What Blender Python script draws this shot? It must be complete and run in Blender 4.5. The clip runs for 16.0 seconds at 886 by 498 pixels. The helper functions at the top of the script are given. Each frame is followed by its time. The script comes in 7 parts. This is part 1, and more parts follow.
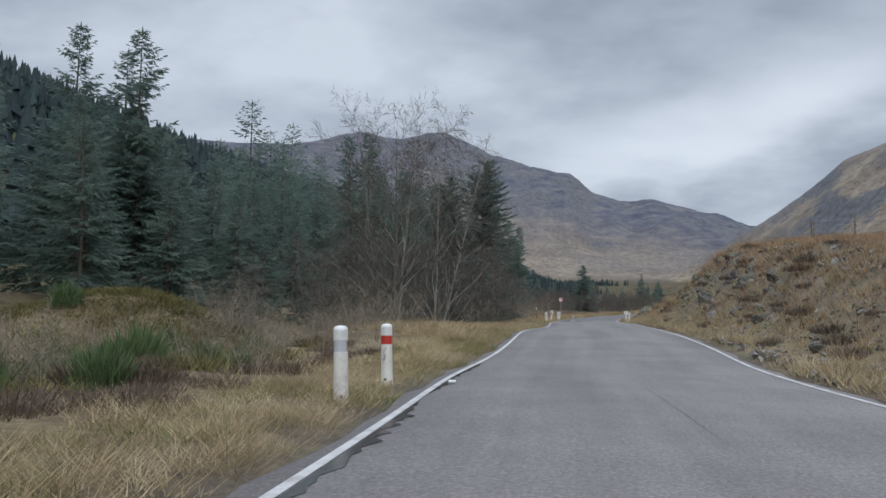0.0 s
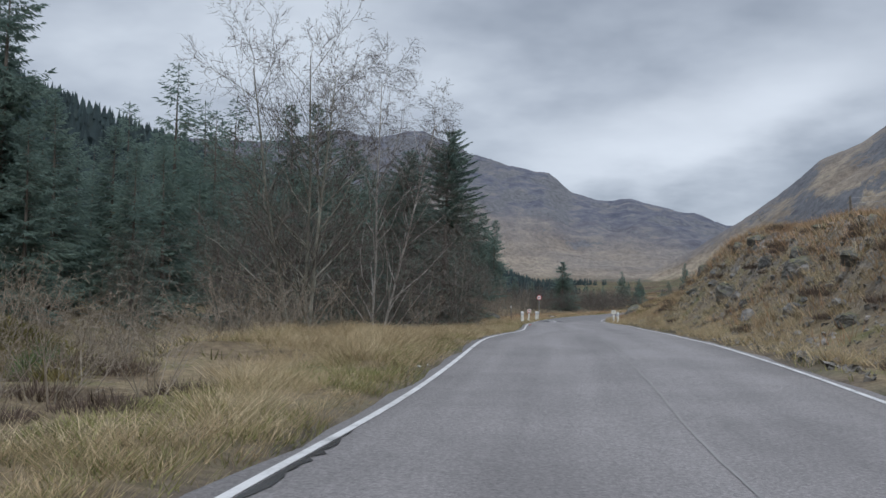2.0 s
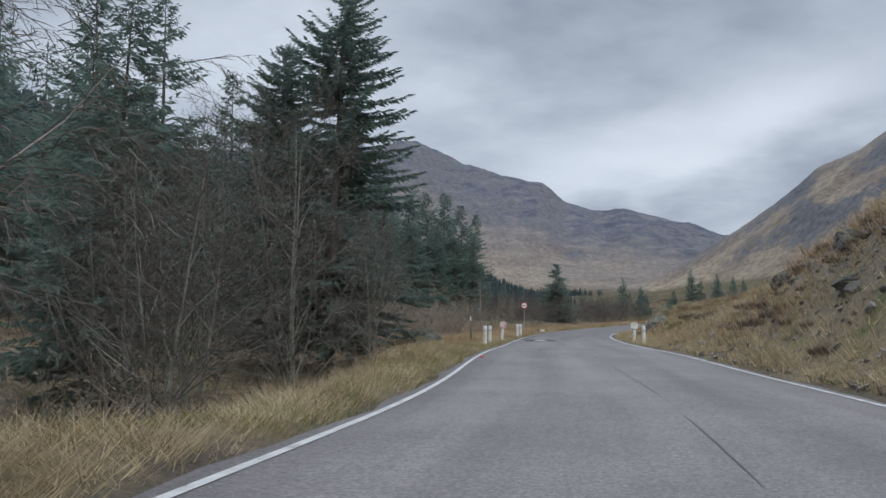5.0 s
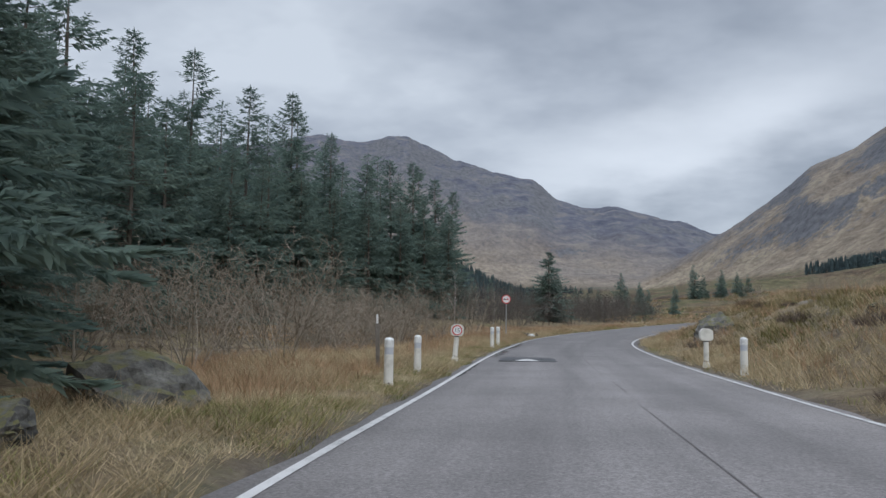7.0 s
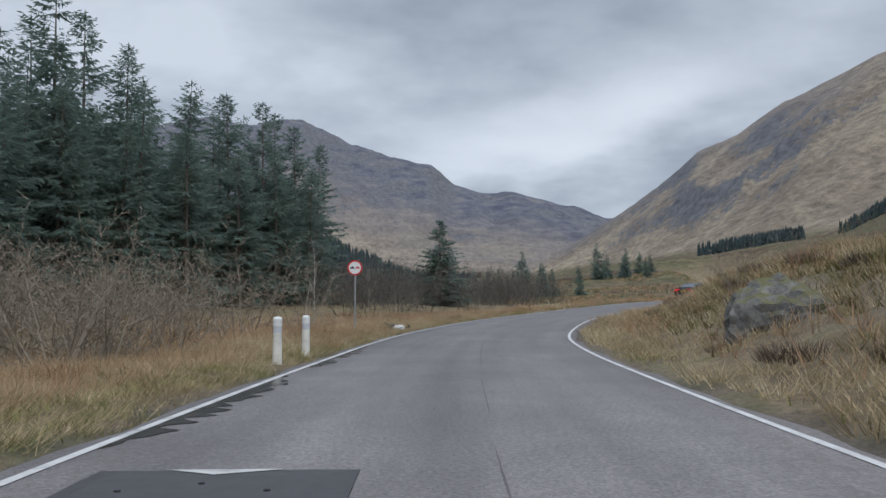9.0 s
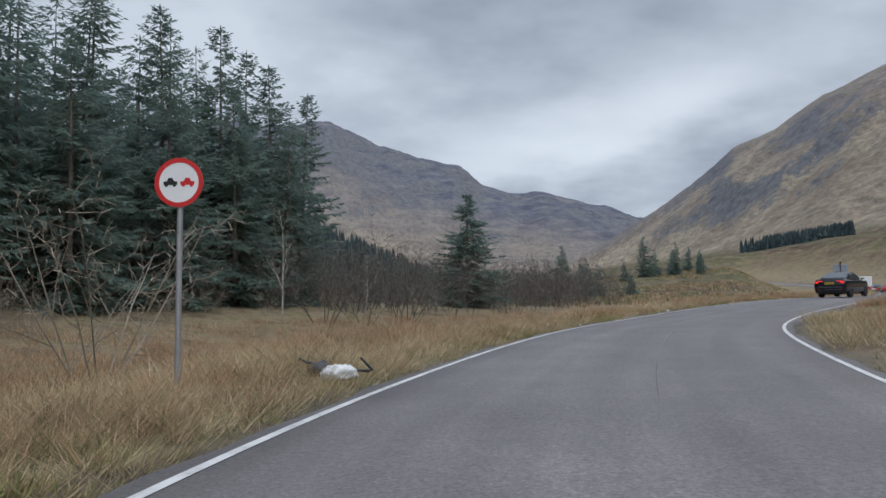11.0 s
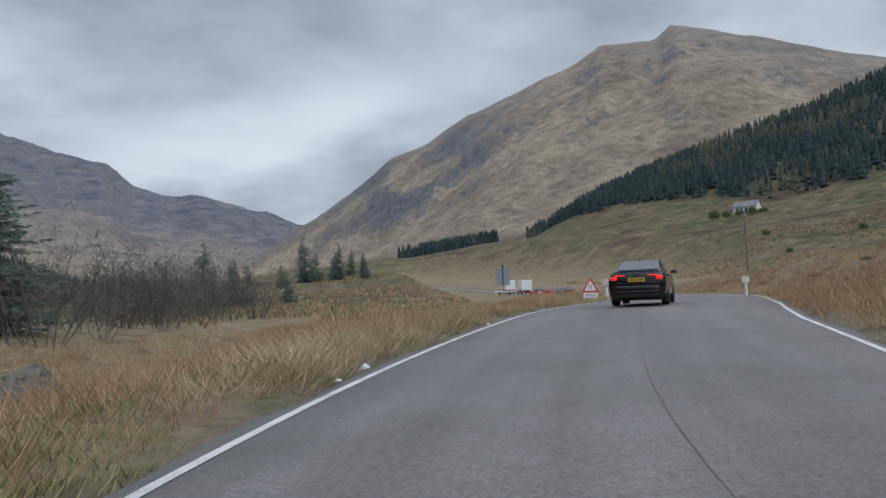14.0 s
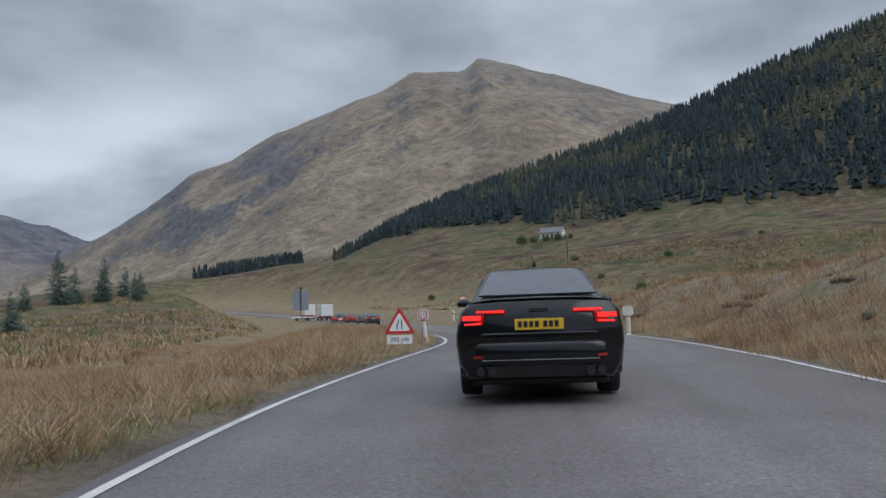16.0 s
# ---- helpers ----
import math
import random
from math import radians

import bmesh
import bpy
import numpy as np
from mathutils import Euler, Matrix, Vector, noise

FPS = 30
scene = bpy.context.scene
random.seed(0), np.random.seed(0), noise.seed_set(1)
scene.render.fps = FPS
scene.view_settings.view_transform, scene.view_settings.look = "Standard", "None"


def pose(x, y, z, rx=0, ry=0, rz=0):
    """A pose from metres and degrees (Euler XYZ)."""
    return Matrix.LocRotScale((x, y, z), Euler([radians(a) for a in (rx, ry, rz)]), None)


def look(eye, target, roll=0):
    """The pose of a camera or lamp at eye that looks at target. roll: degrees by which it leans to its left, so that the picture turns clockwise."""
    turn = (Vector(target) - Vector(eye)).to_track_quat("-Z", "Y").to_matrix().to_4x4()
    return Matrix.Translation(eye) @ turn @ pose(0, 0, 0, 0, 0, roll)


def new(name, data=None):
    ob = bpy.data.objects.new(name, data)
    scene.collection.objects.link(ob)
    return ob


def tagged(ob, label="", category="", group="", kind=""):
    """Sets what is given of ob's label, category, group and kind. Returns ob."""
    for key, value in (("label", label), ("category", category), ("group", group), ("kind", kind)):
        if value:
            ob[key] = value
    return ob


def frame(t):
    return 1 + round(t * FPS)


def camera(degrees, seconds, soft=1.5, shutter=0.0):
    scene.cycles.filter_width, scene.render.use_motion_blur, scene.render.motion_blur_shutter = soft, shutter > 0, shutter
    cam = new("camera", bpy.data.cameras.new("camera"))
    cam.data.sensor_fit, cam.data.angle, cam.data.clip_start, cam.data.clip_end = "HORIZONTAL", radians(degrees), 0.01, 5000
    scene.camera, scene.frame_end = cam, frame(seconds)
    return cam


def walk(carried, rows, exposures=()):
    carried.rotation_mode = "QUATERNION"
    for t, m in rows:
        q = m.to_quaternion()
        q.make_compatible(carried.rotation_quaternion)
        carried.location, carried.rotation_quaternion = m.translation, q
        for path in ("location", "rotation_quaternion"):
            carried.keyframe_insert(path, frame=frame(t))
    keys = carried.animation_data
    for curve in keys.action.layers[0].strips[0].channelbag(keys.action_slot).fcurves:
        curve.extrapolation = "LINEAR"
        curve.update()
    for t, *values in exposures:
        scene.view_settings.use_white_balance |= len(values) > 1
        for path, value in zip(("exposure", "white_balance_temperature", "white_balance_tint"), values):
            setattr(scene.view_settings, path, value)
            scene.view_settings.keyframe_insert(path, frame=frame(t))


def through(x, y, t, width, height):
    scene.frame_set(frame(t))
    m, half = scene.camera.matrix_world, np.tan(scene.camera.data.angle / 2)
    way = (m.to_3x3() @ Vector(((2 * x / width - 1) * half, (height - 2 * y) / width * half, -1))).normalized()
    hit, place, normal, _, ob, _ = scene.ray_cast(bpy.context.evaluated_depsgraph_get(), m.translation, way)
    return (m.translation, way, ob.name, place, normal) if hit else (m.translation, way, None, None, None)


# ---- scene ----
cam = camera(58.5, 16.0)
PATH = [
    (0, (1.477, -0.111, 1.217), (1.442, 1.882, 1.377), 0.7),
    (0.5, (1.737, 2.287, 1.216), (1.735, 4.281, 1.375), 0.7),
    (1, (2.024, 4.79, 1.233), (2.035, 6.783, 1.392), 0.7),
    (1.5, (2.369, 7.653, 1.238), (2.385, 9.646, 1.398), 0.6),
    (2, (2.893, 10.885, 1.224), (2.912, 12.879, 1.383), 0.7),
    (2.5, (3.613, 14.542, 1.206), (3.633, 16.535, 1.368), 0.7),
    (3, (4.350, 18.690, 1.190), (4.366, 20.683, 1.358), 0.4),
    (5.5, (8.020, 42.186, 1.500), (8.059, 44.177, 1.689), 0.6),
    (6, (8.822, 47.878, 1.529), (8.868, 49.868, 1.717), 0.8),
    (6.5, (9.615, 53.565, 1.623), (9.664, 55.556, 1.808), 0.9),
    (7, (10.432, 59.145, 1.705), (10.489, 61.136, 1.886), 0.9),
    (7.5, (11.195, 64.535, 1.704), (11.273, 66.526, 1.872), 1.0),
    (8, (12.133, 69.792, 1.653), (12.268, 71.781, 1.807), 1.0),
    (8.5, (13.332, 75.151, 1.623), (13.595, 77.128, 1.770), 1.1),
    (9, (14.826, 80.673, 1.620), (15.137, 82.643, 1.768), -0.2),
    (11.5, (19.441, 107.326, 1.700), (19.672, 109.306, 1.853), -0.5),
    (12, (20.990, 111.598, 1.840), (21.363, 113.557, 1.990), -0.6),
    (12.5, (22.600, 115.739, 1.950), (23.106, 117.668, 2.101), -0.8),
    (13, (24.250, 119.827, 2.058), (24.908, 121.710, 2.211), -1.0),
    (13.5, (26.048, 123.911, 2.138), (26.880, 125.723, 2.292), -1.5),
    (14, (28.418, 128.072, 2.254), (29.448, 129.779, 2.408), -1.9),
    (14.5, (31.222, 131.798, 2.393), (32.388, 133.415, 2.552), -2.2),
    (15, (34.305, 135.267, 2.590), (35.583, 136.796, 2.762), -2.2),
    (15.5, (37.156, 138.352, 2.864), (38.522, 139.801, 3.047), -2.3),
    (16, (40.019, 141.253, 3.006), (41.427, 142.660, 3.204), -1.8),
]
walk(cam, [(t, look(eye, target, roll)) for t, eye, target, roll in PATH],
     exposures=[(0.0, 0.0, 6230, 10), (13.0, 0.0, 6230, 10), (16.0, -0.15, 6230, 10)])


# ---- light ----
SUN_E, SUN_B = 42.0, 168.0         # degrees above the horizon, bearing from +y to +x
THIN_B = 19.0                      # where the cloud is thinnest over the glen
world = bpy.data.worlds.new("overcast_sky")
world.use_nodes = True
scene.world = world


def wire(tree, kind, **values):
    n = tree.nodes.new(kind)
    for key, v in values.items():
        n.inputs[key.replace("_", " ") if key.replace("_", " ") in n.inputs else key].default_value = v
    return n


def build_sky():
    t = world.node_tree
    t.nodes.clear()
    link = t.links.new
    out, bg = t.nodes.new("ShaderNodeOutputWorld"), t.nodes.new("ShaderNodeBackground")
    sky = t.nodes.new("ShaderNodeTexSky")
    sky.sky_type, sky.sun_disc = "NISHITA", False
    sky.sun_elevation, sky.sun_rotation = radians(SUN_E), radians(SUN_B)
    co = t.nodes.new("ShaderNodeTexCoord")
    sep = t.nodes.new("ShaderNodeSeparateXYZ")
    link(co.outputs["Generated"], sep.inputs[0])
    # cloud deck: directions laid on a plane overhead
    up = t.nodes.new("ShaderNodeMath")
    up.operation, up.inputs[1].default_value = "MAXIMUM", 0.0
    link(sep.outputs[2], up.inputs[0])
    add = t.nodes.new("ShaderNodeMath")
    add.operation, add.inputs[1].default_value = "ADD", 0.26
    link(up.outputs[0], add.inputs[0])
    div = t.nodes.new("ShaderNodeVectorMath")
    div.operation = "DIVIDE"
    comb = t.nodes.new("ShaderNodeCombineXYZ")
    for i in range(3):
        link(add.outputs[0], comb.inputs[i])
    link(co.outputs["Generated"], div.inputs[0])
    link(comb.outputs[0], div.inputs[1])
    mp = t.nodes.new("ShaderNodeMapping")
    mp.inputs["Rotation"].default_value = (0, 0, radians(28))
    mp.inputs["Scale"].default_value = (0.95, 1.1, 0.6)
    mp.inputs["Location"].default_value = (0.35, 0.62, 0.0)
    link(div.outputs[0], mp.inputs[0])
    big, fine = wire(t, "ShaderNodeTexNoise", Scale=1.3, Detail=5.0, Roughness=0.55), wire(t, "ShaderNodeTexNoise", Scale=3.5, Detail=4.0, Roughness=0.5)
    link(mp.outputs[0], big.inputs["Vector"])
    link(mp.outputs[0], fine.inputs["Vector"])
    mix = wire(t, "ShaderNodeMix", Factor=0.26)
    link(big.outputs["Fac"], mix.inputs[2])
    link(fine.outputs["Fac"], mix.inputs[3])
    ramp = t.nodes.new("ShaderNodeValToRGB")
    e = ramp.color_ramp.elements
    e[0].position, e[0].color = 0.36, (0.27, 0.305, 0.36, 1)
    e[1].position, e[1].color = 0.65, (0.60, 0.645, 0.70, 1)
    mid = e.new(0.5)
    mid.color = (0.42, 0.46, 0.52, 1)
    link(mix.outputs[0], ramp.inputs[0])
    # a long thin place in the deck, rising to the right over the head of the glen
    def calc(op, a, b=None, c=None):
        x = t.nodes.new("ShaderNodeMath")
        x.operation = op
        for k, v in enumerate((a, b, c)):
            if isinstance(v, (int, float)):
                x.inputs[k].default_value = v
            elif v is not None:
                link(v, x.inputs[k])
        return x.outputs[0]

    def bell(v, lo, hi):
        x = t.nodes.new("ShaderNodeMapRange")
        x.interpolation_type = "SMOOTHSTEP"
        x.inputs[1].default_value, x.inputs[2].default_value = hi, lo
        link(calc("ABSOLUTE", v), x.inputs[0])
        return x.outputs[0]

    def along(bearing):
        dot = t.nodes.new("ShaderNodeVectorMath")
        dot.operation = "DOT_PRODUCT"
        dot.inputs[1].default_value = (math.sin(radians(bearing)), math.cos(radians(bearing)), 0)
        link(co.outputs["Generated"], dot.inputs[0])
        return dot.outputs["Value"]

    across = along(THIN_B + 90)
    wavy = calc("MULTIPLY_ADD", fine.outputs["Fac"], 0.10, -0.05)
    height = calc("ADD", calc("MULTIPLY_ADD", across, -0.26, calc("ADD", sep.outputs[2], -0.222)), wavy)
    ahead = t.nodes.new("ShaderNodeMapRange")
    ahead.inputs[1].default_value, ahead.inputs[2].default_value = 0.5, 0.8
    link(along(THIN_B), ahead.inputs[0])
    m2 = calc("MULTIPLY", calc("MULTIPLY", bell(height, 0.0, 0.085), bell(across, 0.05, 0.36)), ahead.outputs[0])
    thin = wire(t, "ShaderNodeMix")
    thin.data_type = "RGBA"
    thin.inputs[7].default_value = (0.80, 0.845, 0.90, 1)
    sc = t.nodes.new("ShaderNodeMath")
    sc.operation, sc.inputs[1].default_value = "MULTIPLY", 0.64
    link(m2, sc.inputs[0])
    link(sc.outputs[0], thin.inputs[0])
    link(ramp.outputs[0], thin.inputs[6])
    clear = t.nodes.new("ShaderNodeVectorMath")
    clear.operation = "SCALE"
    clear.inputs[3].default_value = 0.1
    link(sky.outputs[0], clear.inputs[0])
    whole = wire(t, "ShaderNodeMix")
    whole.data_type = "RGBA"
    whole.inputs[0].default_value = 0.93
    link(clear.outputs[0], whole.inputs[6])
    link(thin.outputs[2], whole.inputs[7])
    zen = t.nodes.new("ShaderNodeMapRange")
    zen.interpolation_type = "SMOOTHSTEP"
    zen.inputs[1].default_value, zen.inputs[2].default_value, zen.inputs[3].default_value, zen.inputs[4].default_value = 0.35, 0.95, 1.0, 2.8
    link(sep.outputs[2], zen.inputs[0])
    bright = t.nodes.new("ShaderNodeVectorMath")
    bright.operation = "SCALE"
    link(whole.outputs[2], bright.inputs[0])
    link(zen.outputs[0], bright.inputs[3])
    link(bright.outputs[0], bg.inputs[0])
    bg.inputs[1].default_value = 1.09
    link(bg.outputs[0], out.inputs[0])


build_sky()
sun_data = bpy.data.lights.new("sun", "SUN")
sun_data.energy, sun_data.angle, sun_data.color = 1.05, radians(50), (1.0, 0.97, 0.92)
sun = new("sun", sun_data)
sun.matrix_world = look((60 * math.sin(radians(SUN_B)), 60 * math.cos(radians(SUN_B)), 60 * math.tan(radians(SUN_E))), (0, 0, 0))


# ---- materials ----
def material(name, colors, scale=4.0, rough=0.8, bump=0.0, metal=0.0, fine=30.0, by=None, spread=0.0, detail=6.0, spec=0.5, coat=0.0, bump_scale=None, through=0.0):
    """Noise between colours at two scales; by: "object" or "island" for a random shift of lightness per piece."""
    m = bpy.data.materials.new(name)
    m.use_nodes = True
    t = m.node_tree
    link = t.links.new
    p = t.nodes["Principled BSDF"]
    p.inputs["Roughness"].default_value, p.inputs["Metallic"].default_value = rough, metal
    p.inputs["Specular IOR Level"].default_value = spec
    p.inputs["Coat Weight"].default_value = coat
    co = t.nodes.new("ShaderNodeNewGeometry")
    a, b = wire(t, "ShaderNodeTexNoise", Scale=scale, Detail=detail, Roughness=0.6), wire(t, "ShaderNodeTexNoise", Scale=fine, Detail=4.0, Roughness=0.6)
    link(co.outputs["Position"], a.inputs["Vector"])
    link(co.outputs["Position"], b.inputs["Vector"])
    mix = wire(t, "ShaderNodeMix", Factor=0.35)
    link(a.outputs["Fac"], mix.inputs[2])
    link(b.outputs["Fac"], mix.inputs[3])
    ramp = t.nodes.new("ShaderNodeValToRGB")
    els = ramp.color_ramp.elements
    while len(els) < len(colors):
        els.new(0.5)
    for i, c in enumerate(colors):
        els[i].position = 0.34 + 0.32 * i / max(1, len(colors) - 1)
        els[i].color = (*c, 1)
    link(mix.outputs[0], ramp.inputs[0])
    col = ramp.outputs[0]
    if by:
        src = t.nodes.new("ShaderNodeObjectInfo").outputs["Random"] if by == "object" else co.outputs["Random Per Island"]
        rng = t.nodes.new("ShaderNodeMapRange")
        rng.inputs[3].default_value, rng.inputs[4].default_value = 1 - spread, 1 + spread
        link(src, rng.inputs[0])
        hsv = t.nodes.new("ShaderNodeHueSaturation")
        link(rng.outputs[0], hsv.inputs["Value"])
        hue = t.nodes.new("ShaderNodeMapRange")
        hue.inputs[3].default_value, hue.inputs[4].default_value = 0.5 + 0.03 * spread, 0.5 - 0.03 * spread
        link(src, hue.inputs[0])
        link(hue.outputs[0], hsv.inputs["Hue"])
        link(col, hsv.inputs["Color"])
        col = hsv.outputs[0]
    link(col, p.inputs["Base Color"])
    if bump:
        bn = t.nodes.new("ShaderNodeBump")
        bn.inputs["Strength"].default_value = bump
        bn.inputs["Distance"].default_value = bump_scale or 0.02
        link(mix.outputs[0], bn.inputs["Height"])
        link(bn.outputs[0], p.inputs["Normal"])
    if through:
        thin = t.nodes.new("ShaderNodeBsdfTranslucent")
        both = t.nodes.new("ShaderNodeMixShader")
        both.inputs[0].default_value = through
        link(col, thin.inputs[0])
        link(p.outputs[0], both.inputs[1])
        link(thin.outputs[0], both.inputs[2])
        link(both.outputs[0], t.nodes["Material Output"].inputs["Surface"])
    return m


def glow(name, color, strength, base=(0.3, 0.01, 0.01)):
    m = bpy.data.materials.new(name)
    m.use_nodes = True
    p = m.node_tree.nodes["Principled BSDF"]
    p.inputs["Base Color"].default_value = (*base, 1)
    p.inputs["Emission Color"].default_value = (*color, 1)
    p.inputs["Emission Strength"].default_value = strength
    p.inputs["Roughness"].default_value = 0.2
    return m


def land_material():
    """Moor and verge: dead grass, moss, haze-tinted heather and rock, by slope, height and the cover marked on the
    mesh.
    """
    m = bpy.data.materials.new("moorland")
    m.use_nodes = True
    t = m.node_tree
    link = t.links.new
    p = t.nodes["Principled BSDF"]
    p.inputs["Roughness"].default_value = 0.95
    p.inputs["Specular IOR Level"].default_value = 0.15
    g = t.nodes.new("ShaderNodeNewGeometry")

    def tone(scale, detail=6.0, rough=0.62, stretch=None):
        n = wire(t, "ShaderNodeTexNoise", Scale=scale, Detail=detail, Roughness=rough)
        if stretch:
            mp = t.nodes.new("ShaderNodeMapping")
            mp.inputs["Scale"].default_value = stretch
            link(g.outputs["Position"], mp.inputs[0])
            link(mp.outputs[0], n.inputs["Vector"])
        else:
            link(g.outputs["Position"], n.inputs["Vector"])
        return n.outputs["Fac"]

    def ramp(fac, stops):
        r = t.nodes.new("ShaderNodeValToRGB")
        els = r.color_ramp.elements
        while len(els) < len(stops):
            els.new(0.5)
        for i, (pos, c) in enumerate(stops):
            els[i].position, els[i].color = pos, (*c, 1)
        link(fac, r.inputs[0])
        return r.outputs[0]

    def blend(fac, a, b):
        x = t.nodes.new("ShaderNodeMix")
        x.data_type = "RGBA"
        if isinstance(fac, float):
            x.inputs[0].default_value = fac
        else:
            link(fac, x.inputs[0])
        link(a, x.inputs[6])
        link(b, x.inputs[7])
        return x.outputs[2]

    def math_(op, a, b, c=0.0):
        x = t.nodes.new("ShaderNodeMath")
        x.operation = op
        for i, v in enumerate((a, b, c)):
            if isinstance(v, (int, float)):
                x.inputs[i].default_value = v
            else:
                link(v, x.inputs[i])
        return x.outputs[0]

    def mask(v, lo, hi):
        x = t.nodes.new("ShaderNodeMapRange")
        x.interpolation_type = "SMOOTHSTEP"
        x.inputs[1].default_value, x.inputs[2].default_value = lo, hi
        link(v, x.inputs[0])
        return x.outputs[0]

    def cover(name):
        a = t.nodes.new("ShaderNodeAttribute")
        a.attribute_name = name
        return a.outputs["Fac"]

    near = ramp(tone(0.55, 7), [(0.30, (0.10, 0.08, 0.058)), (0.42, (0.185, 0.145, 0.10)), (0.52, (0.26, 0.212, 0.145)), (0.61, (0.205, 0.182, 0.105)), (0.70, (0.125, 0.13, 0.062))])
    clump = ramp(tone(7.0, 5), [(0.3, (0.5, 0.47, 0.42)), (0.62, (1.15, 1.1, 1.0))])
    mul = t.nodes.new("ShaderNodeMix")
    mul.data_type, mul.blend_type = "RGBA", "MULTIPLY"
    mul.inputs[0].default_value = 0.85
    link(near, mul.inputs[6])
    link(clump, mul.inputs[7])
    near = mul.outputs[2]
    hill = ramp(tone(0.012, 8, 0.65), [(0.30, (0.175, 0.142, 0.112)), (0.46, (0.245, 0.203, 0.155)), (0.58, (0.30, 0.253, 0.19)), (0.72, (0.215, 0.188, 0.14))])
    # stretched noise, darker and lighter, multiplied over the hill colour
    hill_mottle = ramp(tone(0.11, 12, 0.82, (1.0, 0.5, 0.35)), [(0.36, (0.34, 0.33, 0.35)), (0.5, (0.95, 0.93, 0.92)), (0.62, (1.42, 1.40, 1.36))])
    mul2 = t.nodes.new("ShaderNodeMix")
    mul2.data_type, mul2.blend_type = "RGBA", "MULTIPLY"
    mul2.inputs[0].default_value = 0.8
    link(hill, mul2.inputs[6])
    link(hill_mottle, mul2.inputs[7])
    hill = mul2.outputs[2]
    rock = ramp(tone(0.09, 9, 0.7), [(0.34, (0.085, 0.088, 0.10)), (0.6, (0.165, 0.165, 0.175))])
    # lifted and blued: distance haze is put into the heather colour
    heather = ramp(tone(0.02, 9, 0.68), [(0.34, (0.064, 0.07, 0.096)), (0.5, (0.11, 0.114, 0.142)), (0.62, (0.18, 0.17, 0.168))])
    field = ramp(tone(0.035, 10, 0.70), [(0.36, (0.042, 0.031, 0.023)), (0.43, (0.08, 0.057, 0.039)), (0.49, (0.118, 0.094, 0.06)), (0.54, (0.09, 0.084, 0.044)), (0.60, (0.058, 0.065, 0.033)), (0.67, (0.098, 0.085, 0.053))])
    floor = ramp(tone(0.4, 6), [(0.35, (0.04, 0.04, 0.024)), (0.65, (0.11, 0.092, 0.05))])
    stones = ramp(tone(3.2, 8, 0.7), [(0.34, (0.06, 0.057, 0.054)), (0.47, (0.175, 0.162, 0.145)), (0.57, (0.265, 0.248, 0.222)), (0.68, (0.37, 0.35, 0.32))])
    gravel = ramp(tone(16.0, 6, 0.7), [(0.34, (0.05, 0.046, 0.042)), (0.66, (0.17, 0.155, 0.14))])
    sep = t.nodes.new("ShaderNodeSeparateXYZ")
    link(g.outputs["Normal"], sep.inputs[0])
    tuft = ramp(tone(0.22, 10, 0.8), [(0.36, (0.32, 0.30, 0.27)), (0.5, (1.0, 0.98, 0.95)), (0.62, (1.8, 1.72, 1.6))])
    mul3 = t.nodes.new("ShaderNodeMix")
    mul3.data_type, mul3.blend_type = "RGBA", "MULTIPLY"
    mul3.inputs[0].default_value = 1.0
    link(field, mul3.inputs[6])
    link(tuft, mul3.inputs[7])
    field = mul3.outputs[2]
    col = blend(cover("field"), near, field)
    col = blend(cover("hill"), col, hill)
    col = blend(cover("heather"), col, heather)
    crag = math_("MULTIPLY", mask(math_("ADD", math_("MULTIPLY_ADD", cover("heather"), -0.15, sep.outputs[2]), math_("MULTIPLY", tone(0.06, 11, 0.8), 0.6)), 1.06, 0.99), cover("hill"))
    col = blend(crag, col, rock)
    col = blend(cover("forest"), col, floor)
    col = blend(math_("MULTIPLY", cover("stony"), mask(tone(0.8, 7, 0.65), 0.42, 0.52)), col, stones)
    col = blend(cover("gravel"), col, gravel)
    link(col, p.inputs["Base Color"])
    bn = t.nodes.new("ShaderNodeBump")
    bn.inputs["Strength"].default_value, bn.inputs["Distance"].default_value = 0.9, 0.12
    link(tone(5.0, 8, 0.7), bn.inputs["Height"])
    bn2 = t.nodes.new("ShaderNodeBump")
    bn2.inputs["Distance"].default_value = 7.0
    link(math_("MULTIPLY", cover("hill"), 0.75), bn2.inputs["Strength"])
    link(tone(0.045, 12, 0.74), bn2.inputs["Height"])
    link(bn.outputs[0], bn2.inputs["Normal"])
    link(bn2.outputs[0], p.inputs["Normal"])
    return m


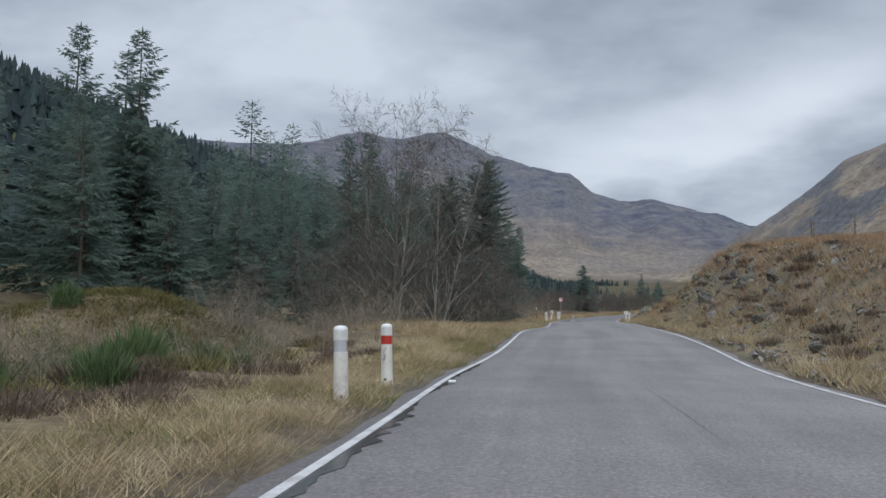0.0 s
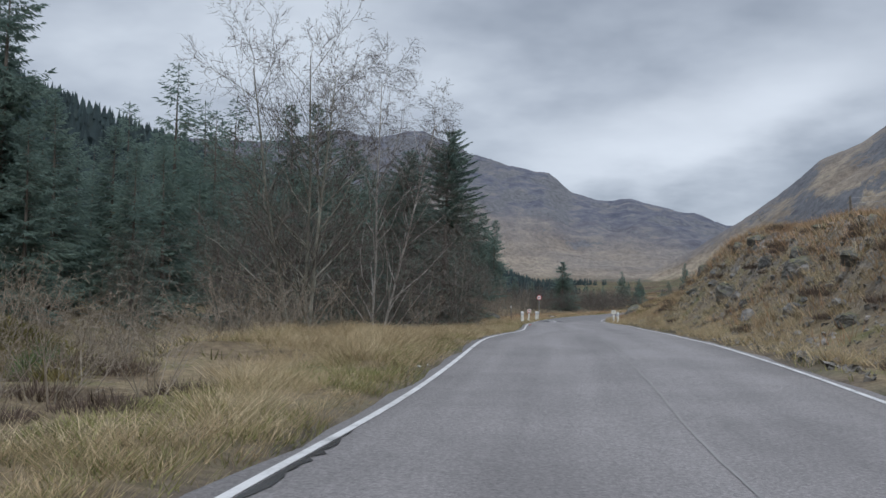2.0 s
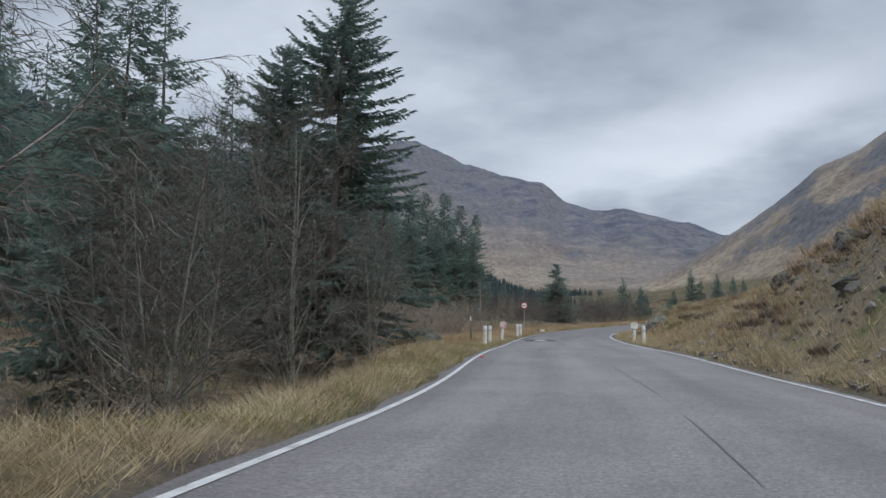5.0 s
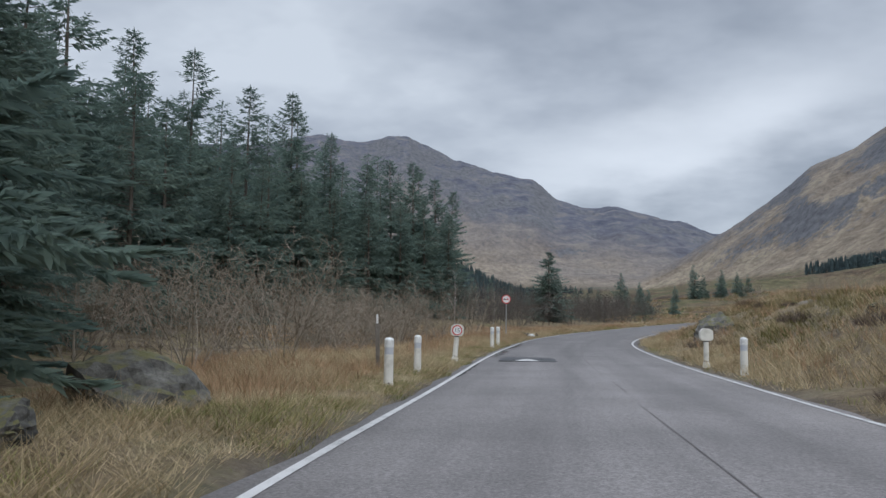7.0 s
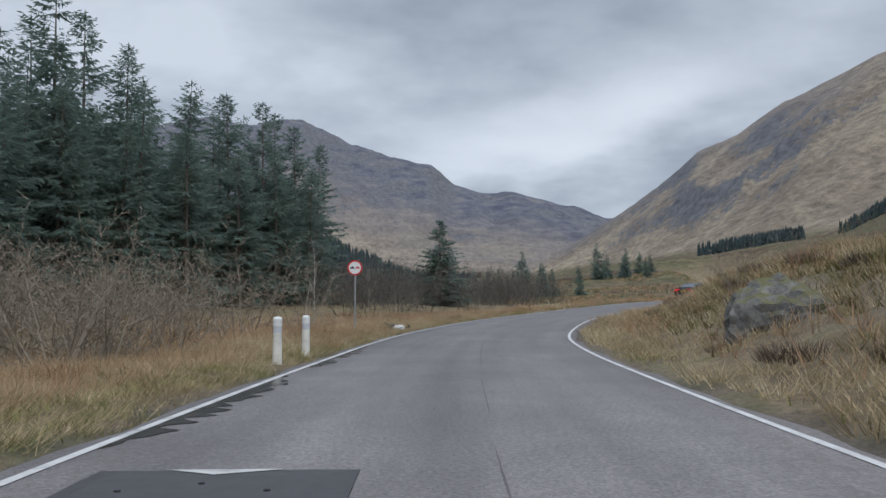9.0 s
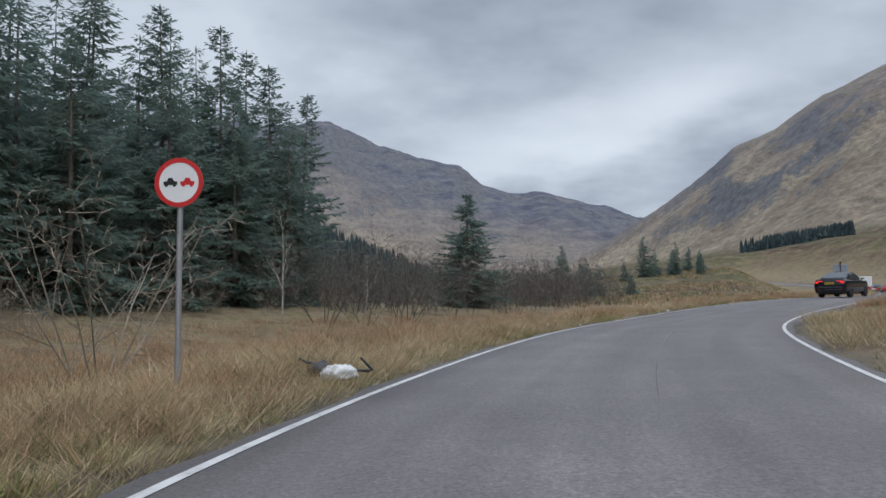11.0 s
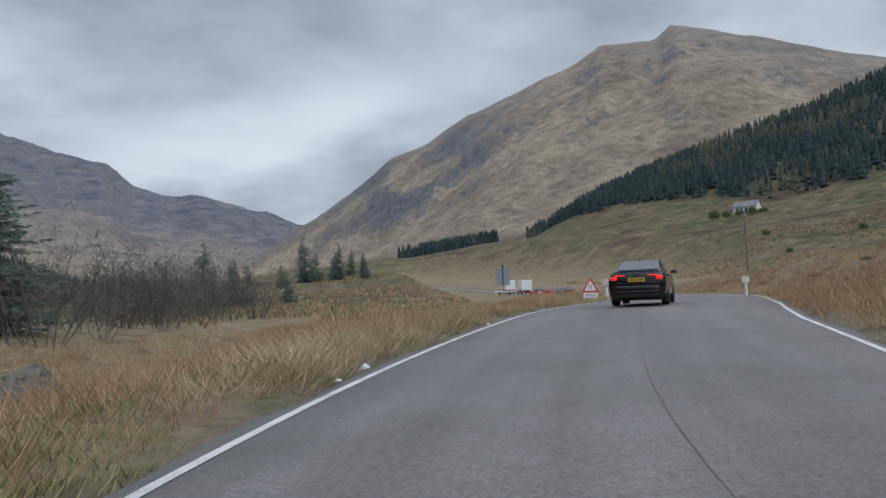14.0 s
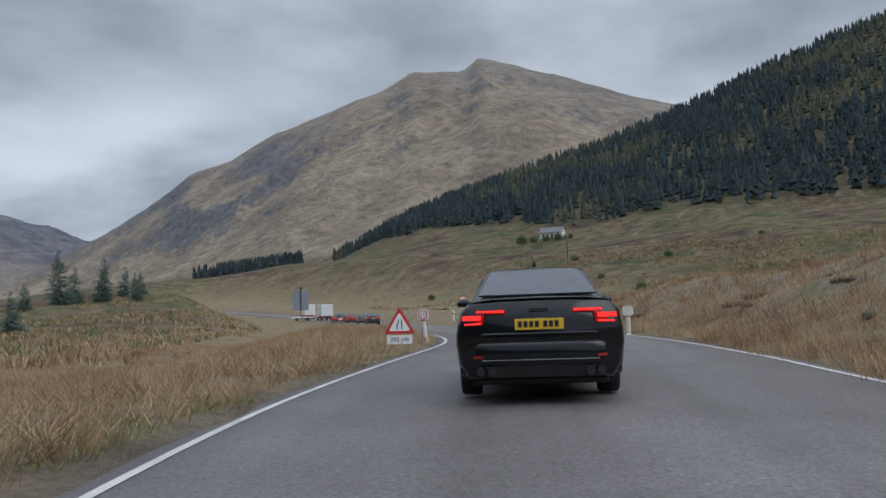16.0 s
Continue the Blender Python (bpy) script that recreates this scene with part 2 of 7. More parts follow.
def asphalt_material():
    """Worn chippings: coarse grain, long streaks along the wheel tracks, broad patches."""
    m = bpy.data.materials.new("asphalt")
    m.use_nodes = True
    t = m.node_tree
    link = t.links.new
    p = t.nodes["Principled BSDF"]
    p.inputs["Roughness"].default_value, p.inputs["Specular IOR Level"].default_value = 0.7, 0.35
    g = t.nodes.new("ShaderNodeNewGeometry")
    uv = t.nodes.new("ShaderNodeAttribute")
    uv.attribute_name = "lane"
    mp = t.nodes.new("ShaderNodeMapping")
    mp.inputs["Scale"].default_value = (1.1, 0.05, 1.0)
    link(uv.outputs["Vector"], mp.inputs[0])
    cells = wire(t, "ShaderNodeTexVoronoi", Scale=55.0)
    fine, broad, streak = wire(t, "ShaderNodeTexNoise", Scale=22.0, Detail=6.0, Roughness=0.75), wire(t, "ShaderNodeTexNoise", Scale=0.45, Detail=7.0, Roughness=0.6), wire(t, "ShaderNodeTexNoise", Scale=1.0, Detail=4.0)
    for n in (cells, fine, broad):
        link(g.outputs["Position"], n.inputs["Vector"])
    link(mp.outputs[0], streak.inputs["Vector"])

    def spread(v, lo, hi, a, b):
        r = t.nodes.new("ShaderNodeMapRange")
        r.inputs[1].default_value, r.inputs[2].default_value, r.inputs[3].default_value, r.inputs[4].default_value = lo, hi, a, b
        link(v, r.inputs[0])
        return r.outputs[0]

    def times(a, b):
        x = t.nodes.new("ShaderNodeMath")
        x.operation = "MULTIPLY"
        link(a, x.inputs[0])
        link(b, x.inputs[1])
        return x.outputs[0]

    v = times(times(spread(fine.outputs["Fac"], 0.3, 0.7, 0.62, 1.38), spread(cells.outputs["Color"], 0.0, 1.0, 0.72, 1.28)), times(spread(broad.outputs["Fac"], 0.3, 0.7, 0.84, 1.16), spread(streak.outputs["Fac"], 0.3, 0.7, 0.80, 1.20)))
    col = t.nodes.new("ShaderNodeVectorMath")
    col.operation = "SCALE"
    col.inputs[0].default_value = (0.132, 0.121, 0.118)
    # paler up to y = 78, easing to the plain tone by y = 104
    xyz = t.nodes.new("ShaderNodeSeparateXYZ")
    link(g.outputs["Position"], xyz.inputs[0])
    v = times(v, spread(xyz.outputs[1], 78.0, 104.0, 1.36, 1.0))
    link(v, col.inputs[3])
    link(col.outputs[0], p.inputs["Base Color"])
    bn = t.nodes.new("ShaderNodeBump")
    bn.inputs["Strength"].default_value, bn.inputs["Distance"].default_value = 0.6, 0.008
    link(fine.outputs["Fac"], bn.inputs["Height"])
    link(bn.outputs[0], p.inputs["Normal"])
    return m


LAND = land_material()
ASPHALT = asphalt_material()
TAR = material("tar_seam", [(0.112, 0.103, 0.10), (0.148, 0.137, 0.133)], 1.2, 0.9, spec=0.15, fine=25.0)
WET = material("wet_asphalt", [(0.022, 0.022, 0.024), (0.04, 0.04, 0.042)], 2.0, 0.22)
PAINT = material("road_paint", [(0.20, 0.195, 0.19), (0.42, 0.41, 0.40), (0.52, 0.51, 0.50), (0.55, 0.54, 0.53)], 2.2, 0.75, 0.3, fine=30.0, bump_scale=0.004)
WHITE = material("weathered_white_plastic", [(0.50, 0.49, 0.44), (0.68, 0.665, 0.61), (0.76, 0.745, 0.69)], 3.5, 0.5, 0.15, fine=22.0)
CAPW = material("clean_white_cap", [(0.66, 0.67, 0.66), (0.76, 0.77, 0.76)], 5.0, 0.4)
REDBAND = material("red_reflector", [(0.42, 0.035, 0.025), (0.55, 0.06, 0.04)], 6.0, 0.35)
GREYBAND = material("silver_reflector", [(0.44, 0.46, 0.50), (0.55, 0.57, 0.60)], 6.0, 0.3)
DARK = material("dark_hole", [(0.012, 0.012, 0.012), (0.02, 0.02, 0.02)], 6.0, 0.8)
STEEL = material("grey_steel", [(0.30, 0.31, 0.32), (0.42, 0.43, 0.44)], 5.0, 0.45, metal=0.6)
SIGNRED = material("sign_red", [(0.50, 0.02, 0.02), (0.58, 0.03, 0.03)], 5.0, 0.35)
SIGNWHITE = material("sign_white", [(0.72, 0.73, 0.74), (0.80, 0.80, 0.80)], 5.0, 0.35)
SIGNBLACK = material("sign_black", [(0.012, 0.012, 0.012), (0.022, 0.022, 0.022)], 5.0, 0.4)
SIGNBACK = material("sign_back_blue_grey", [(0.17, 0.20, 0.24), (0.25, 0.28, 0.32)], 4.0, 0.5)
RUBBER = material("black_rubber", [(0.028, 0.028, 0.03), (0.05, 0.05, 0.052)], 6.0, 0.6, 0.4, fine=60.0)
STONE = material("mossy_stone", [(0.035, 0.035, 0.032), (0.075, 0.072, 0.066), (0.13, 0.125, 0.112), (0.19, 0.182, 0.166)], 2.4, 0.9, 0.9, fine=14.0, bump_scale=0.06, by="object", spread=0.25)


def grow_moss(m):
    """Moss cushions where a stone faces the sky, broken up by noise."""
    t = m.node_tree
    link = t.links.new
    g = t.nodes.new("ShaderNodeNewGeometry")
    sep = t.nodes.new("ShaderNodeSeparateXYZ")
    link(g.outputs["Normal"], sep.inputs[0])
    n = wire(t, "ShaderNodeTexNoise", Scale=3.0, Detail=7.0, Roughness=0.65)
    link(g.outputs["Position"], n.inputs["Vector"])
    add = t.nodes.new("ShaderNodeMath")
    add.operation = "MULTIPLY_ADD"
    add.inputs[1].default_value = 1.8
    link(n.outputs["Fac"], add.inputs[0])
    link(sep.outputs[2], add.inputs[2])
    rng_ = t.nodes.new("ShaderNodeMapRange")
    rng_.inputs[1].default_value, rng_.inputs[2].default_value = 1.5, 1.85
    link(add.outputs[0], rng_.inputs[0])
    p = t.nodes["Principled BSDF"]
    src = p.inputs["Base Color"].links[0].from_socket
    mix = t.nodes.new("ShaderNodeMix")
    mix.data_type = "RGBA"
    mix.inputs[7].default_value = (0.105, 0.098, 0.036, 1)
    link(rng_.outputs[0], mix.inputs[0])
    link(src, mix.inputs[6])
    link(mix.outputs[2], p.inputs["Base Color"])


grow_moss(STONE)
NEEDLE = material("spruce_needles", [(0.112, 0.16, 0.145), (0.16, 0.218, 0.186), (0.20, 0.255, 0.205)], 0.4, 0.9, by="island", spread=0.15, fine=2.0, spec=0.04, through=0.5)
# needles of the far woods, with the veil's blue mixed into their colour
NEEDLE_FAR = material("far_spruce_haze_blue", [(0.042, 0.062, 0.068), (0.064, 0.09, 0.094), (0.086, 0.116, 0.11)], 0.04, 0.85, by="island", spread=0.25, fine=0.6, spec=0.1, through=0.25)
LARCH = material("pale_young_larch", [(0.075, 0.084, 0.062), (0.125, 0.13, 0.095)], 0.1, 0.85, by="island", spread=0.3, fine=0.6, spec=0.1)
BARK = material("spruce_bark", [(0.07, 0.058, 0.048), (0.16, 0.138, 0.115)], 3.0, 0.9, 0.6, fine=16.0)
ROCK = material("broken_grey_rock", [(0.09, 0.086, 0.08), (0.19, 0.18, 0.165), (0.29, 0.278, 0.258)], 3.0, 0.9, 0.9, fine=16.0, bump_scale=0.04, by="object", spread=0.35)
SCREE = material("broken_pale_stone", [(0.07, 0.064, 0.056), (0.19, 0.175, 0.155), (0.31, 0.29, 0.265)], 3.0, 0.9, 0.6, fine=14.0, by="island", spread=0.4)
MOSS = material("yellow_green_moss", [(0.085, 0.085, 0.03), (0.165, 0.15, 0.06), (0.26, 0.215, 0.10)], 0.6, 0.9, by="island", spread=0.35, fine=4.0, spec=0.15)
TWIG = material("bare_brown_twigs", [(0.155, 0.13, 0.10), (0.235, 0.2, 0.157), (0.32, 0.28, 0.222)], 1.0, 0.85, by="island", spread=0.3, fine=6.0, spec=0.2)
CROWNTWIG = material("dark_bare_twigs", [(0.075, 0.066, 0.058), (0.12, 0.106, 0.094), (0.18, 0.162, 0.14)], 1.0, 0.85, by="island", spread=0.3, fine=6.0, spec=0.2)
HEATHER = material("dark_brown_heather", [(0.085, 0.064, 0.054), (0.14, 0.108, 0.086), (0.20, 0.16, 0.12)], 0.9, 0.9, by="island", spread=0.35, fine=6.0, spec=0.1)
LICHEN = material("lichen_grey_bark", [(0.10, 0.096, 0.08), (0.195, 0.19, 0.158), (0.31, 0.31, 0.258)], 1.6, 0.9, by="island", spread=0.3, fine=12.0, spec=0.2)
BIRCH = material("silver_birch_bark", [(0.10, 0.085, 0.07), (0.30, 0.28, 0.25), (0.45, 0.43, 0.40)], 2.5, 0.8, fine=14.0, spec=0.2)
BIRCHWHITE = material("white_birch_bark", [(0.16, 0.15, 0.135), (0.36, 0.345, 0.32), (0.48, 0.465, 0.44)], 2.5, 0.8, fine=14.0, spec=0.2)
PALESEAM = material("pale_worn_seam", [(0.20, 0.19, 0.185), (0.26, 0.25, 0.24)], 1.2, 0.9, spec=0.15, fine=25.0)
STRAW = material("dead_straw_grass", [(0.20, 0.15, 0.088), (0.42, 0.335, 0.20), (0.60, 0.51, 0.34)], 0.7, 0.85, by="island", spread=0.4, fine=2.2, spec=0.15, through=0.3)
RUST = material("rust_brown_moor_grass", [(0.17, 0.10, 0.062), (0.37, 0.245, 0.145), (0.53, 0.40, 0.25)], 0.6, 0.85, by="island", spread=0.4, fine=2.2, spec=0.15, through=0.2)
GREEN = material("winter_green_grass", [(0.13, 0.145, 0.05), (0.22, 0.22, 0.085), (0.33, 0.295, 0.135)], 0.5, 0.8, by="island", spread=0.4, fine=3.0, spec=0.2)
BROOM = material("dark_green_broom", [(0.065, 0.11, 0.05), (0.11, 0.165, 0.07), (0.17, 0.205, 0.08)], 0.8, 0.8, by="island", spread=0.4, fine=5.0, spec=0.2, through=0.3)
WATER = material("dark_river_water", [(0.02, 0.023, 0.022), (0.04, 0.042, 0.04)], 0.8, 0.12, 0.4, fine=5.0)


# ---- mesh helpers ----
def mesh_of(name, verts, faces, mats, ids=None, smooth=False):
    me = bpy.data.meshes.new(name)
    me.from_pydata([tuple(v) for v in verts], [], faces)
    for m in mats if isinstance(mats, (list, tuple)) else [mats]:
        me.materials.append(m)
    if ids is not None:
        me.polygons.foreach_set("material_index", np.asarray(ids, dtype=np.int32))
    if smooth:
        me.polygons.foreach_set("use_smooth", np.ones(len(me.polygons), dtype=bool))
    me.update()
    return me


def part(name, bm, mat, parent, label="", smooth=False):
    """One mesh object under a thing or a part; bm is a bmesh (freed) or a ready mesh."""
    if isinstance(bm, bmesh.types.BMesh):
        me = bpy.data.meshes.new(name)
        bmesh.ops.recalc_face_normals(bm, faces=bm.faces)
        bm.to_mesh(me)
        bm.free()
        me.materials.append(mat)
        if smooth:
            me.polygons.foreach_set("use_smooth", np.ones(len(me.polygons), dtype=bool))
    else:
        me = bm
    ob = new(name, me)
    ob.parent = parent
    return tagged(ob, label)


def thing(name, m, label, category, group="", kind=""):
    ob = new(name)
    ob.empty_display_size = 0.2
    ob.matrix_world = m
    return tagged(ob, label, category, group, kind)


def box(x0, y0, z0, x1, y1, z1, bevel=0.0, bm=None):
    one = bmesh.new()
    bmesh.ops.create_cube(one, size=1, matrix=Matrix.LocRotScale(((x0 + x1) / 2, (y0 + y1) / 2, (z0 + z1) / 2), None, (x1 - x0, y1 - y0, z1 - z0)))
    if bevel:
        bmesh.ops.bevel(one, geom=one.edges[:], offset=bevel, segments=2, affect="EDGES", profile=0.5)
    if bm is None:
        return one
    me = bpy.data.meshes.new("tmp")
    one.to_mesh(me)
    one.free()
    bm.from_mesh(me)
    bpy.data.meshes.remove(me)
    return bm


def lathe(profile, sides=16, bm=None, axis="z", at=(0, 0, 0)):
    """Turned shape from (radius, height) pairs, closed at both ends."""
    bm = bm or bmesh.new()
    rings = []
    for r, h in profile:
        ring = []
        for i in range(sides):
            a = 2 * math.pi * i / sides
            c, s = r * math.cos(a), r * math.sin(a)
            v = {"z": (c, s, h), "y": (c, h, s), "x": (h, c, s)}[axis]
            ring.append(bm.verts.new((v[0] + at[0], v[1] + at[1], v[2] + at[2])))
        rings.append(ring)
    for a, b in zip(rings, rings[1:]):
        for i in range(sides):
            bm.faces.new((a[i], a[(i + 1) % sides], b[(i + 1) % sides], b[i]))
    bm.faces.new(rings[0][::-1])
    bm.faces.new(rings[-1])
    return bm


def prism(points, y0, y1, bm=None):
    """Outline of (x, z) pairs pushed from y0 to y1."""
    bm = bm or bmesh.new()
    a = [bm.verts.new((x, y0, z)) for x, z in points]
    b = [bm.verts.new((x, y1, z)) for x, z in points]
    bm.faces.new(a)
    bm.faces.new(b[::-1])
    n = len(points)
    for i in range(n):
        bm.faces.new((a[i], b[i], b[(i + 1) % n], a[(i + 1) % n]))
    return bm


def ring_outline(r, n=28, squash=1.0):
    return [(r * math.cos(2 * math.pi * i / n), r * squash * math.sin(2 * math.pi * i / n)) for i in range(n)]


def annulus(r0, r1, y0, y1, n=32, cz=0.0):
    bm = bmesh.new()
    loops = [[bm.verts.new((r * math.cos(2 * math.pi * i / n), y, cz + r * math.sin(2 * math.pi * i / n))) for i in range(n)] for r, y in ((r0, y0), (r1, y0), (r1, y1), (r0, y1))]
    for k in range(4):
        a, b = loops[k], loops[(k + 1) % 4]
        for i in range(n):
            bm.faces.new((a[i], a[(i + 1) % n], b[(i + 1) % n], b[i]))
    return bm


def lettering(text, size, mat, parent, at, turn, name="lettering", depth=0.002):
    cu = bpy.data.curves.new("text", "FONT")
    cu.body, cu.size, cu.align_x, cu.align_y, cu.extrude, cu.resolution_u = text, size, "CENTER", "CENTER", depth, 3
    tmp = bpy.data.objects.new("text", cu)
    scene.collection.objects.link(tmp)
    me = bpy.data.meshes.new_from_object(tmp.evaluated_get(bpy.context.evaluated_depsgraph_get()))
    bpy.data.objects.remove(tmp)
    bpy.data.curves.remove(cu)
    me.materials.clear()
    me.materials.append(mat)
    ob = part(name, me, mat, parent)
    ob.matrix_local = pose(*at, *turn)
    return ob


# ---- the road's line and the lie of the land ----
LEFT = np.array([(-11.6, -80), (-4.6, -30), (0.34, 5.3), (1.34, 15), (3.10, 25), (4.66, 36.5), (6.95, 47.5), (8.38, 58.5), (9.87, 68.5), (11.35, 78), (12.75, 87), (15.2, 100),
                 (17.3, 109), (18.7, 113), (21.0, 118.5), (23.9, 124.8), (27.5, 131), (31.7, 136.2), (38.4, 143), (44.5, 149), (49, 152.5), (53.1, 155.6), (56.6, 158.1), (59.3, 160.3),
                 (61.6, 162.6), (63.6, 165.2), (67, 170.5), (72, 179), (78.5, 189), (88, 201), (101, 216), (120, 243), (139, 280), (154, 315), (162, 350), (165, 400)], float)
HALF = 3.15


def catmull(p, step=1.0):
    out = []
    for i in range(len(p) - 1):
        a, b, c, d = p[max(i - 1, 0)], p[i], p[i + 1], p[min(i + 2, len(p) - 1)]
        n = max(2, int(np.linalg.norm(c - b) / step))
        for k in range(n):
            u = k / n
            out.append(0.5 * (2 * b + (c - a) * u + (2 * a - 5 * b + 4 * c - d) * u * u + (3 * b - a - 3 * c + d) * u**3))
    return np.array(out + [p[-1]])


def smoothed(p, n):
    for _ in range(n):
        p[1:-1] = 0.25 * p[:-2] + 0.5 * p[1:-1] + 0.25 * p[2:]
    return p


EDGE_L = smoothed(catmull(LEFT), 14)
TAN = np.gradient(EDGE_L, axis=0)
TAN /= np.linalg.norm(TAN, axis=1)[:, None]
RIGHTWARD = np.stack([TAN[:, 1], -TAN[:, 0]], 1)
CENTRE = smoothed(EDGE_L + HALF * RIGHTWARD, 6)
TAN = np.gradient(CENTRE, axis=0)
TAN /= np.linalg.norm(TAN, axis=1)[:, None]
RIGHTWARD = np.stack([TAN[:, 1], -TAN[:, 0]], 1)
ROAD_Y = [-80, -30, 5, 20, 26, 33, 42, 48, 54, 60, 66, 72, 80, 90, 100, 107, 112, 116, 120, 124, 128, 132, 135, 138, 141, 147, 155, 160, 165, 179, 201, 216, 243, 280, 315, 350, 400]
ROAD_Z = [0, 0, 0.02, 0.02, 0.24, 0.45, 0.43, 0.40, 0.42, 0.5, 0.5, 0.44, 0.42, 0.43, 0.45, 0.52, 0.62, 0.74, 0.85, 0.95, 1.06, 1.2, 1.39, 1.6, 1.79, 2.11, 2.41, 2.53, 2.72, 3.02, 3.32, 3.52, 4.12, 5.42, 6.92, 8.92, 12.42]
ROAD_H = np.interp(EDGE_L[:, 1] + 1.95 * RIGHTWARD[:, 1], ROAD_Y, ROAD_Z)
for _ in range(6):
    ROAD_H[1:-1] = 0.25 * ROAD_H[:-2] + 0.5 * ROAD_H[1:-1] + 0.25 * ROAD_H[2:]
EXTRA = np.interp(EDGE_L[:, 1], [136, 143, 148, 153, 159, 163], [0, 0.4, 1.0, 1.0, 0.3, 0])
BANKED = np.interp(EDGE_L[:, 1], [108, 124, 150, 162], [0, -0.008, -0.008, 0])


def on_road(x, y):
    """For points: index along the road, offset to its right, height of the road and its slope across."""
    x, y = np.atleast_1d(x).astype(float), np.atleast_1d(y).astype(float)
    idx = np.zeros(len(x), int)
    for a in range(0, len(x), 20000):
        d = (x[a:a + 20000, None] - CENTRE[None, :, 0]) ** 2 + (y[a:a + 20000, None] - CENTRE[None, :, 1]) ** 2
        idx[a:a + 20000] = d.argmin(1)
    off = (x - CENTRE[idx, 0]) * RIGHTWARD[idx, 0] + (y - CENTRE[idx, 1]) * RIGHTWARD[idx, 1]
    far = np.hypot(x - CENTRE[idx, 0], y - CENTRE[idx, 1])
    off = np.where(off < 0, -1, 1) * np.maximum(np.abs(off), far * 0.999)
    along = np.clip(((x - CENTRE[idx, 0]) * TAN[idx, 0] + (y - CENTRE[idx, 1]) * TAN[idx, 1]), -1, 1)
    h = ROAD_H[idx] + along * np.gradient(ROAD_H)[idx]
    return idx, off, h, BANKED[idx]


def hashed(ix, iy, seed):
    v = np.sin(ix * 127.1 + iy * 311.7 + seed * 74.7) * 43758.5453
    return v - np.floor(v)


def vnoise(x, y, seed=0):
    ix, iy = np.floor(x), np.floor(y)
    fx, fy = x - ix, y - iy
    fx, fy = fx * fx * (3 - 2 * fx), fy * fy * (3 - 2 * fy)
    a, b = hashed(ix, iy, seed), hashed(ix + 1, iy, seed)
    c, d = hashed(ix, iy + 1, seed), hashed(ix + 1, iy + 1, seed)
    return (a + (b - a) * fx) * (1 - fy) + (c + (d - c) * fx) * fy


def fbm(x, y, octaves=4, seed=0):
    s, a = 0, 0.5
    for k in range(octaves):
        s = s + a * (vnoise(x, y, seed + k) - 0.5) * 2
        x, y, a = x * 2.03 + 11.3, y * 2.03 - 7.1, a * 0.5
    return s


def smooth01(v, lo, hi):
    u = np.clip((v - lo) / (hi - lo), 0, 1)
    return u * u * (3 - 2 * u)


HUB = (25.0, 110.0)
# skylines of the hills: bearing and elevation in degrees
FAR_B = [-180, -90, -40, -13, -10, -8, -4.6, -3, -1.4, 0.5, 2.2, 5, 8, 9.7, 11.8, 14, 16, 19, 20.7, 26, 40, 120, 180]
FAR_E = [6, 8, 11, 12.2, 12.8, 13.1, 12.7, 13.2, 13.2, 12.3, 11.6, 10.8, 10.35, 8.8, 8.3, 8.35, 7.8, 6.9, 6.2, 6.6, 6, 6, 6]
HILL_B = [-180, 14, 20.5, 22.5, 24, 25.7, 27.2, 28.4, 30.2, 33, 36.3, 38.7, 40.6, 42.7, 46, 46.6, 47.4, 50.3, 54.4, 57.6, 61, 70, 90, 180]
HILL_E = [0, 2, 5.9, 7.1, 8.2, 9.5, 10.8, 11.3, 12.1, 13.8, 15, 16.1, 16.75, 18.05, 17.8, 18.0, 18.65, 18.1, 16.7, 15.5, 14.3, 11.5, 8, 0]
WOOD_B = [-180, 30, 37, 41.6, 45.8, 50, 56, 61, 66, 70, 75.5, 95, 130, 160, 180]
WOOD_E = [0, 0, 5.0, 7.7, 9.3, 10.6, 12.3, 14.1, 15.9, 16.9, 18.5, 20.5, 18, 8, 0]
BASE_B = [-180, -30, 0, 10, 20, 28, 34, 46, 52, 61, 75, 110, 150, 180]
BASE_E = [1, 0.3, 0.6, 1.5, 3.0, 3.7, 4.6, 5.2, 5.7, 7.1, 7.8, 7, 3, 1]


def tan_at(b, bs, es):
    return np.tan(np.radians(np.interp(b, bs, es)))


def wood_low(b):
    """Where the plantation's lower edge runs, by bearing."""
    return np.interp(b, [36, 41, 46, 52, 58, 61, 66, 75, 110], [640, 470, 400, 345, 330, 312, 305, 300, 300])


def left_reach(x, y):
    """How far a place lies to the left of the line along which the forest slope rises."""
    return (x - 10.0) * -0.970 + (y - 60.0) * 0.242


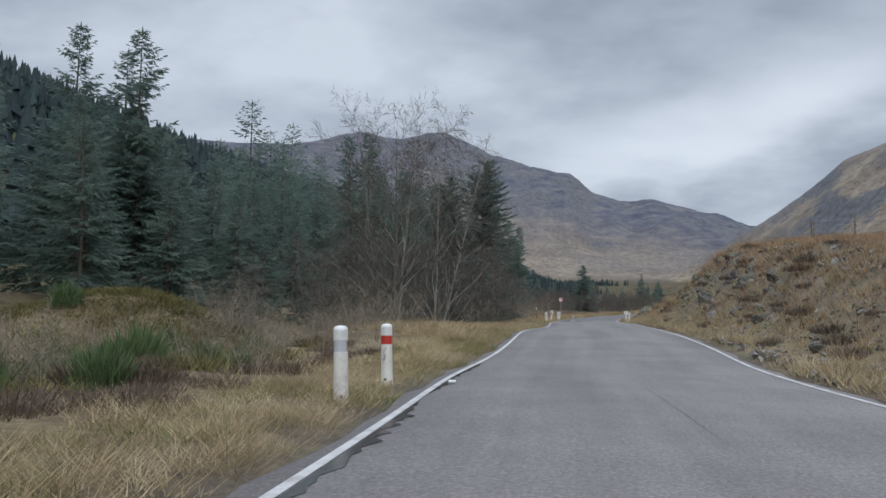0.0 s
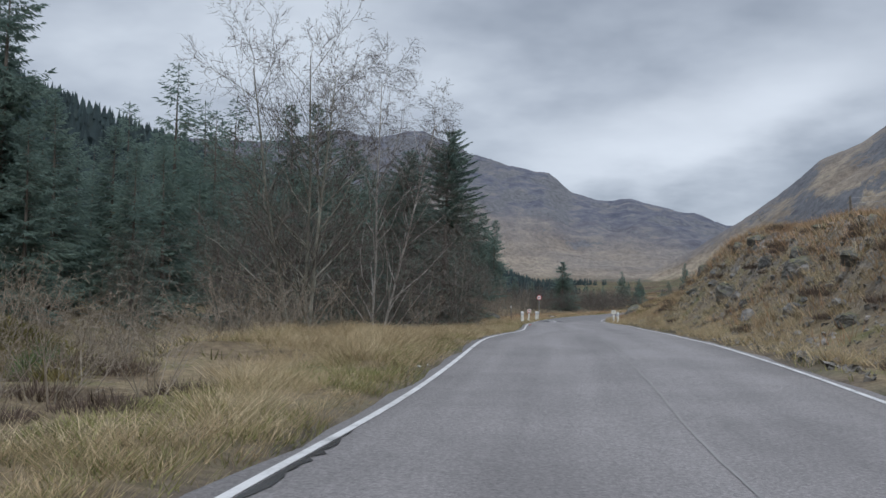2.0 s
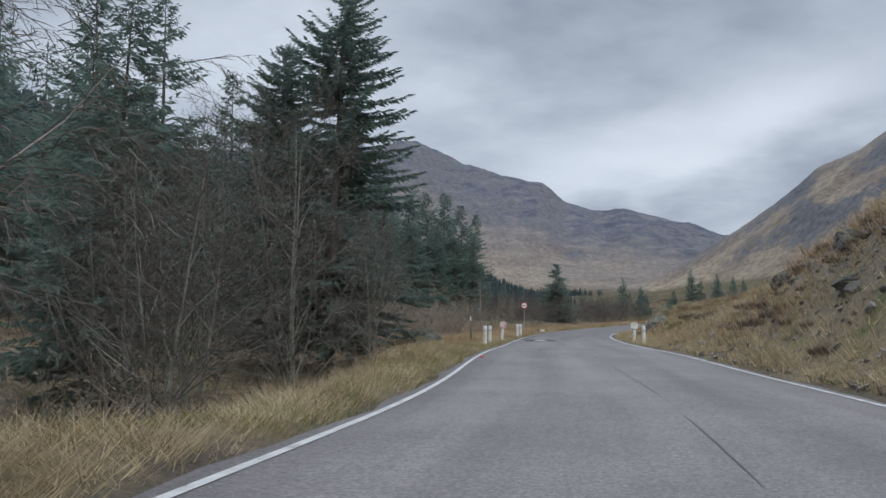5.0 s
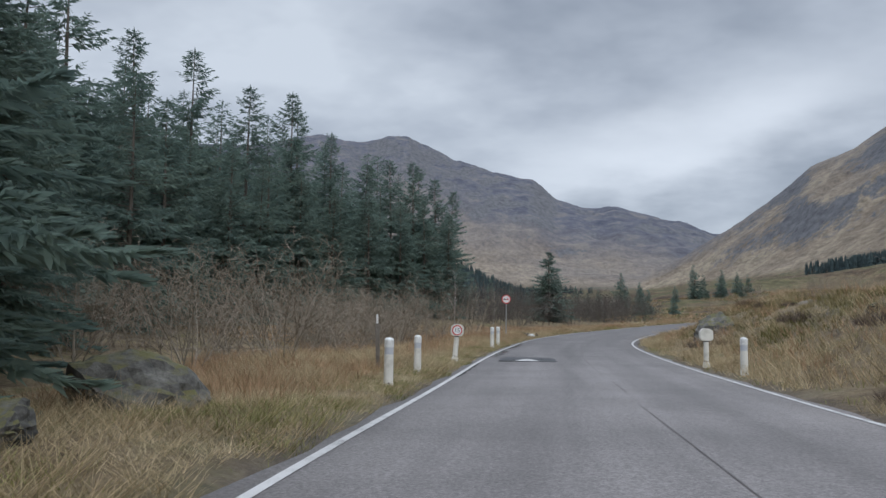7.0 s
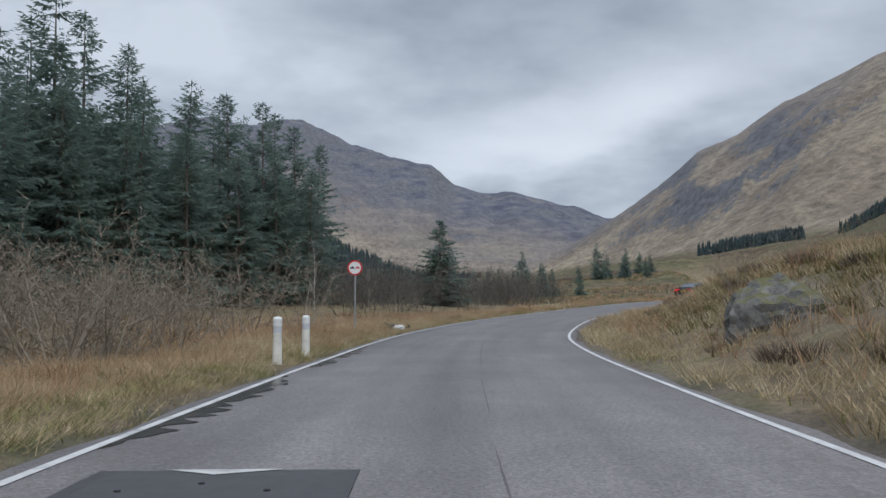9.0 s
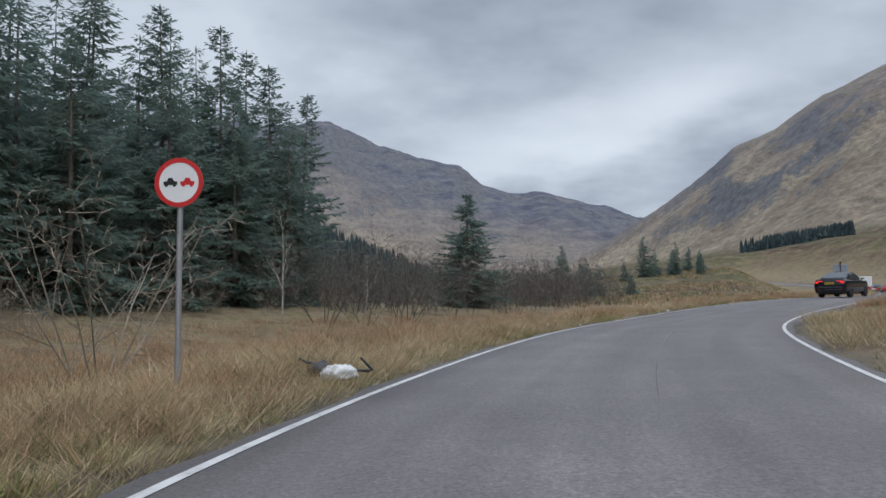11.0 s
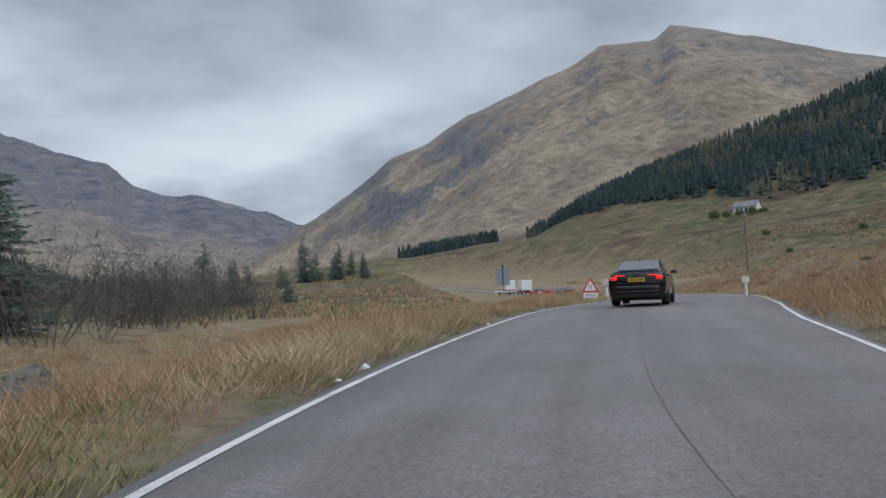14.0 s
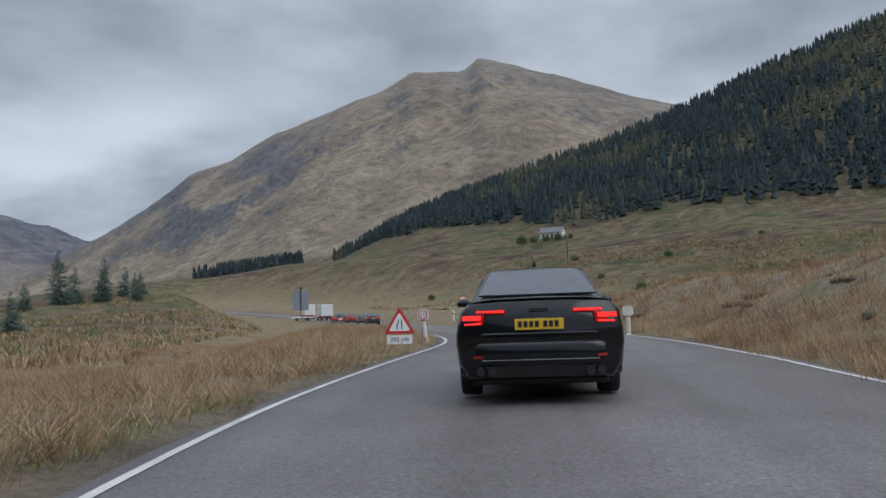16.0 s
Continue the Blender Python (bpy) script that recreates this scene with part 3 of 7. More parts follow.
def far_land(x, y):
    """Height of the hills and the glen's floor, with the covers of hill, haze-tinted heather and field."""
    b = np.degrees(np.arctan2(x - HUB[0], y - HUB[1]))
    r = np.hypot(x - HUB[0], y - HUB[1])
    eb = tan_at(b, BASE_B, BASE_E)
    field = 2.0 + np.where(r < 330, np.clip((r - 95) / 235, 0, 1) ** 1.15 * 330 * eb, r * eb)
    rough = fbm(x / 210, y / 210, 6, 3)
    crag = 1 - np.abs(fbm(x / 120 + 5, y / 120, 6, 9)) * 2
    # far mountain
    top = 2600 * tan_at(b, FAR_B, FAR_E) + 2
    u = np.clip((r - 1250) / 1350, 0, 1)
    floor_z = np.interp(r, [0, 700, 1250, 5000], [0, 12, 55, 60])
    face = floor_z + (top - floor_z) * (0.35 * u + 0.65 * u * u * (3 - 2 * u))
    face += (rough * 60 + (crag - 0.6) * 45) * u * np.clip(1.25 - u, 0.2, 1)
    face = np.where(r > 2600, top * (1 - 0.25 * smooth01(r, 2600, 4200)), face)
    # brown hill across the road
    rr = np.interp(b, [20, 30, 40, 47, 61, 80], [1470, 1400, 1300, 1250, 1200, 1100])
    top2 = rr * tan_at(b, HILL_B, HILL_E) + 2
    rb = np.interp(b, [14, 20, 25, 30, 36, 46, 60], [1300, 1150, 900, 760, 640, 560, 480])
    base = rb * eb + 1.6
    u2 = np.clip((r - rb) / (rr - rb), 0, 1)
    hill = base + (top2 - base) * (0.55 * u2 + 0.45 * u2**2 * (3 - 2 * u2))
    hill += (rough * 26 + (crag - 0.6) * 26) * np.clip(u2 * 2, 0, 1) * np.clip(1.15 - u2, 0.12, 1)
    hill = np.where(r > rr, top2 - (r - rr) * 0.35, hill)
    hill = np.where(u2 > 0, hill, -50)
    # wooded flank
    top3 = 640 * tan_at(b, WOOD_B, WOOD_E)
    base3 = 300 * eb + 1.6
    u3 = np.clip((r - 300) / 340, 0, 1)
    flank = base3 + (top3 - base3) * (0.7 * u3 + 0.3 * u3 * u3 * (3 - 2 * u3))
    flank = np.where(r > 640, top3 - (r - 640) * 0.25, flank)
    flank = np.where((u3 > 0) & (top3 > 300 * eb), flank + rough * 6 * u3, -50)
    # forest slope on the left
    d = left_reach(x, y)
    slope = -2.2 + 0.43 * np.clip(d - 34, 0, None)
    slope = np.where(slope > 95, 95 + (slope - 95) * 0.35, slope) + np.clip(d - 40, 0, 60) / 60 * rough * 8
    slope *= smooth01(y, 1500, 900) * smooth01(-y, 700, 300)
    rolling = fbm(x / 30, y / 30, 4, 21) * np.clip((r - 60) / 100, 0, 1) * 1.3
    ground = np.maximum.reduce([field + rolling, face, hill, flank, np.where(d > 20, slope, -50)])
    is_far = (face >= ground - 1e-6) & (u > 0)
    is_hill = (hill >= ground - 1e-6)
    # the heather cover also spreads the haze tint up the far mountain
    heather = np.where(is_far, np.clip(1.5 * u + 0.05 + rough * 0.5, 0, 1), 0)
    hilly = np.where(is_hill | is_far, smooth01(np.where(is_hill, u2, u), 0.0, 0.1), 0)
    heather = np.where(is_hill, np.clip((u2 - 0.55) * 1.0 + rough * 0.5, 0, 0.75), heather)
    grass = smooth01(r, 70, 140)
    wood = np.where((d > 26) & (slope >= ground - 1e-6), 1.0, 0) + np.where((flank >= ground - 1e-6) & (b > 36.5), smooth01(r - wood_low(b), -5, 15), 0)
    return ground, hilly, heather, grass, np.clip(wood, 0, 1)


DROP_Y, DROP = [-30, 5, 14, 22, 62, 70, 80, 100, 125, 145, 165, 190], [0.5, 0.5, 0.9, 2.3, 2.3, 0.7, 0.35, 0.4, 0.9, 1.5, 1.5, 1.0]
RISE_Y, RISE = [-30, 0, 20, 30, 40, 50, 57, 63, 70, 76, 83, 88, 96, 112, 124, 134, 142, 158, 175], [1.5, 2.0, 2.4, 2.9, 3.9, 5.1, 5.5, 4.6, 3.3, 2.7, 2.4, 2.3, 2.7, 2.6, 1.6, 1.0, 2.1, 2.8, 1.6]
# where the left verge breaks off, and how far it takes to fall
BRINK_Y, BRINK, FALL = [5, 20, 34, 38, 45, 50, 60, 68, 76], [1.6, 4.6, 4.6, 3.6, 0.8, 1.1, 1.7, 2.8, 1.6], [7.9, 4.5, 4.0, 3.6, 2.6, 2.6, 3.0, 5.0, 7.9]


def land(x, y, with_cover=False):
    """Height of the ground at places, and the covers there."""
    x, y = np.atleast_1d(np.asarray(x, float)), np.atleast_1d(np.asarray(y, float))
    z, hilly, heather, grass, wood = far_land(x, y)
    near = (x > -110) & (x < 330) & (y > -110) & (y < 560)
    stony, gravel = np.zeros_like(z), np.zeros_like(z)
    if near.any():
        xn, yn = x[near], y[near]
        idx, off, h, bank = on_road(xn, yn)
        edge = HALF + 0.22 + np.where(off > 0, EXTRA[idx], 0)
        a = np.abs(off) - edge
        ye = CENTRE[idx, 1]
        h = h - off * bank
        drop, rise = np.interp(ye, DROP_Y, DROP), np.interp(ye, RISE_Y, RISE)
        lump = fbm(xn / 2.3, yn / 2.3, 4, 31) * np.clip(a - 0.4, 0, 1) * 0.14 + fbm(xn / 9, yn / 9, 3, 41) * np.clip(a - 1.5, 0, 4) * 0.12
        brink, fall = np.interp(ye, BRINK_Y, BRINK), np.interp(ye, BRINK_Y, FALL)
        left = h + 0.03 - drop * smooth01((a - brink) / fall, 0, 1) + np.clip(a, 0, 1) * 0.05 + lump
        left += 3.5 * np.exp(-(((xn + 11.5) / 6.0) ** 2 + ((yn - 30.5) / 5.0) ** 2)) + 0.55 * fbm(xn / 3.1, yn / 3.1, 3, 71) * smooth01(-yn, -36, -28) * smooth01(a, 2, 5)
        cut = smooth01(a, np.interp(ye, [20, 32, 40], [1.2, 1.2, 0.7]), np.interp(ye, [40, 60, 75, 95, 110], [6.5, 6.8, 7.0, 7.5, 9.0]))
        right = h + 0.03 + rise * cut + 0.05 * np.clip(a - 7, 0, 12) * np.clip(rise / 4, 0, 1) + lump * (1 + 0.7 * np.clip(rise / 4, 0, 1) * cut)
        right += 0.42 * fbm(xn / 2.6, yn / 2.6, 3, 61) * cut * smooth01(ye, 78, 90) * smooth01(-a, -16, -8)
        right += (fbm(xn / 1.5, yn / 1.5, 4, 51) * 0.55 + 0.25 * (1 - 2 * np.abs(fbm(xn / 2.4, yn / 2.4, 3, 57)))) * cut * smooth01(-a, -10, -4) * np.clip(rise / 3, 0, 1)
        local = np.where(off < 0, left, right)
        local = np.where(a < 0.9, np.minimum(local, h - 0.16 + 0.19 * smooth01(a, 0.2, 0.6)), local)
        fade = np.where(off < 0, smooth01(a, 10, 30), smooth01(a, 14, 60))
        z[near] = local * (1 - fade) + z[near] * fade
        grass[near] = grass[near] * fade
        wood[near] = np.where(off < 0, wood[near] * fade, wood[near] * fade)
        stony[near] = np.where(off > 0, cut * smooth01(-a, -11, -5) * np.clip((rise - 1.0) / 2.5, 0, 1), 0)
        gravel[near] = smooth01(-a, -0.75, -0.2) * (0.6 + 0.4 * vnoise(xn * 1.3, yn * 1.3, 5))
    return (z, hilly, heather, grass, wood, stony, gravel) if with_cover else z


def ground_z(x, y):
    return float(land([x], [y])[0])


def axis_steps(lo, hi, step, down, down_cap, up, up_cap, low_end, high_end):
    mid = list(np.arange(lo, hi, step))
    s, v, right = step, hi, []
    while v < high_end:
        right.append(v)
        s = min(s * up, up_cap) if v < high_end * 0.7 else s * 1.12
        v += s
    s, v, left = step, lo, []
    while v > low_end:
        s = min(s * down, down_cap)
        v -= s
        left.append(v)
    return np.array(left[::-1] + mid + right)


def build_land():
    xs = axis_steps(-24, 76, 0.95, 1.06, 400, 1.06, 14, -4300, 2300)
    xs = np.append(xs, [2700, 3300, 4300])
    ys = axis_steps(-6, 176, 0.95, 1.12, 500, 1.06, 16, -4300, 3700)
    ys = np.append(ys, [4000, 4400])
    gx, gy = np.meshgrid(xs, ys)
    z, hilly, heather, grass, wood, stony, gravel = land(gx.ravel(), gy.ravel(), True)
    w, h = len(xs), len(ys)
    me = bpy.data.meshes.new("ground")
    me.vertices.add(w * h)
    me.vertices.foreach_set("co", np.stack([gx.ravel(), gy.ravel(), z], 1).astype(np.float32).ravel())
    i = (np.arange(h - 1)[:, None] * w + np.arange(w - 1)[None]).ravel()
    quads = np.stack([i, i + 1, i + 1 + w, i + w], 1).astype(np.int32)
    me.loops.add(quads.size)
    me.loops.foreach_set("vertex_index", quads.ravel())
    me.polygons.add(len(quads))
    me.polygons.foreach_set("loop_start", np.arange(0, quads.size, 4, dtype=np.int32))
    me.polygons.foreach_set("use_smooth", np.ones(len(quads), dtype=bool))
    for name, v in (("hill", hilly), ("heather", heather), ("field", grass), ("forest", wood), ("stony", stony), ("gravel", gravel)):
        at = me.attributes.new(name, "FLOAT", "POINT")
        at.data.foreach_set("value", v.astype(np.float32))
    me.update()
    me.validate()
    me.materials.append(LAND)
    return tagged(new("ground", me), "glen floor and hillsides under dead tan grass, moss and heather, tinted haze-blue far off", "ground", kind="structure")


def strip(name, i0, i1, off0, off1, lift, mat, jitter=0.0, step=1, widen=0):
    """A ribbon of the road's surface between two offsets, following its line."""
    v, f = [], []
    rnd = random.Random(len(name) + i0)
    for n, i in enumerate(range(i0, i1, step)):
        for o in (off0, off1):
            o2 = o + (rnd.uniform(-jitter, jitter) if jitter else 0) + widen * EXTRA[i]
            v.append((CENTRE[i, 0] + o2 * RIGHTWARD[i, 0], CENTRE[i, 1] + o2 * RIGHTWARD[i, 1], ROAD_H[i] - o2 * BANKED[i] + lift))
        if n:
            f.append((2 * n - 2, 2 * n - 1, 2 * n + 1, 2 * n))
    return mesh_of(name, v, f, mat)


def build_road():
    n = len(CENTRE)
    offs = [-3.42, -3.36, -2.2, -1.1, 0, 1.1, 2.2, 3.36, 3.42]
    lifts = [-0.3, 0, 0.012, 0.022, 0.027, 0.022, 0.012, 0, -0.3]
    v, f = [], []
    for i in range(n):
        for o, l in zip(offs, lifts):
            o2 = o + (0.10 * math.sin(i * 1.7) * math.sin(i * 0.53 + 1) if abs(o) > 3.3 else 0) + (EXTRA[i] if o > 3.3 else 0)
            v.append((CENTRE[i, 0] + o2 * RIGHTWARD[i, 0], CENTRE[i, 1] + o2 * RIGHTWARD[i, 1], ROAD_H[i] - o2 * BANKED[i] + l))
    k = len(offs)
    for i in range(n - 1):
        for j in range(k - 1):
            f.append((i * k + j, i * k + j + 1, (i + 1) * k + j + 1, (i + 1) * k + j))
    me = mesh_of("road", v, f, ASPHALT, smooth=True)
    lane = me.attributes.new("lane", "FLOAT_VECTOR", "POINT")
    lane.data.foreach_set("vector", np.array([(o, i, 0.0) for i in range(n) for o in offs], dtype=np.float32).ravel())
    road = tagged(new("road", me), "worn grey asphalt road, damp along the edge", "road", kind="structure")
    ob = new("edge_line", strip("edge_line", 0, n - 1, -HALF - 0.05, -HALF + 0.05, 0.009, PAINT))
    tagged(ob, "solid white painted edge line, worn in places", "road marking", kind="structure")
    ob = new("edge_line", strip("edge_line", 0, n - 1, HALF - 0.05, HALF + 0.05, 0.009, PAINT, widen=1))
    tagged(ob, "solid white painted edge line, worn in places", "road marking", kind="structure")
    return road


GROUND = build_land()
ROAD = build_road()


# ---- plants ----
class Soup:
    """Vertices and faces gathered for one mesh."""

    def __init__(self):
        self.v, self.f, self.m = [], [], []

    def face(self, pts, mat=0):
        n = len(self.v)
        self.v.extend(pts)
        self.f.append(tuple(range(n, n + len(pts))))
        self.m.append(mat)

    def tube(self, pts, radii, sides, mat=0):
        n0 = len(self.v)
        pts = [np.asarray(p, float) for p in pts]
        for i, (p, r) in enumerate(zip(pts, radii)):
            d = pts[min(i + 1, len(pts) - 1)] - pts[max(i - 1, 0)]
            d = d / (np.linalg.norm(d) + 1e-9)
            a = np.cross(d, (0.31, 0.17, 0.93) if abs(d[2]) < 0.9 else (1, 0, 0))
            a /= np.linalg.norm(a) + 1e-9
            b = np.cross(d, a)
            for k in range(sides):
                w = 2 * math.pi * k / sides
                self.v.append(p + r * (math.cos(w) * a + math.sin(w) * b))
        for i in range(len(pts) - 1):
            for k in range(sides):
                q = n0 + i * sides
                self.f.append((q + k, q + (k + 1) % sides, q + sides + (k + 1) % sides, q + sides + k))
                self.m.append(mat)

    def mesh(self, name, mats, smooth=False):
        return mesh_of(name, self.v, self.f, mats, self.m, smooth)


def spruce_meshes(seed, h, width, whorls, per, twigs, bare=0.06, thin=0.0, size=1.0, taper=0.68):
    """Trunk and crown of a spruce: loose whorls of drooping boughs feathered with slender sprays of needles."""
    rnd = random.Random(seed)
    trunk, crown = Soup(), Soup()
    lean = (rnd.uniform(-0.02, 0.02) * h, rnd.uniform(-0.02, 0.02) * h)
    at = lambda t: np.array((lean[0] * t * t, lean[1] * t * t, h * t))
    r0 = 0.011 * h + 0.03
    trunk.tube([at(t) for t in (-0.01, 0.03, 0.2, 0.45, 0.7, 0.9, 1.0)], [r0 * 1.35, r0, r0 * 0.85, r0 * 0.62, r0 * 0.36, r0 * 0.13, 0.008], 7)
    for k in range(16):                     # dead snags below the crown
        t = rnd.uniform(0.02, bare + 0.12)
        a = rnd.uniform(0, 6.28)
        p = at(t)
        trunk.tube([p, p + np.array((math.cos(a), math.sin(a), -0.15)) * rnd.uniform(0.3, 1.0) * width * 0.5], [0.02, 0.005], 3)
    boughs = whorls * per
    gaps = [(rnd.uniform(0.1, 0.95), rnd.uniform(0, 6.28)) for _ in range(7)]
    for n in range(boughs):
        u0 = (n + rnd.random()) / boughs
        t = min(0.985, bare + (1 - bare) * u0 ** 1.12)
        az = n * 2.39996 + rnd.uniform(-0.5, 0.5)
        if rnd.random() < thin or any(abs(t - g) < 0.035 and math.cos(az - b) > 0.3 for g, b in gaps):
            continue
        full = width * (1 - t) ** taper * min(1.0, 0.52 + (t - bare) * 4.0) + 0.10
        length = full * rnd.uniform(0.62, 1.16)
        rise = (0.55 * t - 0.16) + rnd.uniform(-0.16, 0.16)
        out = np.array((math.cos(az), math.sin(az), 0.0))
        side = np.array((-out[1], out[0], 0.0))
        p0, pts = at(t), []
        for u in (0.0, 0.35, 0.7, 1.0):
            z = rise * u - 0.36 * u * u * (1 - t * 0.8) + 0.17 * u**3
            pts.append(p0 + out * length * u + np.array((0, 0, length * z)))
        if twigs > 12:
            trunk.tube([pts[0], pts[2]], [0.010 + 0.008 * length, 0.005], 3)
        many = max(4, int(twigs * (0.35 + length / 2.6)))
        for k in range(many):
            u = 0.10 + 0.90 * ((k + rnd.random() * 0.9) / many) ** 0.85
            seg = min(2, int(u * 3))
            f = u * 3 - seg
            p = pts[seg] * (1 - f) + pts[seg + 1] * f
            s = -1 if k % 2 else 1
            ln = size * (0.20 + 0.16 * length * (1.15 - 0.85 * u)) * rnd.uniform(0.7, 1.35)
            d = out * rnd.uniform(0.4, 1.0) + side * s * rnd.uniform(0.3, 1.0) + np.array((0, 0, rnd.uniform(-0.75, 0.12)))
            if u > 0.9:
                d = out + side * s * rnd.uniform(0, 0.5) + np.array((0, 0, rnd.uniform(-0.15, 0.3)))
            d /= np.linalg.norm(d)
            wv = np.cross(d, (rnd.gauss(0, 1), rnd.gauss(0, 1), rnd.gauss(0, 1)))
            wv = wv / (np.linalg.norm(wv) + 1e-6) * ln * rnd.uniform(0.13, 0.22)
            crown.face([p - wv * 0.6, p + d * ln * 0.35 + wv, p + d * ln])
    for k in range(5):                      # leading shoot
        a = k * 1.26
        p = at(0.962)
        crown.face([p, p + np.array((math.cos(a) * 0.07, math.sin(a) * 0.07, 0.03 * h)), at(1.0) + np.array((0, 0, 0.012 * h))])
    return trunk.mesh("trunk", [BARK]), crown.mesh("crown", [NEEDLE])


LIMB_REACH = [0.50]


def limb(soup, p, d, length, radius, level, rnd, spread, up, most, kids, droop=0.0):
    """One limb and all that grows from it; the fine twigs are flat slips."""
    n = 5 if level == 0 else ((3 if radius < 0.02 else 4) if level == 1 else 2)
    pts, dirs, q = [p], [], p
    for k in range(n):
        wob = 0.05 if level == 0 else 0.22
        d = d + np.array((rnd.gauss(0, wob), rnd.gauss(0, wob), rnd.gauss(0, 0.08) + up * (0.10 if level else 0.02) - (droop if level > 1 else 0)))
        d = d / np.linalg.norm(d)
        q = q + d * length / n
        pts.append(q)
        dirs.append(d)
    if level < 2:
        soup.tube(pts, [radius * (1 - 0.78 * k / n) for k in range(n + 1)], (3 if radius < 0.03 else 6) if level == 0 else (3 if radius < 0.02 else 4), 0)
    else:
        w = np.cross(d, (rnd.gauss(0, 1), rnd.gauss(0, 1), rnd.gauss(0, 1)))
        w = w / (np.linalg.norm(w) + 1e-9) * max(radius, 0.0065)
        soup.face([pts[0] - w, pts[0] + w, pts[1] + w * 0.7, pts[1] - w * 0.7], 1)
        soup.face([pts[1] - w * 0.7, pts[1] + w * 0.7, pts[2]], 1)
    if level >= most:
        return
    count = kids[min(level, len(kids) - 1)]
    low = 0.1 if level == 0 else 0.15
    for c in range(count):
        u = low + (1 - low) * (c + rnd.random()) / count
        seg = min(n - 1, int(u * n))
        f = u * n - seg
        at = pts[seg] * (1 - f) + pts[seg + 1] * f
        axis = dirs[seg]
        a = c * 2.4 + rnd.uniform(-0.6, 0.6)
        e1 = np.cross(axis, (0.3, 0.9, 0.2))
        e1 /= np.linalg.norm(e1)
        e2 = np.cross(axis, e1)
        nd = axis + (math.cos(a) * e1 + math.sin(a) * e2) * spread * rnd.uniform(0.75, 1.3)
        nd /= np.linalg.norm(nd)
        share = (LIMB_REACH[0] if level == 0 else 0.46) * rnd.uniform(0.75, 1.2) * (1.25 - 0.6 * u)
        limb(soup, at, nd, length * share, max(0.0045, radius * (1 - 0.7 * u) * 0.55), level + 1, rnd, spread, up, most, kids, droop)


def bare_tree_mesh(seed, h, stems=1, spread=0.85, up=0.35, most=3, mats=None, r=None, kids=(12, 8, 6, 4), droop=0.0):
    rnd = random.Random(seed)
    s = Soup()
    for k in range(stems):
        a = 6.28 * k / stems + rnd.uniform(-0.5, 0.5)
        tilt = 0.06 if stems == 1 else (rnd.uniform(0.02, 0.15) if stems < 5 else rnd.uniform(0.2, 0.85))
        d = np.array((math.cos(a) * tilt, math.sin(a) * tilt, 1.0))
        p = np.array((math.cos(a), math.sin(a), 0)) * (0 if stems == 1 else rnd.uniform(0.05, 0.3))
        p[2] = -0.15
        limb(s, p, d / np.linalg.norm(d), h * rnd.uniform(0.8, 0.95), r or 0.011 * h + 0.02, 0, rnd, spread, up, most, kids, droop)
    mats = mats or [LICHEN, CROWNTWIG]
    if stems > 4:
        return s.mesh("stemwork", mats)
    out = []
    for k, name in ((0, "trunk"), (1, "crown")):
        t = Soup()
        t.v, t.f = s.v, [f for f, m in zip(s.f, s.m) if m == k]
        used = sorted({i for f in t.f for i in f})
        remap = {i: n for n, i in enumerate(used)}
        t.v, t.f, t.m = [s.v[i] for i in used], [tuple(remap[i] for i in f) for f in t.f], [0] * len(t.f)
        out.append((name, t.mesh(name, [mats[k]])))
    return out


def rooted(name, x, y, scale, turn, meshes, label, category, group, sink=0.05, z=None):
    """A plant as a thing with its parts, standing on the ground."""
    ob = thing(name, pose(x, y, (ground_z(x, y) if z is None else z) - sink, 0, 0, turn), label, category, group)
    ob.scale = (scale, scale, scale)
    for nm, me in meshes:
        part(nm, me, None, ob)
    return ob


rng = random.Random(7)
SPRUCE = [spruce_meshes(*v) for v in
          ((1, 15, 4.3, 30, 10, 21, 0.03, 0.04, 1.15), (2, 19, 4.5, 31, 9, 22, 0.13, 0.07, 1.25, 0.66), (3, 21, 4.7, 32, 9, 22, 0.2, 0.1, 1.3, 0.62), (4, 15, 4.0, 46, 11, 96, 0.09, 0.02, 0.60, 0.48), (5, 9.9, 3.0, 32, 10, 32, 0.02, 0.0, 1.05, 0.8))]
SPRUCE_MID = [spruce_meshes(*v) for v in
              ((11, 15, 4.2, 19, 9, 12, 0.03, 0.05, 1.5), (12, 18, 4.2, 20, 9, 12, 0.10, 0.08, 1.5, 0.6), (13, 12, 3.9, 17, 9, 12, 0.02, 0.05, 1.4), (14, 20, 4.3, 21, 9, 12, 0.16, 0.14, 1.5, 0.55), (15, 12.5, 3.9, 18, 9, 13, 0.02, 0.0, 2.0, 0.8))]
GROUP_STAND = "spruces of the roadside stand"


def spruce(x, y, kind, scale, label="dark green Sitka spruce with drooping boughs in the roadside stand", mid=False, group=GROUP_STAND):
    tr, cr = (SPRUCE_MID if mid else SPRUCE)[kind]
    return rooted("spruce_tree", x, y, scale, rng.uniform(0, 360), (("trunk", tr), ("crown", cr)), label, "conifer", group, 0.1)


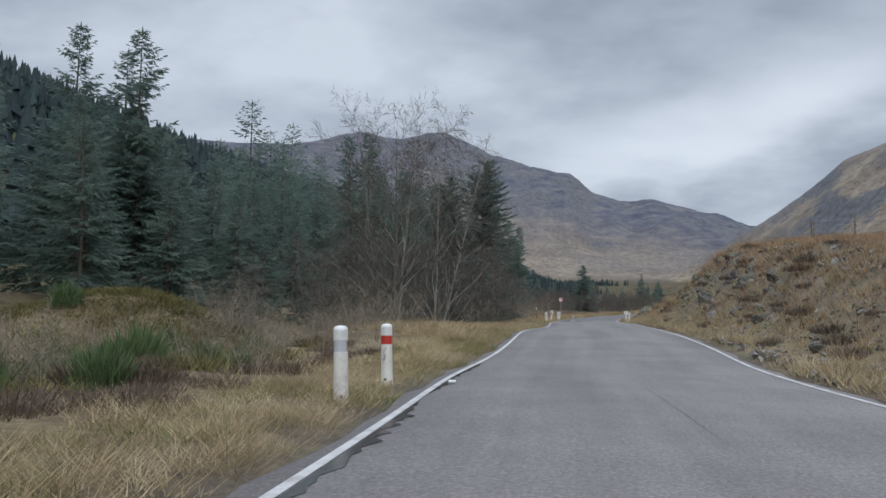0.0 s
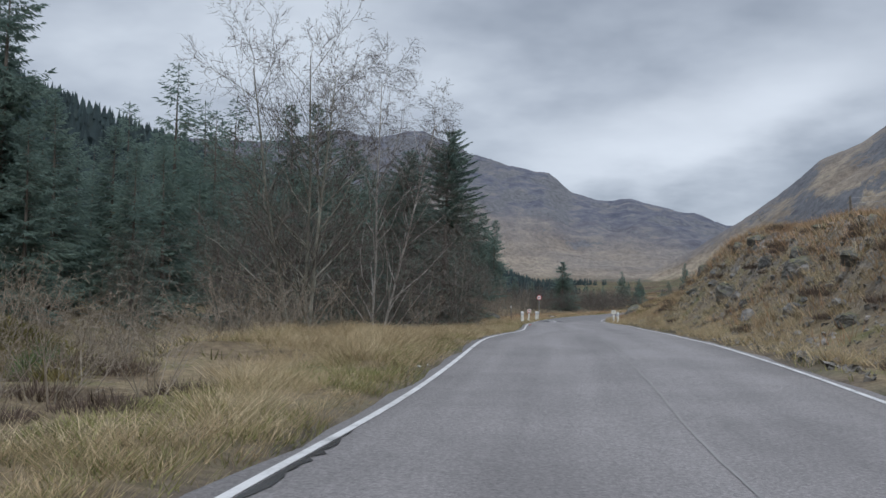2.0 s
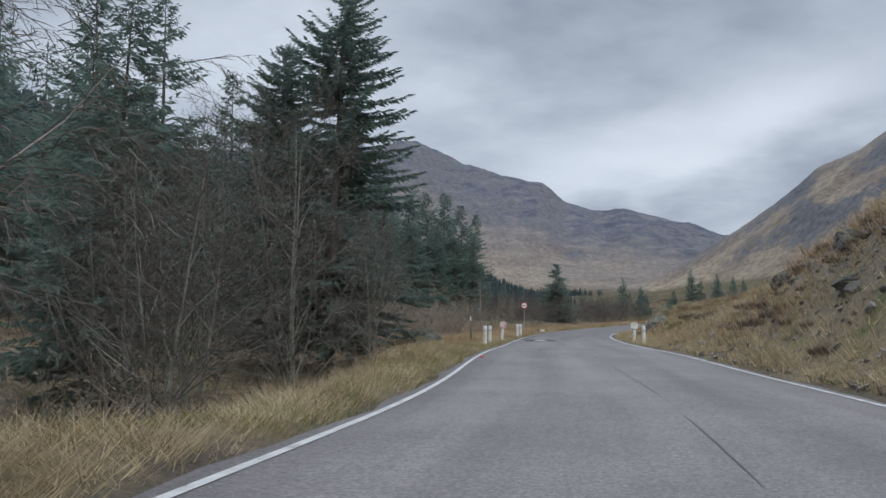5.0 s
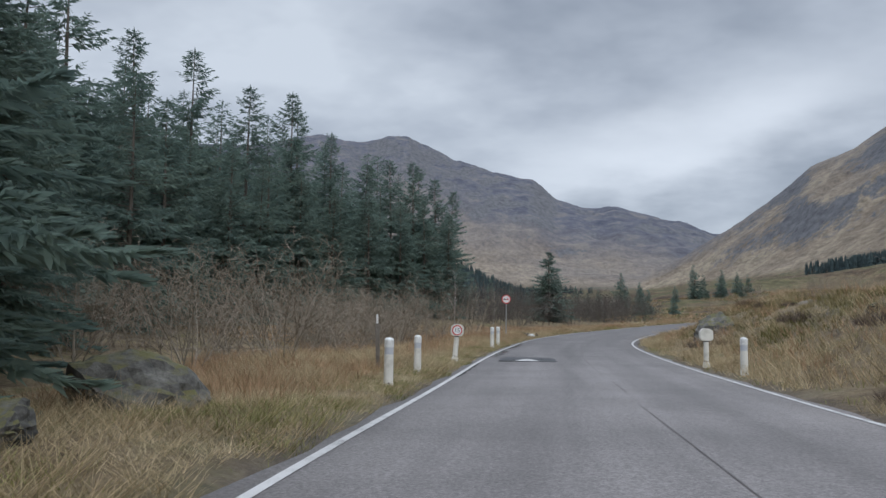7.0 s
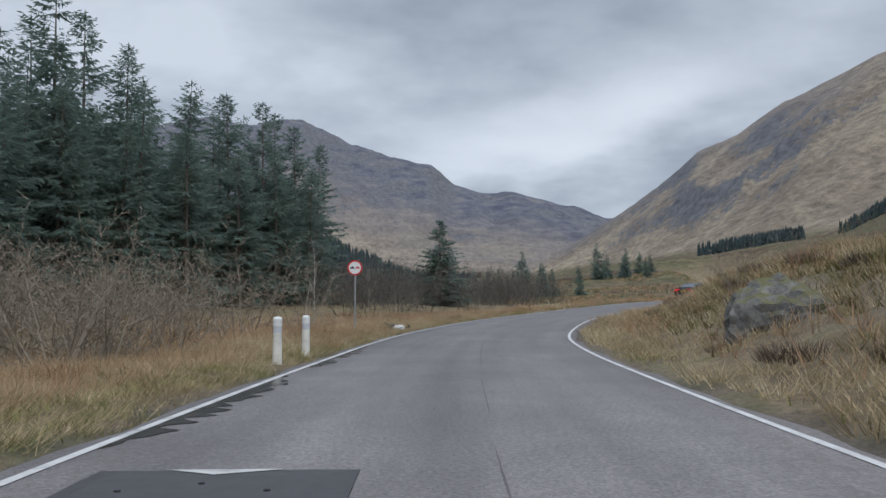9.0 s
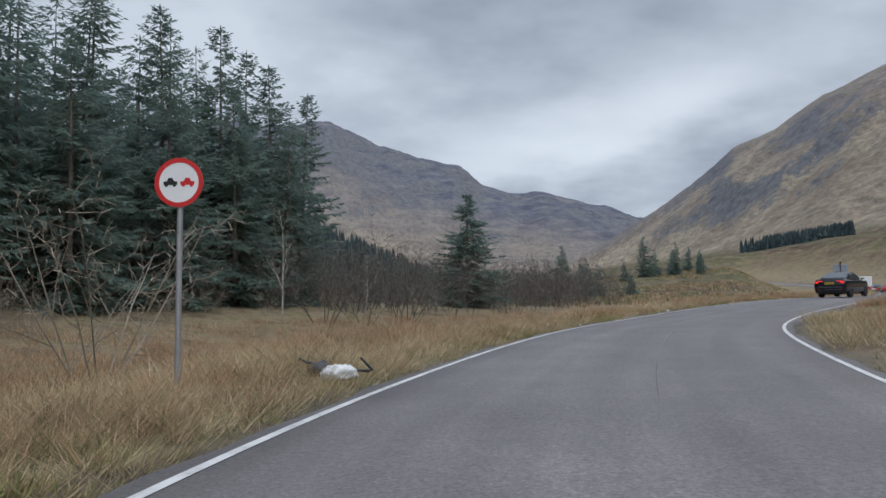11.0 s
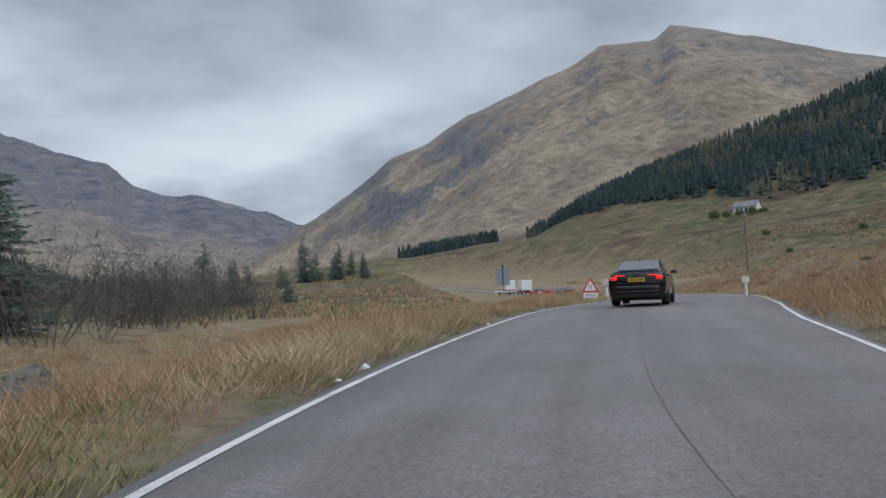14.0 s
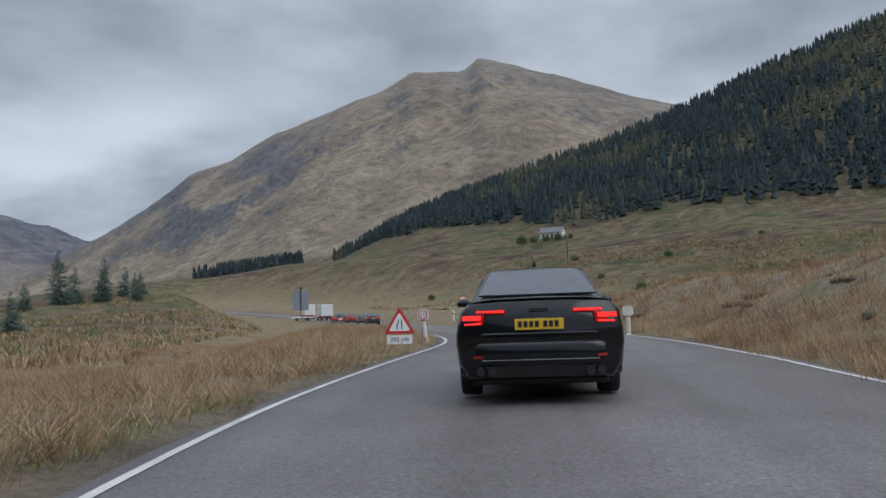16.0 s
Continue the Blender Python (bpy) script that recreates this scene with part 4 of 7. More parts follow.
def plant_stand():
    # the broad one at the roadside, then trees set singly along the front of the stand
    spruce(3.5, 67.2, 3, 1.0).scale = (1.08, 1.08, 1.0)
    for x, y, k, s in ((0.6, 71.5, 3, 0.95), (-3.0, 62.5, 0, 0.95), (-1.0, 79.0, 3, 0.8), (-3.4, 86.0, 0, 0.95), (-4.5, 100.0, 0, 0.9), (-5.5, 108.5, 0, 0.95), (-3.5, 116.5, 0, 0.9), (-7.5, 80.0, 2, 0.9), (-8.5, 74.0, 1, 0.9),
                       (-6.8, 94.0, 0, 0.95), (-9.5, 103.0, 2, 1.0), (-8.8, 112.0, 1, 1.02), (-7.2, 119.0, 2, 0.98), (-4.5, 126.0, 1, 1.05), (-2.0, 134.0, 2, 1.02), (1.0, 140.5, 1, 1.0), (-3.0, 144.0, 2, 1.08),
                       (4.0, 147.0, 0, 1.15), (7.0, 153.0, 1, 1.0), (9.5, 159.0, 2, 0.95), (12.5, 164.0, 0, 1.25), (14.5, 169.5, 1, 0.95), (10.0, 168.0, 2, 1.0),
                       (-14.0, 60.0, 0, 0.72), (-17.0, 52.0, 0, 0.75), (-20.0, 44.0, 0, 0.8), (-20.5, 53.0, 2, 0.9), (-22.5, 55.5, 1, 0.95), (-23.5, 50.0, 2, 0.85), (-23.5, 37.0, 2, 0.8), (-25.0, 29.0, 1, 0.85), (-27.0, 21.0, 0, 1.1), (-26.0, 14.0, 2, 0.82),
                       (-15.8, 47.0, 0, 0.62), (-18.0, 40.5, 0, 0.7), (-21.0, 33.5, 0, 0.75), (-13.6, 54.0, 0, 0.66), (-23.0, 26.5, 0, 0.7), (-22.5, 19.5, 0, 0.62), (-17.5, 60.5, 0, 0.75), (-11.5, 63.5, 0, 0.6), (-20.0, 52.0, 0, 0.8),
                       (-5.2, 90.5, 0, 0.8), (-6.8, 104.5, 0, 0.85), (-5.6, 113.0, 0, 0.8), (-2.6, 123.0, 0, 0.85), (-0.5, 130.5, 0, 0.9), (1.8, 136.0, 0, 0.85), (5.0, 142.5, 0, 0.9), (8.2, 149.0, 0, 0.9), (11.0, 155.5, 0, 0.95), (14.0, 160.5, 0, 0.9)):
        spruce(x, y, k, s)
    for k in range(15):                     # closing the tall stand
        y = 110 + 4.2 * k
        spruce(np.interp(y, [112, 172], [-6.5, 12.5]) - rng.uniform(0, 3.2), y, rng.choice((1, 3, 1)), rng.uniform(0.7, 0.95), mid=True)
    # those behind, in loose rows
    front = np.array(((-30, 8), (-29, 25), (-22, 46), (-16, 62), (-12, 76), (-11, 90), (-13, 104), (-11, 118), (-6, 132), (0, 146), (6, 160), (10, 176)), float)
    for row, depth in enumerate((3.5, 8.0, 14.0)):
        y = 4.0
        while y < 176:
            x = np.interp(y, front[:, 1], front[:, 0]) - depth + rng.uniform(-1.4, 1.4)
            if rng.random() < 0.9:
                spruce(x, y + rng.uniform(-1.2, 1.2), rng.choice((0, 1, 1, 3)), rng.uniform(0.8, 1.12) * (0.68 if 33 < y < 73 else 1.0), mid=True)
            y += 3.9 + 0.35 * row + rng.uniform(-0.6, 0.6)


plant_stand()
spruce(28.7, 170.6, 4, 1.0, "broad young spruce standing alone among bare scrub", group="lone spruces on the glen floor").scale = (1.35, 1.35, 1.0)
for x, y, s in ((62, 262, 0.8), (66, 258, 0.55), (54, 250, 0.5), (95, 300, 0.85), (99, 304, 0.6), (103, 300, 0.7), (108, 296, 0.45), (85, 288, 0.4), (78, 300, 0.55), (71, 290, 0.5), (58, 300, 0.6), (50, 282, 0.6),
                (44, 262, 0.5), (120, 330, 0.6), (126, 334, 0.5), (112, 322, 0.55), (60, 236, 0.42), (41, 236, 0.4), (47, 232, 0.45), (52, 240, 0.38), (64, 244, 0.5), (69, 240, 0.4), (38, 300, 0.7), (30, 280, 0.8), (24, 262, 0.8)):
    spruce(x, y, 4, s, "small dark conifer standing apart on the glen floor", True, "lone spruces on the glen floor")


def far_wood(name, spots, heights, label, mat, seed):
    """Many far conifers in one mesh: ragged stacked skirts on each."""
    r = random.Random(seed)
    v, f = [], []
    for (x, y, z), h in zip(spots, heights):
        w = h * r.uniform(0.15, 0.21)
        tiers = 4
        for k in range(tiers):
            t0 = 0.06 + 0.86 * k / tiers
            t1 = min(1.0, t0 + 0.36)
            n0 = len(v)
            rad = w * (1 - t0 * 0.86)
            a0 = r.uniform(0, 6.28)
            m = 6
            for i in range(m):
                rr = rad * r.uniform(0.5, 1.4)
                a = a0 + 6.283 * i / m
                v.append((x + rr * math.cos(a), y + rr * math.sin(a), z + h * t0 - r.uniform(-0.04, 0.09) * h))
            v.append((x + r.uniform(-0.05, 0.05) * w, y + r.uniform(-0.05, 0.05) * w, z + h * t1))
            for i in range(m):
                f.append((n0 + i, n0 + (i + 1) % m, n0 + m))
    ob = new(name, mesh_of(name, v, f, mat))
    return tagged(ob, label, "woodland", kind="stuff")


def scatter(n, inside, seed, box_):
    r = np.random.RandomState(seed)
    x, y = r.uniform(box_[0], box_[2], n), r.uniform(box_[1], box_[3], n)
    keep = inside(x, y)
    x, y = x[keep], y[keep]
    return x, y, land(x, y)


def plant_far_woods():
    r = random.Random(5)

    def slope_in(x, y):
        d = left_reach(x, y)
        _, off, _, _ = on_road(x, y)
        return (d > 56) & (d < 330) & ~((y < 185) & (y > -5) & (off > -46))

    x, y, z = scatter(13000, slope_in, 3, (-420, -120, 260, 760))
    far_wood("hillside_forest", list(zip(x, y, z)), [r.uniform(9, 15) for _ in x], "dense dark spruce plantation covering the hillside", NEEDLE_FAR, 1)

    def flank_in(x, y):
        b, d = np.degrees(np.arctan2(x - HUB[0], y - HUB[1])), np.hypot(x - HUB[0], y - HUB[1])
        low = wood_low(b) + 14 * fbm(x / 40, y / 40, 2, 77)
        return (b > 36.5) & (b < 112) & (d > low) & (d < 665) & (vnoise(x / 26, y / 26, 8) > 0.12)

    x, y, z = scatter(19000, flank_in, 4, (180, -120, 720, 640))
    pale = fbm(x / 55, y / 55, 3, 91) > 0.22
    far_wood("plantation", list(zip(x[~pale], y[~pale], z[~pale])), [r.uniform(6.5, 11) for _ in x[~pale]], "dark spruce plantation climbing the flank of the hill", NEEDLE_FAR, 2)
    far_wood("larch_wood", list(zip(x[pale], y[pale], z[pale])), [r.uniform(7, 10) for _ in x[pale]], "paler young conifers within the plantation", LARCH, 6)

    def belt_in(x, y):
        b, d = np.degrees(np.arctan2(x - HUB[0], y - HUB[1])), np.hypot(x - HUB[0], y - HUB[1])
        return (b > 27.2) & (b < 34.3) & (d > 560 + 6 * fbm(x / 30, y / 30, 2, 5)) & (d < 560 + (b - 27.0) * 13 + 10 * fbm(x / 25, y / 25, 2, 6))

    x, y, z = scatter(9000, belt_in, 9, (260, 520, 480, 720))
    far_wood("shelter_belt", list(zip(x, y, z)), [r.uniform(4, 11) for _ in x], "narrow belt of dark conifers at the hill's foot", NEEDLE_FAR, 3)

    def glen_in(x, y):
        b, d = np.degrees(np.arctan2(x - HUB[0], y - HUB[1])), np.hypot(x - HUB[0], y - HUB[1])
        return (b > -8) & (b < 14) & (d > 520) & (d < 1250) & (fbm(x / 130, y / 130, 3, 61) > 0.02 + (b + 2) * 0.02)

    x, y, z = scatter(14000, glen_in, 12, (-200, 560, 380, 1400))
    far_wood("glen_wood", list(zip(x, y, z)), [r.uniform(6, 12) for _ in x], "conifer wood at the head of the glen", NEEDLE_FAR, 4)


plant_far_woods()

# bare trees by the river
LIMB_REACH[0] = 0.36
TREE_A = bare_tree_mesh(21, 11.6, 3, 0.9, 0.5, 4, r=0.075, kids=(19, 9, 6, 4))
LIMB_REACH[0] = 0.30
TREE_B = bare_tree_mesh(22, 14.2, 2, 0.55, 0.5, 4, [BIRCH, CROWNTWIG], 0.07, (22, 9, 7, 5), 0.32)
LIMB_REACH[0] = 0.38
TREE_C = bare_tree_mesh(23, 8.8, 3, 1.0, 0.6, 4, r=0.06, kids=(14, 9, 6, 3))
TREE_D = bare_tree_mesh(24, 10.5, 3, 0.85, 0.6, 4, None, 0.06, (15, 9, 6, 4))
SHRUB = [bare_tree_mesh(30 + k, 2.9, 7, 1.0, 0.35, 3, [TWIG, TWIG], 0.016, (6, 4, 2)) for k in range(4)]
LIMB_REACH[0] = 0.3
BIRCHLING = bare_tree_mesh(28, 8.2, 1, 0.5, 0.5, 3, [BIRCHWHITE, TWIG], 0.055, (13, 6, 4))


def bare_tree(x, y, me, s, label="leafless grey-lichened tree with many spreading limbs", group="bare riverside trees"):
    ob = rooted("bare_tree", x, y, s, rng.uniform(0, 360), me, label, "tree", group)
    return ob


for x, y, me, s in ((-1.6, 37.5, TREE_A, 1.0), (0.3, 44.6, TREE_B, 0.95), (-3.2, 42.5, TREE_D, 0.75), (-1.6, 48.0, TREE_C, 0.9), (-6.0, 46.0, TREE_D, 0.7), (4.3, 54.5, TREE_D, 0.8), (2.2, 52.5, TREE_C, 0.85),
                    (0.8, 57.5, TREE_D, 0.8), (-1.5, 59.5, TREE_C, 1.0), (5.6, 60.8, TREE_C, 0.6), (-5.0, 56.5, TREE_C, 0.9), (-8.0, 52.0, TREE_D, 0.7), (-11.0, 47.0, TREE_C, 0.65)):
    birch = me is TREE_B
    bare_tree(x, y, me, s, "slender leafless silver birch with fine hanging twigs" if birch else "leafless grey-lichened tree with many spreading limbs")
for x, y, s in ((14.5, 150.0, 1.0), (19.5, 156.0, 0.6)):
    bare_tree(x, y, BIRCHLING, s, "thin pale birch trunk before the dark spruces", "lone birches")


def thicket(name, spots, label):
    """Far scrub that nobody could count: bushes joined into one mesh."""
    vs, ls, ss, n, at = [], [], [], 0, 0
    for x, y, size in spots:
        me = rng.choice(SHRUB)
        co, li, st = np.zeros(3 * len(me.vertices), np.float32), np.zeros(len(me.loops), np.int32), np.zeros(len(me.polygons), np.int32)
        me.vertices.foreach_get("co", co)
        me.loops.foreach_get("vertex_index", li)
        me.polygons.foreach_get("loop_start", st)
        a = rng.uniform(0, 6.28)
        c, d = size * math.cos(a), size * math.sin(a)
        co = co.reshape(-1, 3) @ np.array(((c, d, 0), (-d, c, 0), (0, 0, size))) + np.array((x, y, ground_z(x, y) - 0.05))
        vs.append(co), ls.append(li + n), ss.append(st + at)
        n, at = n + len(co), at + len(li)
    me = bpy.data.meshes.new(name)
    me.vertices.add(n)
    me.vertices.foreach_set("co", np.concatenate(vs).astype(np.float32).ravel())
    me.loops.add(at)
    me.loops.foreach_set("vertex_index", np.concatenate(ls).astype(np.int32))
    starts = np.concatenate(ss).astype(np.int32)
    me.polygons.add(len(starts))
    me.polygons.foreach_set("loop_start", starts)
    me.materials.append(CROWNTWIG)
    me.update()
    me.validate()
    return tagged(new(name, me), label, "scrub", kind="stuff")


def plant_shrubs():
    def bush(x, y, s):
        rooted("shrub", x, y, s, rng.uniform(0, 360), (("stemwork", rng.choice(SHRUB)),), "dense leafless brown willow scrub", "shrub", "bare brown scrub")

    for _ in range(64):                     # thicket behind the posts
        y = rng.uniform(80, 119)
        x = np.interp(y, LEFT[:, 1], LEFT[:, 0]) - rng.uniform(5.0, 14.5)
        bush(x, y, rng.uniform(1.1, 1.65))
    for _ in range(58):                     # before the stand at the river
        y = rng.uniform(22, 62)
        x = np.interp(y, LEFT[:, 1], LEFT[:, 0]) - rng.uniform(5.0, 14)
        bush(x, y, rng.uniform(0.6, 1.15))
    for _ in range(26):                     # on the brink above the river
        y = rng.uniform(40, 66)
        bush(np.interp(y, LEFT[:, 1], LEFT[:, 0]) - rng.uniform(2.9, 6.0), y, rng.uniform(0.45, 0.8))
    for _ in range(26):                     # foot of the tall stand
        y = rng.uniform(120, 168)
        x = np.interp(y, [120, 168], [1.0, 19.0]) + rng.uniform(-4, 2.5)
        bush(x, y, rng.uniform(0.6, 1.0))
    for _ in range(44):                     # low tangle by the first posts
        y = rng.uniform(8.5, 26)
        x = np.interp(y, LEFT[:, 1], LEFT[:, 0]) - 2.4 - 8 * rng.random() ** 1.2
        bush(x, y, rng.uniform(0.28, 0.62))
    spots = []
    for _ in range(74):                     # scrub on the glen floor beyond the bend
        y = rng.uniform(148, 200)
        spots.append((float(np.interp(y, [146, 200], [13, 49])) + rng.uniform(-8, 6), y, rng.uniform(1.35, 2.2)))
    for _ in range(46):                     # brown wood farther down the glen
        y = rng.uniform(178, 250)
        spots.append((22 + (y - 178) * 0.35 + rng.uniform(-16, 18), y, rng.uniform(1.3, 2.2)))
    thicket("scrub_thicket", spots, "soft brown mass of leafless scrub over the glen floor")
    for _ in range(14):                     # right bank
        y = rng.uniform(14, 62)
        x = np.interp(y, LEFT[:, 1], LEFT[:, 0]) + 6.3 + rng.uniform(5, 11)
        bush(x, y, rng.uniform(0.25, 0.45))
    for _ in range(20):
        y = rng.uniform(76, 118)
        x = np.interp(y, LEFT[:, 1], LEFT[:, 0]) + 6.3 + rng.uniform(4, 12)
        bush(x, y, rng.uniform(0.3, 0.6))


plant_shrubs()


def broom_mesh(seed, h=1.7):
    """A dense bush of upright green whips."""
    rnd = random.Random(seed)
    s = Soup()
    for _ in range(620):
        a, q = rnd.uniform(0, 6.28), rnd.random() ** 0.6 * 0.95
        p = np.array((math.cos(a) * q * 0.85, math.sin(a) * q * 0.85, rnd.uniform(0.0, 0.75) * h * (1 - 0.5 * q)))
        d = np.array((math.cos(a) * q * 0.55 + rnd.gauss(0, 0.2), math.sin(a) * q * 0.55 + rnd.gauss(0, 0.2), 1.0))
        d /= np.linalg.norm(d)
        ln = rnd.uniform(0.3, 0.75)
        w = np.array((rnd.gauss(0, 1), rnd.gauss(0, 1), 0))
        w = w / (np.linalg.norm(w) + 1e-6) * rnd.uniform(0.012, 0.028)
        s.face([p - w, p + w, p + d * ln * 0.7 + w, p + d * ln])
    return s.mesh("foliage", [BROOM])


def heather_mesh(seed):
    """A low rounded clump of wiry stems."""
    rnd = random.Random(seed)
    s = Soup()
    for _ in range(680):
        a, q = rnd.uniform(0, 6.28), math.sqrt(rnd.random())
        top = 0.42 * math.sqrt(max(0.05, 1 - q * q)) * rnd.uniform(0.5, 1.15)
        p = np.array((math.cos(a) * q * 0.62, math.sin(a) * q * 0.62, top * rnd.uniform(-0.1, 0.55)))
        d = np.array((math.cos(a) * q * 0.7 + rnd.gauss(0, 0.35), math.sin(a) * q * 0.7 + rnd.gauss(0, 0.35), 0.9))
        d *= rnd.uniform(0.14, 0.30) / np.linalg.norm(d)
        w = np.array((rnd.gauss(0, 1), rnd.gauss(0, 1), rnd.gauss(0, 0.4)))
        w *= rnd.uniform(0.006, 0.014) / (np.linalg.norm(w) + 1e-6)
        s.face([p - w, p + w, p + d])
    return s.mesh("foliage", [HEATHER])


HEATHERS = [heather_mesh(k) for k in (1, 2, 3)]


def plant_heather():
    def clump(y, off, s):
        i = int(np.argmin(np.abs(EDGE_L[:, 1] - y)))
        p = CENTRE[i] + RIGHTWARD[i] * off
        rooted("heather_clump", p[0], p[1], s, rng.uniform(0, 360), (("foliage", rng.choice(HEATHERS)),), "low dark brown clump of heather on the bank", "shrub", "heather on the banks", 0.08)

    for _ in range(110):                    # the cut
        clump(rng.uniform(14, 74), HALF + rng.uniform(1.6, 10.5), rng.uniform(0.4, 1.1))
    for _ in range(70):                     # hummocks by the bend
        clump(rng.uniform(76, 122), HALF + rng.uniform(2.2, 13), rng.uniform(0.5, 1.2))
    for _ in range(46):                     # bank above the second bend
        clump(rng.uniform(138, 176), HALF + rng.uniform(2.6, 14), rng.uniform(0.4, 1.0))
    for _ in range(62):                     # brambles by the first posts
        clump(rng.uniform(7, 24), -HALF - rng.uniform(2.6, 9), rng.uniform(0.5, 1.2))


plant_heather()
BROOMS = [broom_mesh(k) for k in (1, 2)]
for x, y, s in ((-4.6, 9.5, 1.0), (-5.6, 11.0, 1.2), (-3.3, 10.6, 0.75), (-4.1, 14.6, 0.85), (-3.0, 16.5, 0.7), (-6.4, 8.6, 1.0), (-3.6, 12.5, 0.8), (-6.8, 13.0, 1.2), (-5.2, 15.0, 1.0), (-7.6, 17.0, 1.2), (-4.4, 18.5, 0.8), (-9.0, 21.0, 1.2), (-6.2, 22.0, 1.0), (-11.0, 24.5, 1.0), (-8.2, 26.5, 1.0),
                (-12.5, 28.0, 0.9), (-6.0, 29.0, 0.9), (-13.5, 20.0, 1.2), (-10.5, 16.0, 1.2), (-3.9, 56.0, 0.7), (35.5, 152.5, 0.6), (38.0, 149.5, 0.45)):
    rooted("broom_bush", x, y, s * (0.62 if y < 20 else 0.75), rng.uniform(0, 360), (("foliage", rng.choice(BROOMS)),), "dense dark green broom bush in rough grass", "shrub", "green broom bushes")


def spikes(name, label, mat, a, b, c):
    """Fine grass: one slender triangle a blade."""
    k = len(a)
    me = bpy.data.meshes.new(name)
    me.vertices.add(3 * k)
    me.vertices.foreach_set("co", np.stack([a, b, c], 1).astype(np.float32).ravel())
    me.loops.add(3 * k)
    me.loops.foreach_set("vertex_index", np.arange(3 * k, dtype=np.int32))
    me.polygons.add(k)
    me.polygons.foreach_set("loop_start", np.arange(0, 3 * k, 3, dtype=np.int32))
    me.materials.append(mat)
    me.update()
    me.validate()
    return tagged(new(name, me), label, "grass", kind="stuff")


def blades(name, label, mat, spots, heights, per, width, spread, seed, lean=0.35, fine=False):
    """Grass: bent tapering blades in tufts, one mesh."""
    r = np.random.RandomState(seed)
    n = len(spots)
    k = n * per
    root = np.repeat(np.asarray(spots), per, 0)
    hh = np.repeat(np.asarray(heights), per) * r.uniform(0.55, 1.15, k)
    a = r.uniform(0, 2 * np.pi, k)
    q = spread * np.sqrt(r.uniform(0, 1, k))
    root = root + np.stack([np.cos(a) * q, np.sin(a) * q, np.zeros(k) - 0.02], 1)
    la = a + r.normal(0, 0.7, k)
    ll = hh * np.abs(r.normal(lean, 0.22, k))
    side = np.stack([-np.sin(la), np.cos(la), np.zeros(k)], 1)
    turn = r.uniform(0, np.pi, k)
    side = side * np.cos(turn)[:, None] + np.stack([np.cos(la), np.sin(la), np.zeros(k)], 1) * np.sin(turn)[:, None]
    side *= (width * r.uniform(0.6, 1.3, k))[:, None]
    out = np.stack([np.cos(la), np.sin(la), np.zeros(k)], 1)
    up = np.array((0, 0, 1.0))
    mid = root + out * (ll * 0.35)[:, None] + up * (hh * 0.62)[:, None]
    tip = root + out * ll[:, None] + up * hh[:, None]
    if fine:
        return spikes(name, label, mat, root - side, root + side, tip)
    co = np.stack([root - side, root + side, mid + side * 0.7, mid - side * 0.7, tip], 1).reshape(-1, 3)
    base = np.arange(k)[:, None] * 5
    quads, tris = base + np.array([[0, 1, 2, 3]]), base + np.array([[3, 2, 4]])
    me = bpy.data.meshes.new(name)
    me.vertices.add(len(co))
    me.vertices.foreach_set("co", co.astype(np.float32).ravel())
    loops = np.concatenate([quads, tris], 1).ravel()
    me.loops.add(len(loops))
    me.loops.foreach_set("vertex_index", loops.astype(np.int32))
    me.polygons.add(2 * k)
    starts = (np.arange(k)[:, None] * 7 + np.array([[0, 4]])).ravel()
    me.polygons.foreach_set("loop_start", starts.astype(np.int32))
    me.materials.append(mat)
    me.update()
    me.validate()
    return tagged(new(name, me), label, "grass", kind="stuff")


def grass_spots(n, y0, y1, side, lo, hi, seed, power=1.6, want=None):
    r = np.random.RandomState(seed)
    i = np.flatnonzero((EDGE_L[:, 1] > y0) & (EDGE_L[:, 1] < y1))
    i = r.choice(i, n)
    off = (HALF + 0.3 + lo + (hi - lo) * r.uniform(0, 1, n) ** power) * side
    u = r.uniform(-0.6, 0.6, n)
    x = CENTRE[i, 0] + off * RIGHTWARD[i, 0] + u * TAN[i, 0]
    y = CENTRE[i, 1] + off * RIGHTWARD[i, 1] + u * TAN[i, 1]
    _, o2, _, _ = on_road(x, y)
    keep = np.abs(o2) > HALF + 0.28 + lo
    if want is not None:
        keep &= want(x, y, np.abs(off))
    x, y = x[keep], y[keep]
    return np.stack([x, y, land(x, y)], 1)


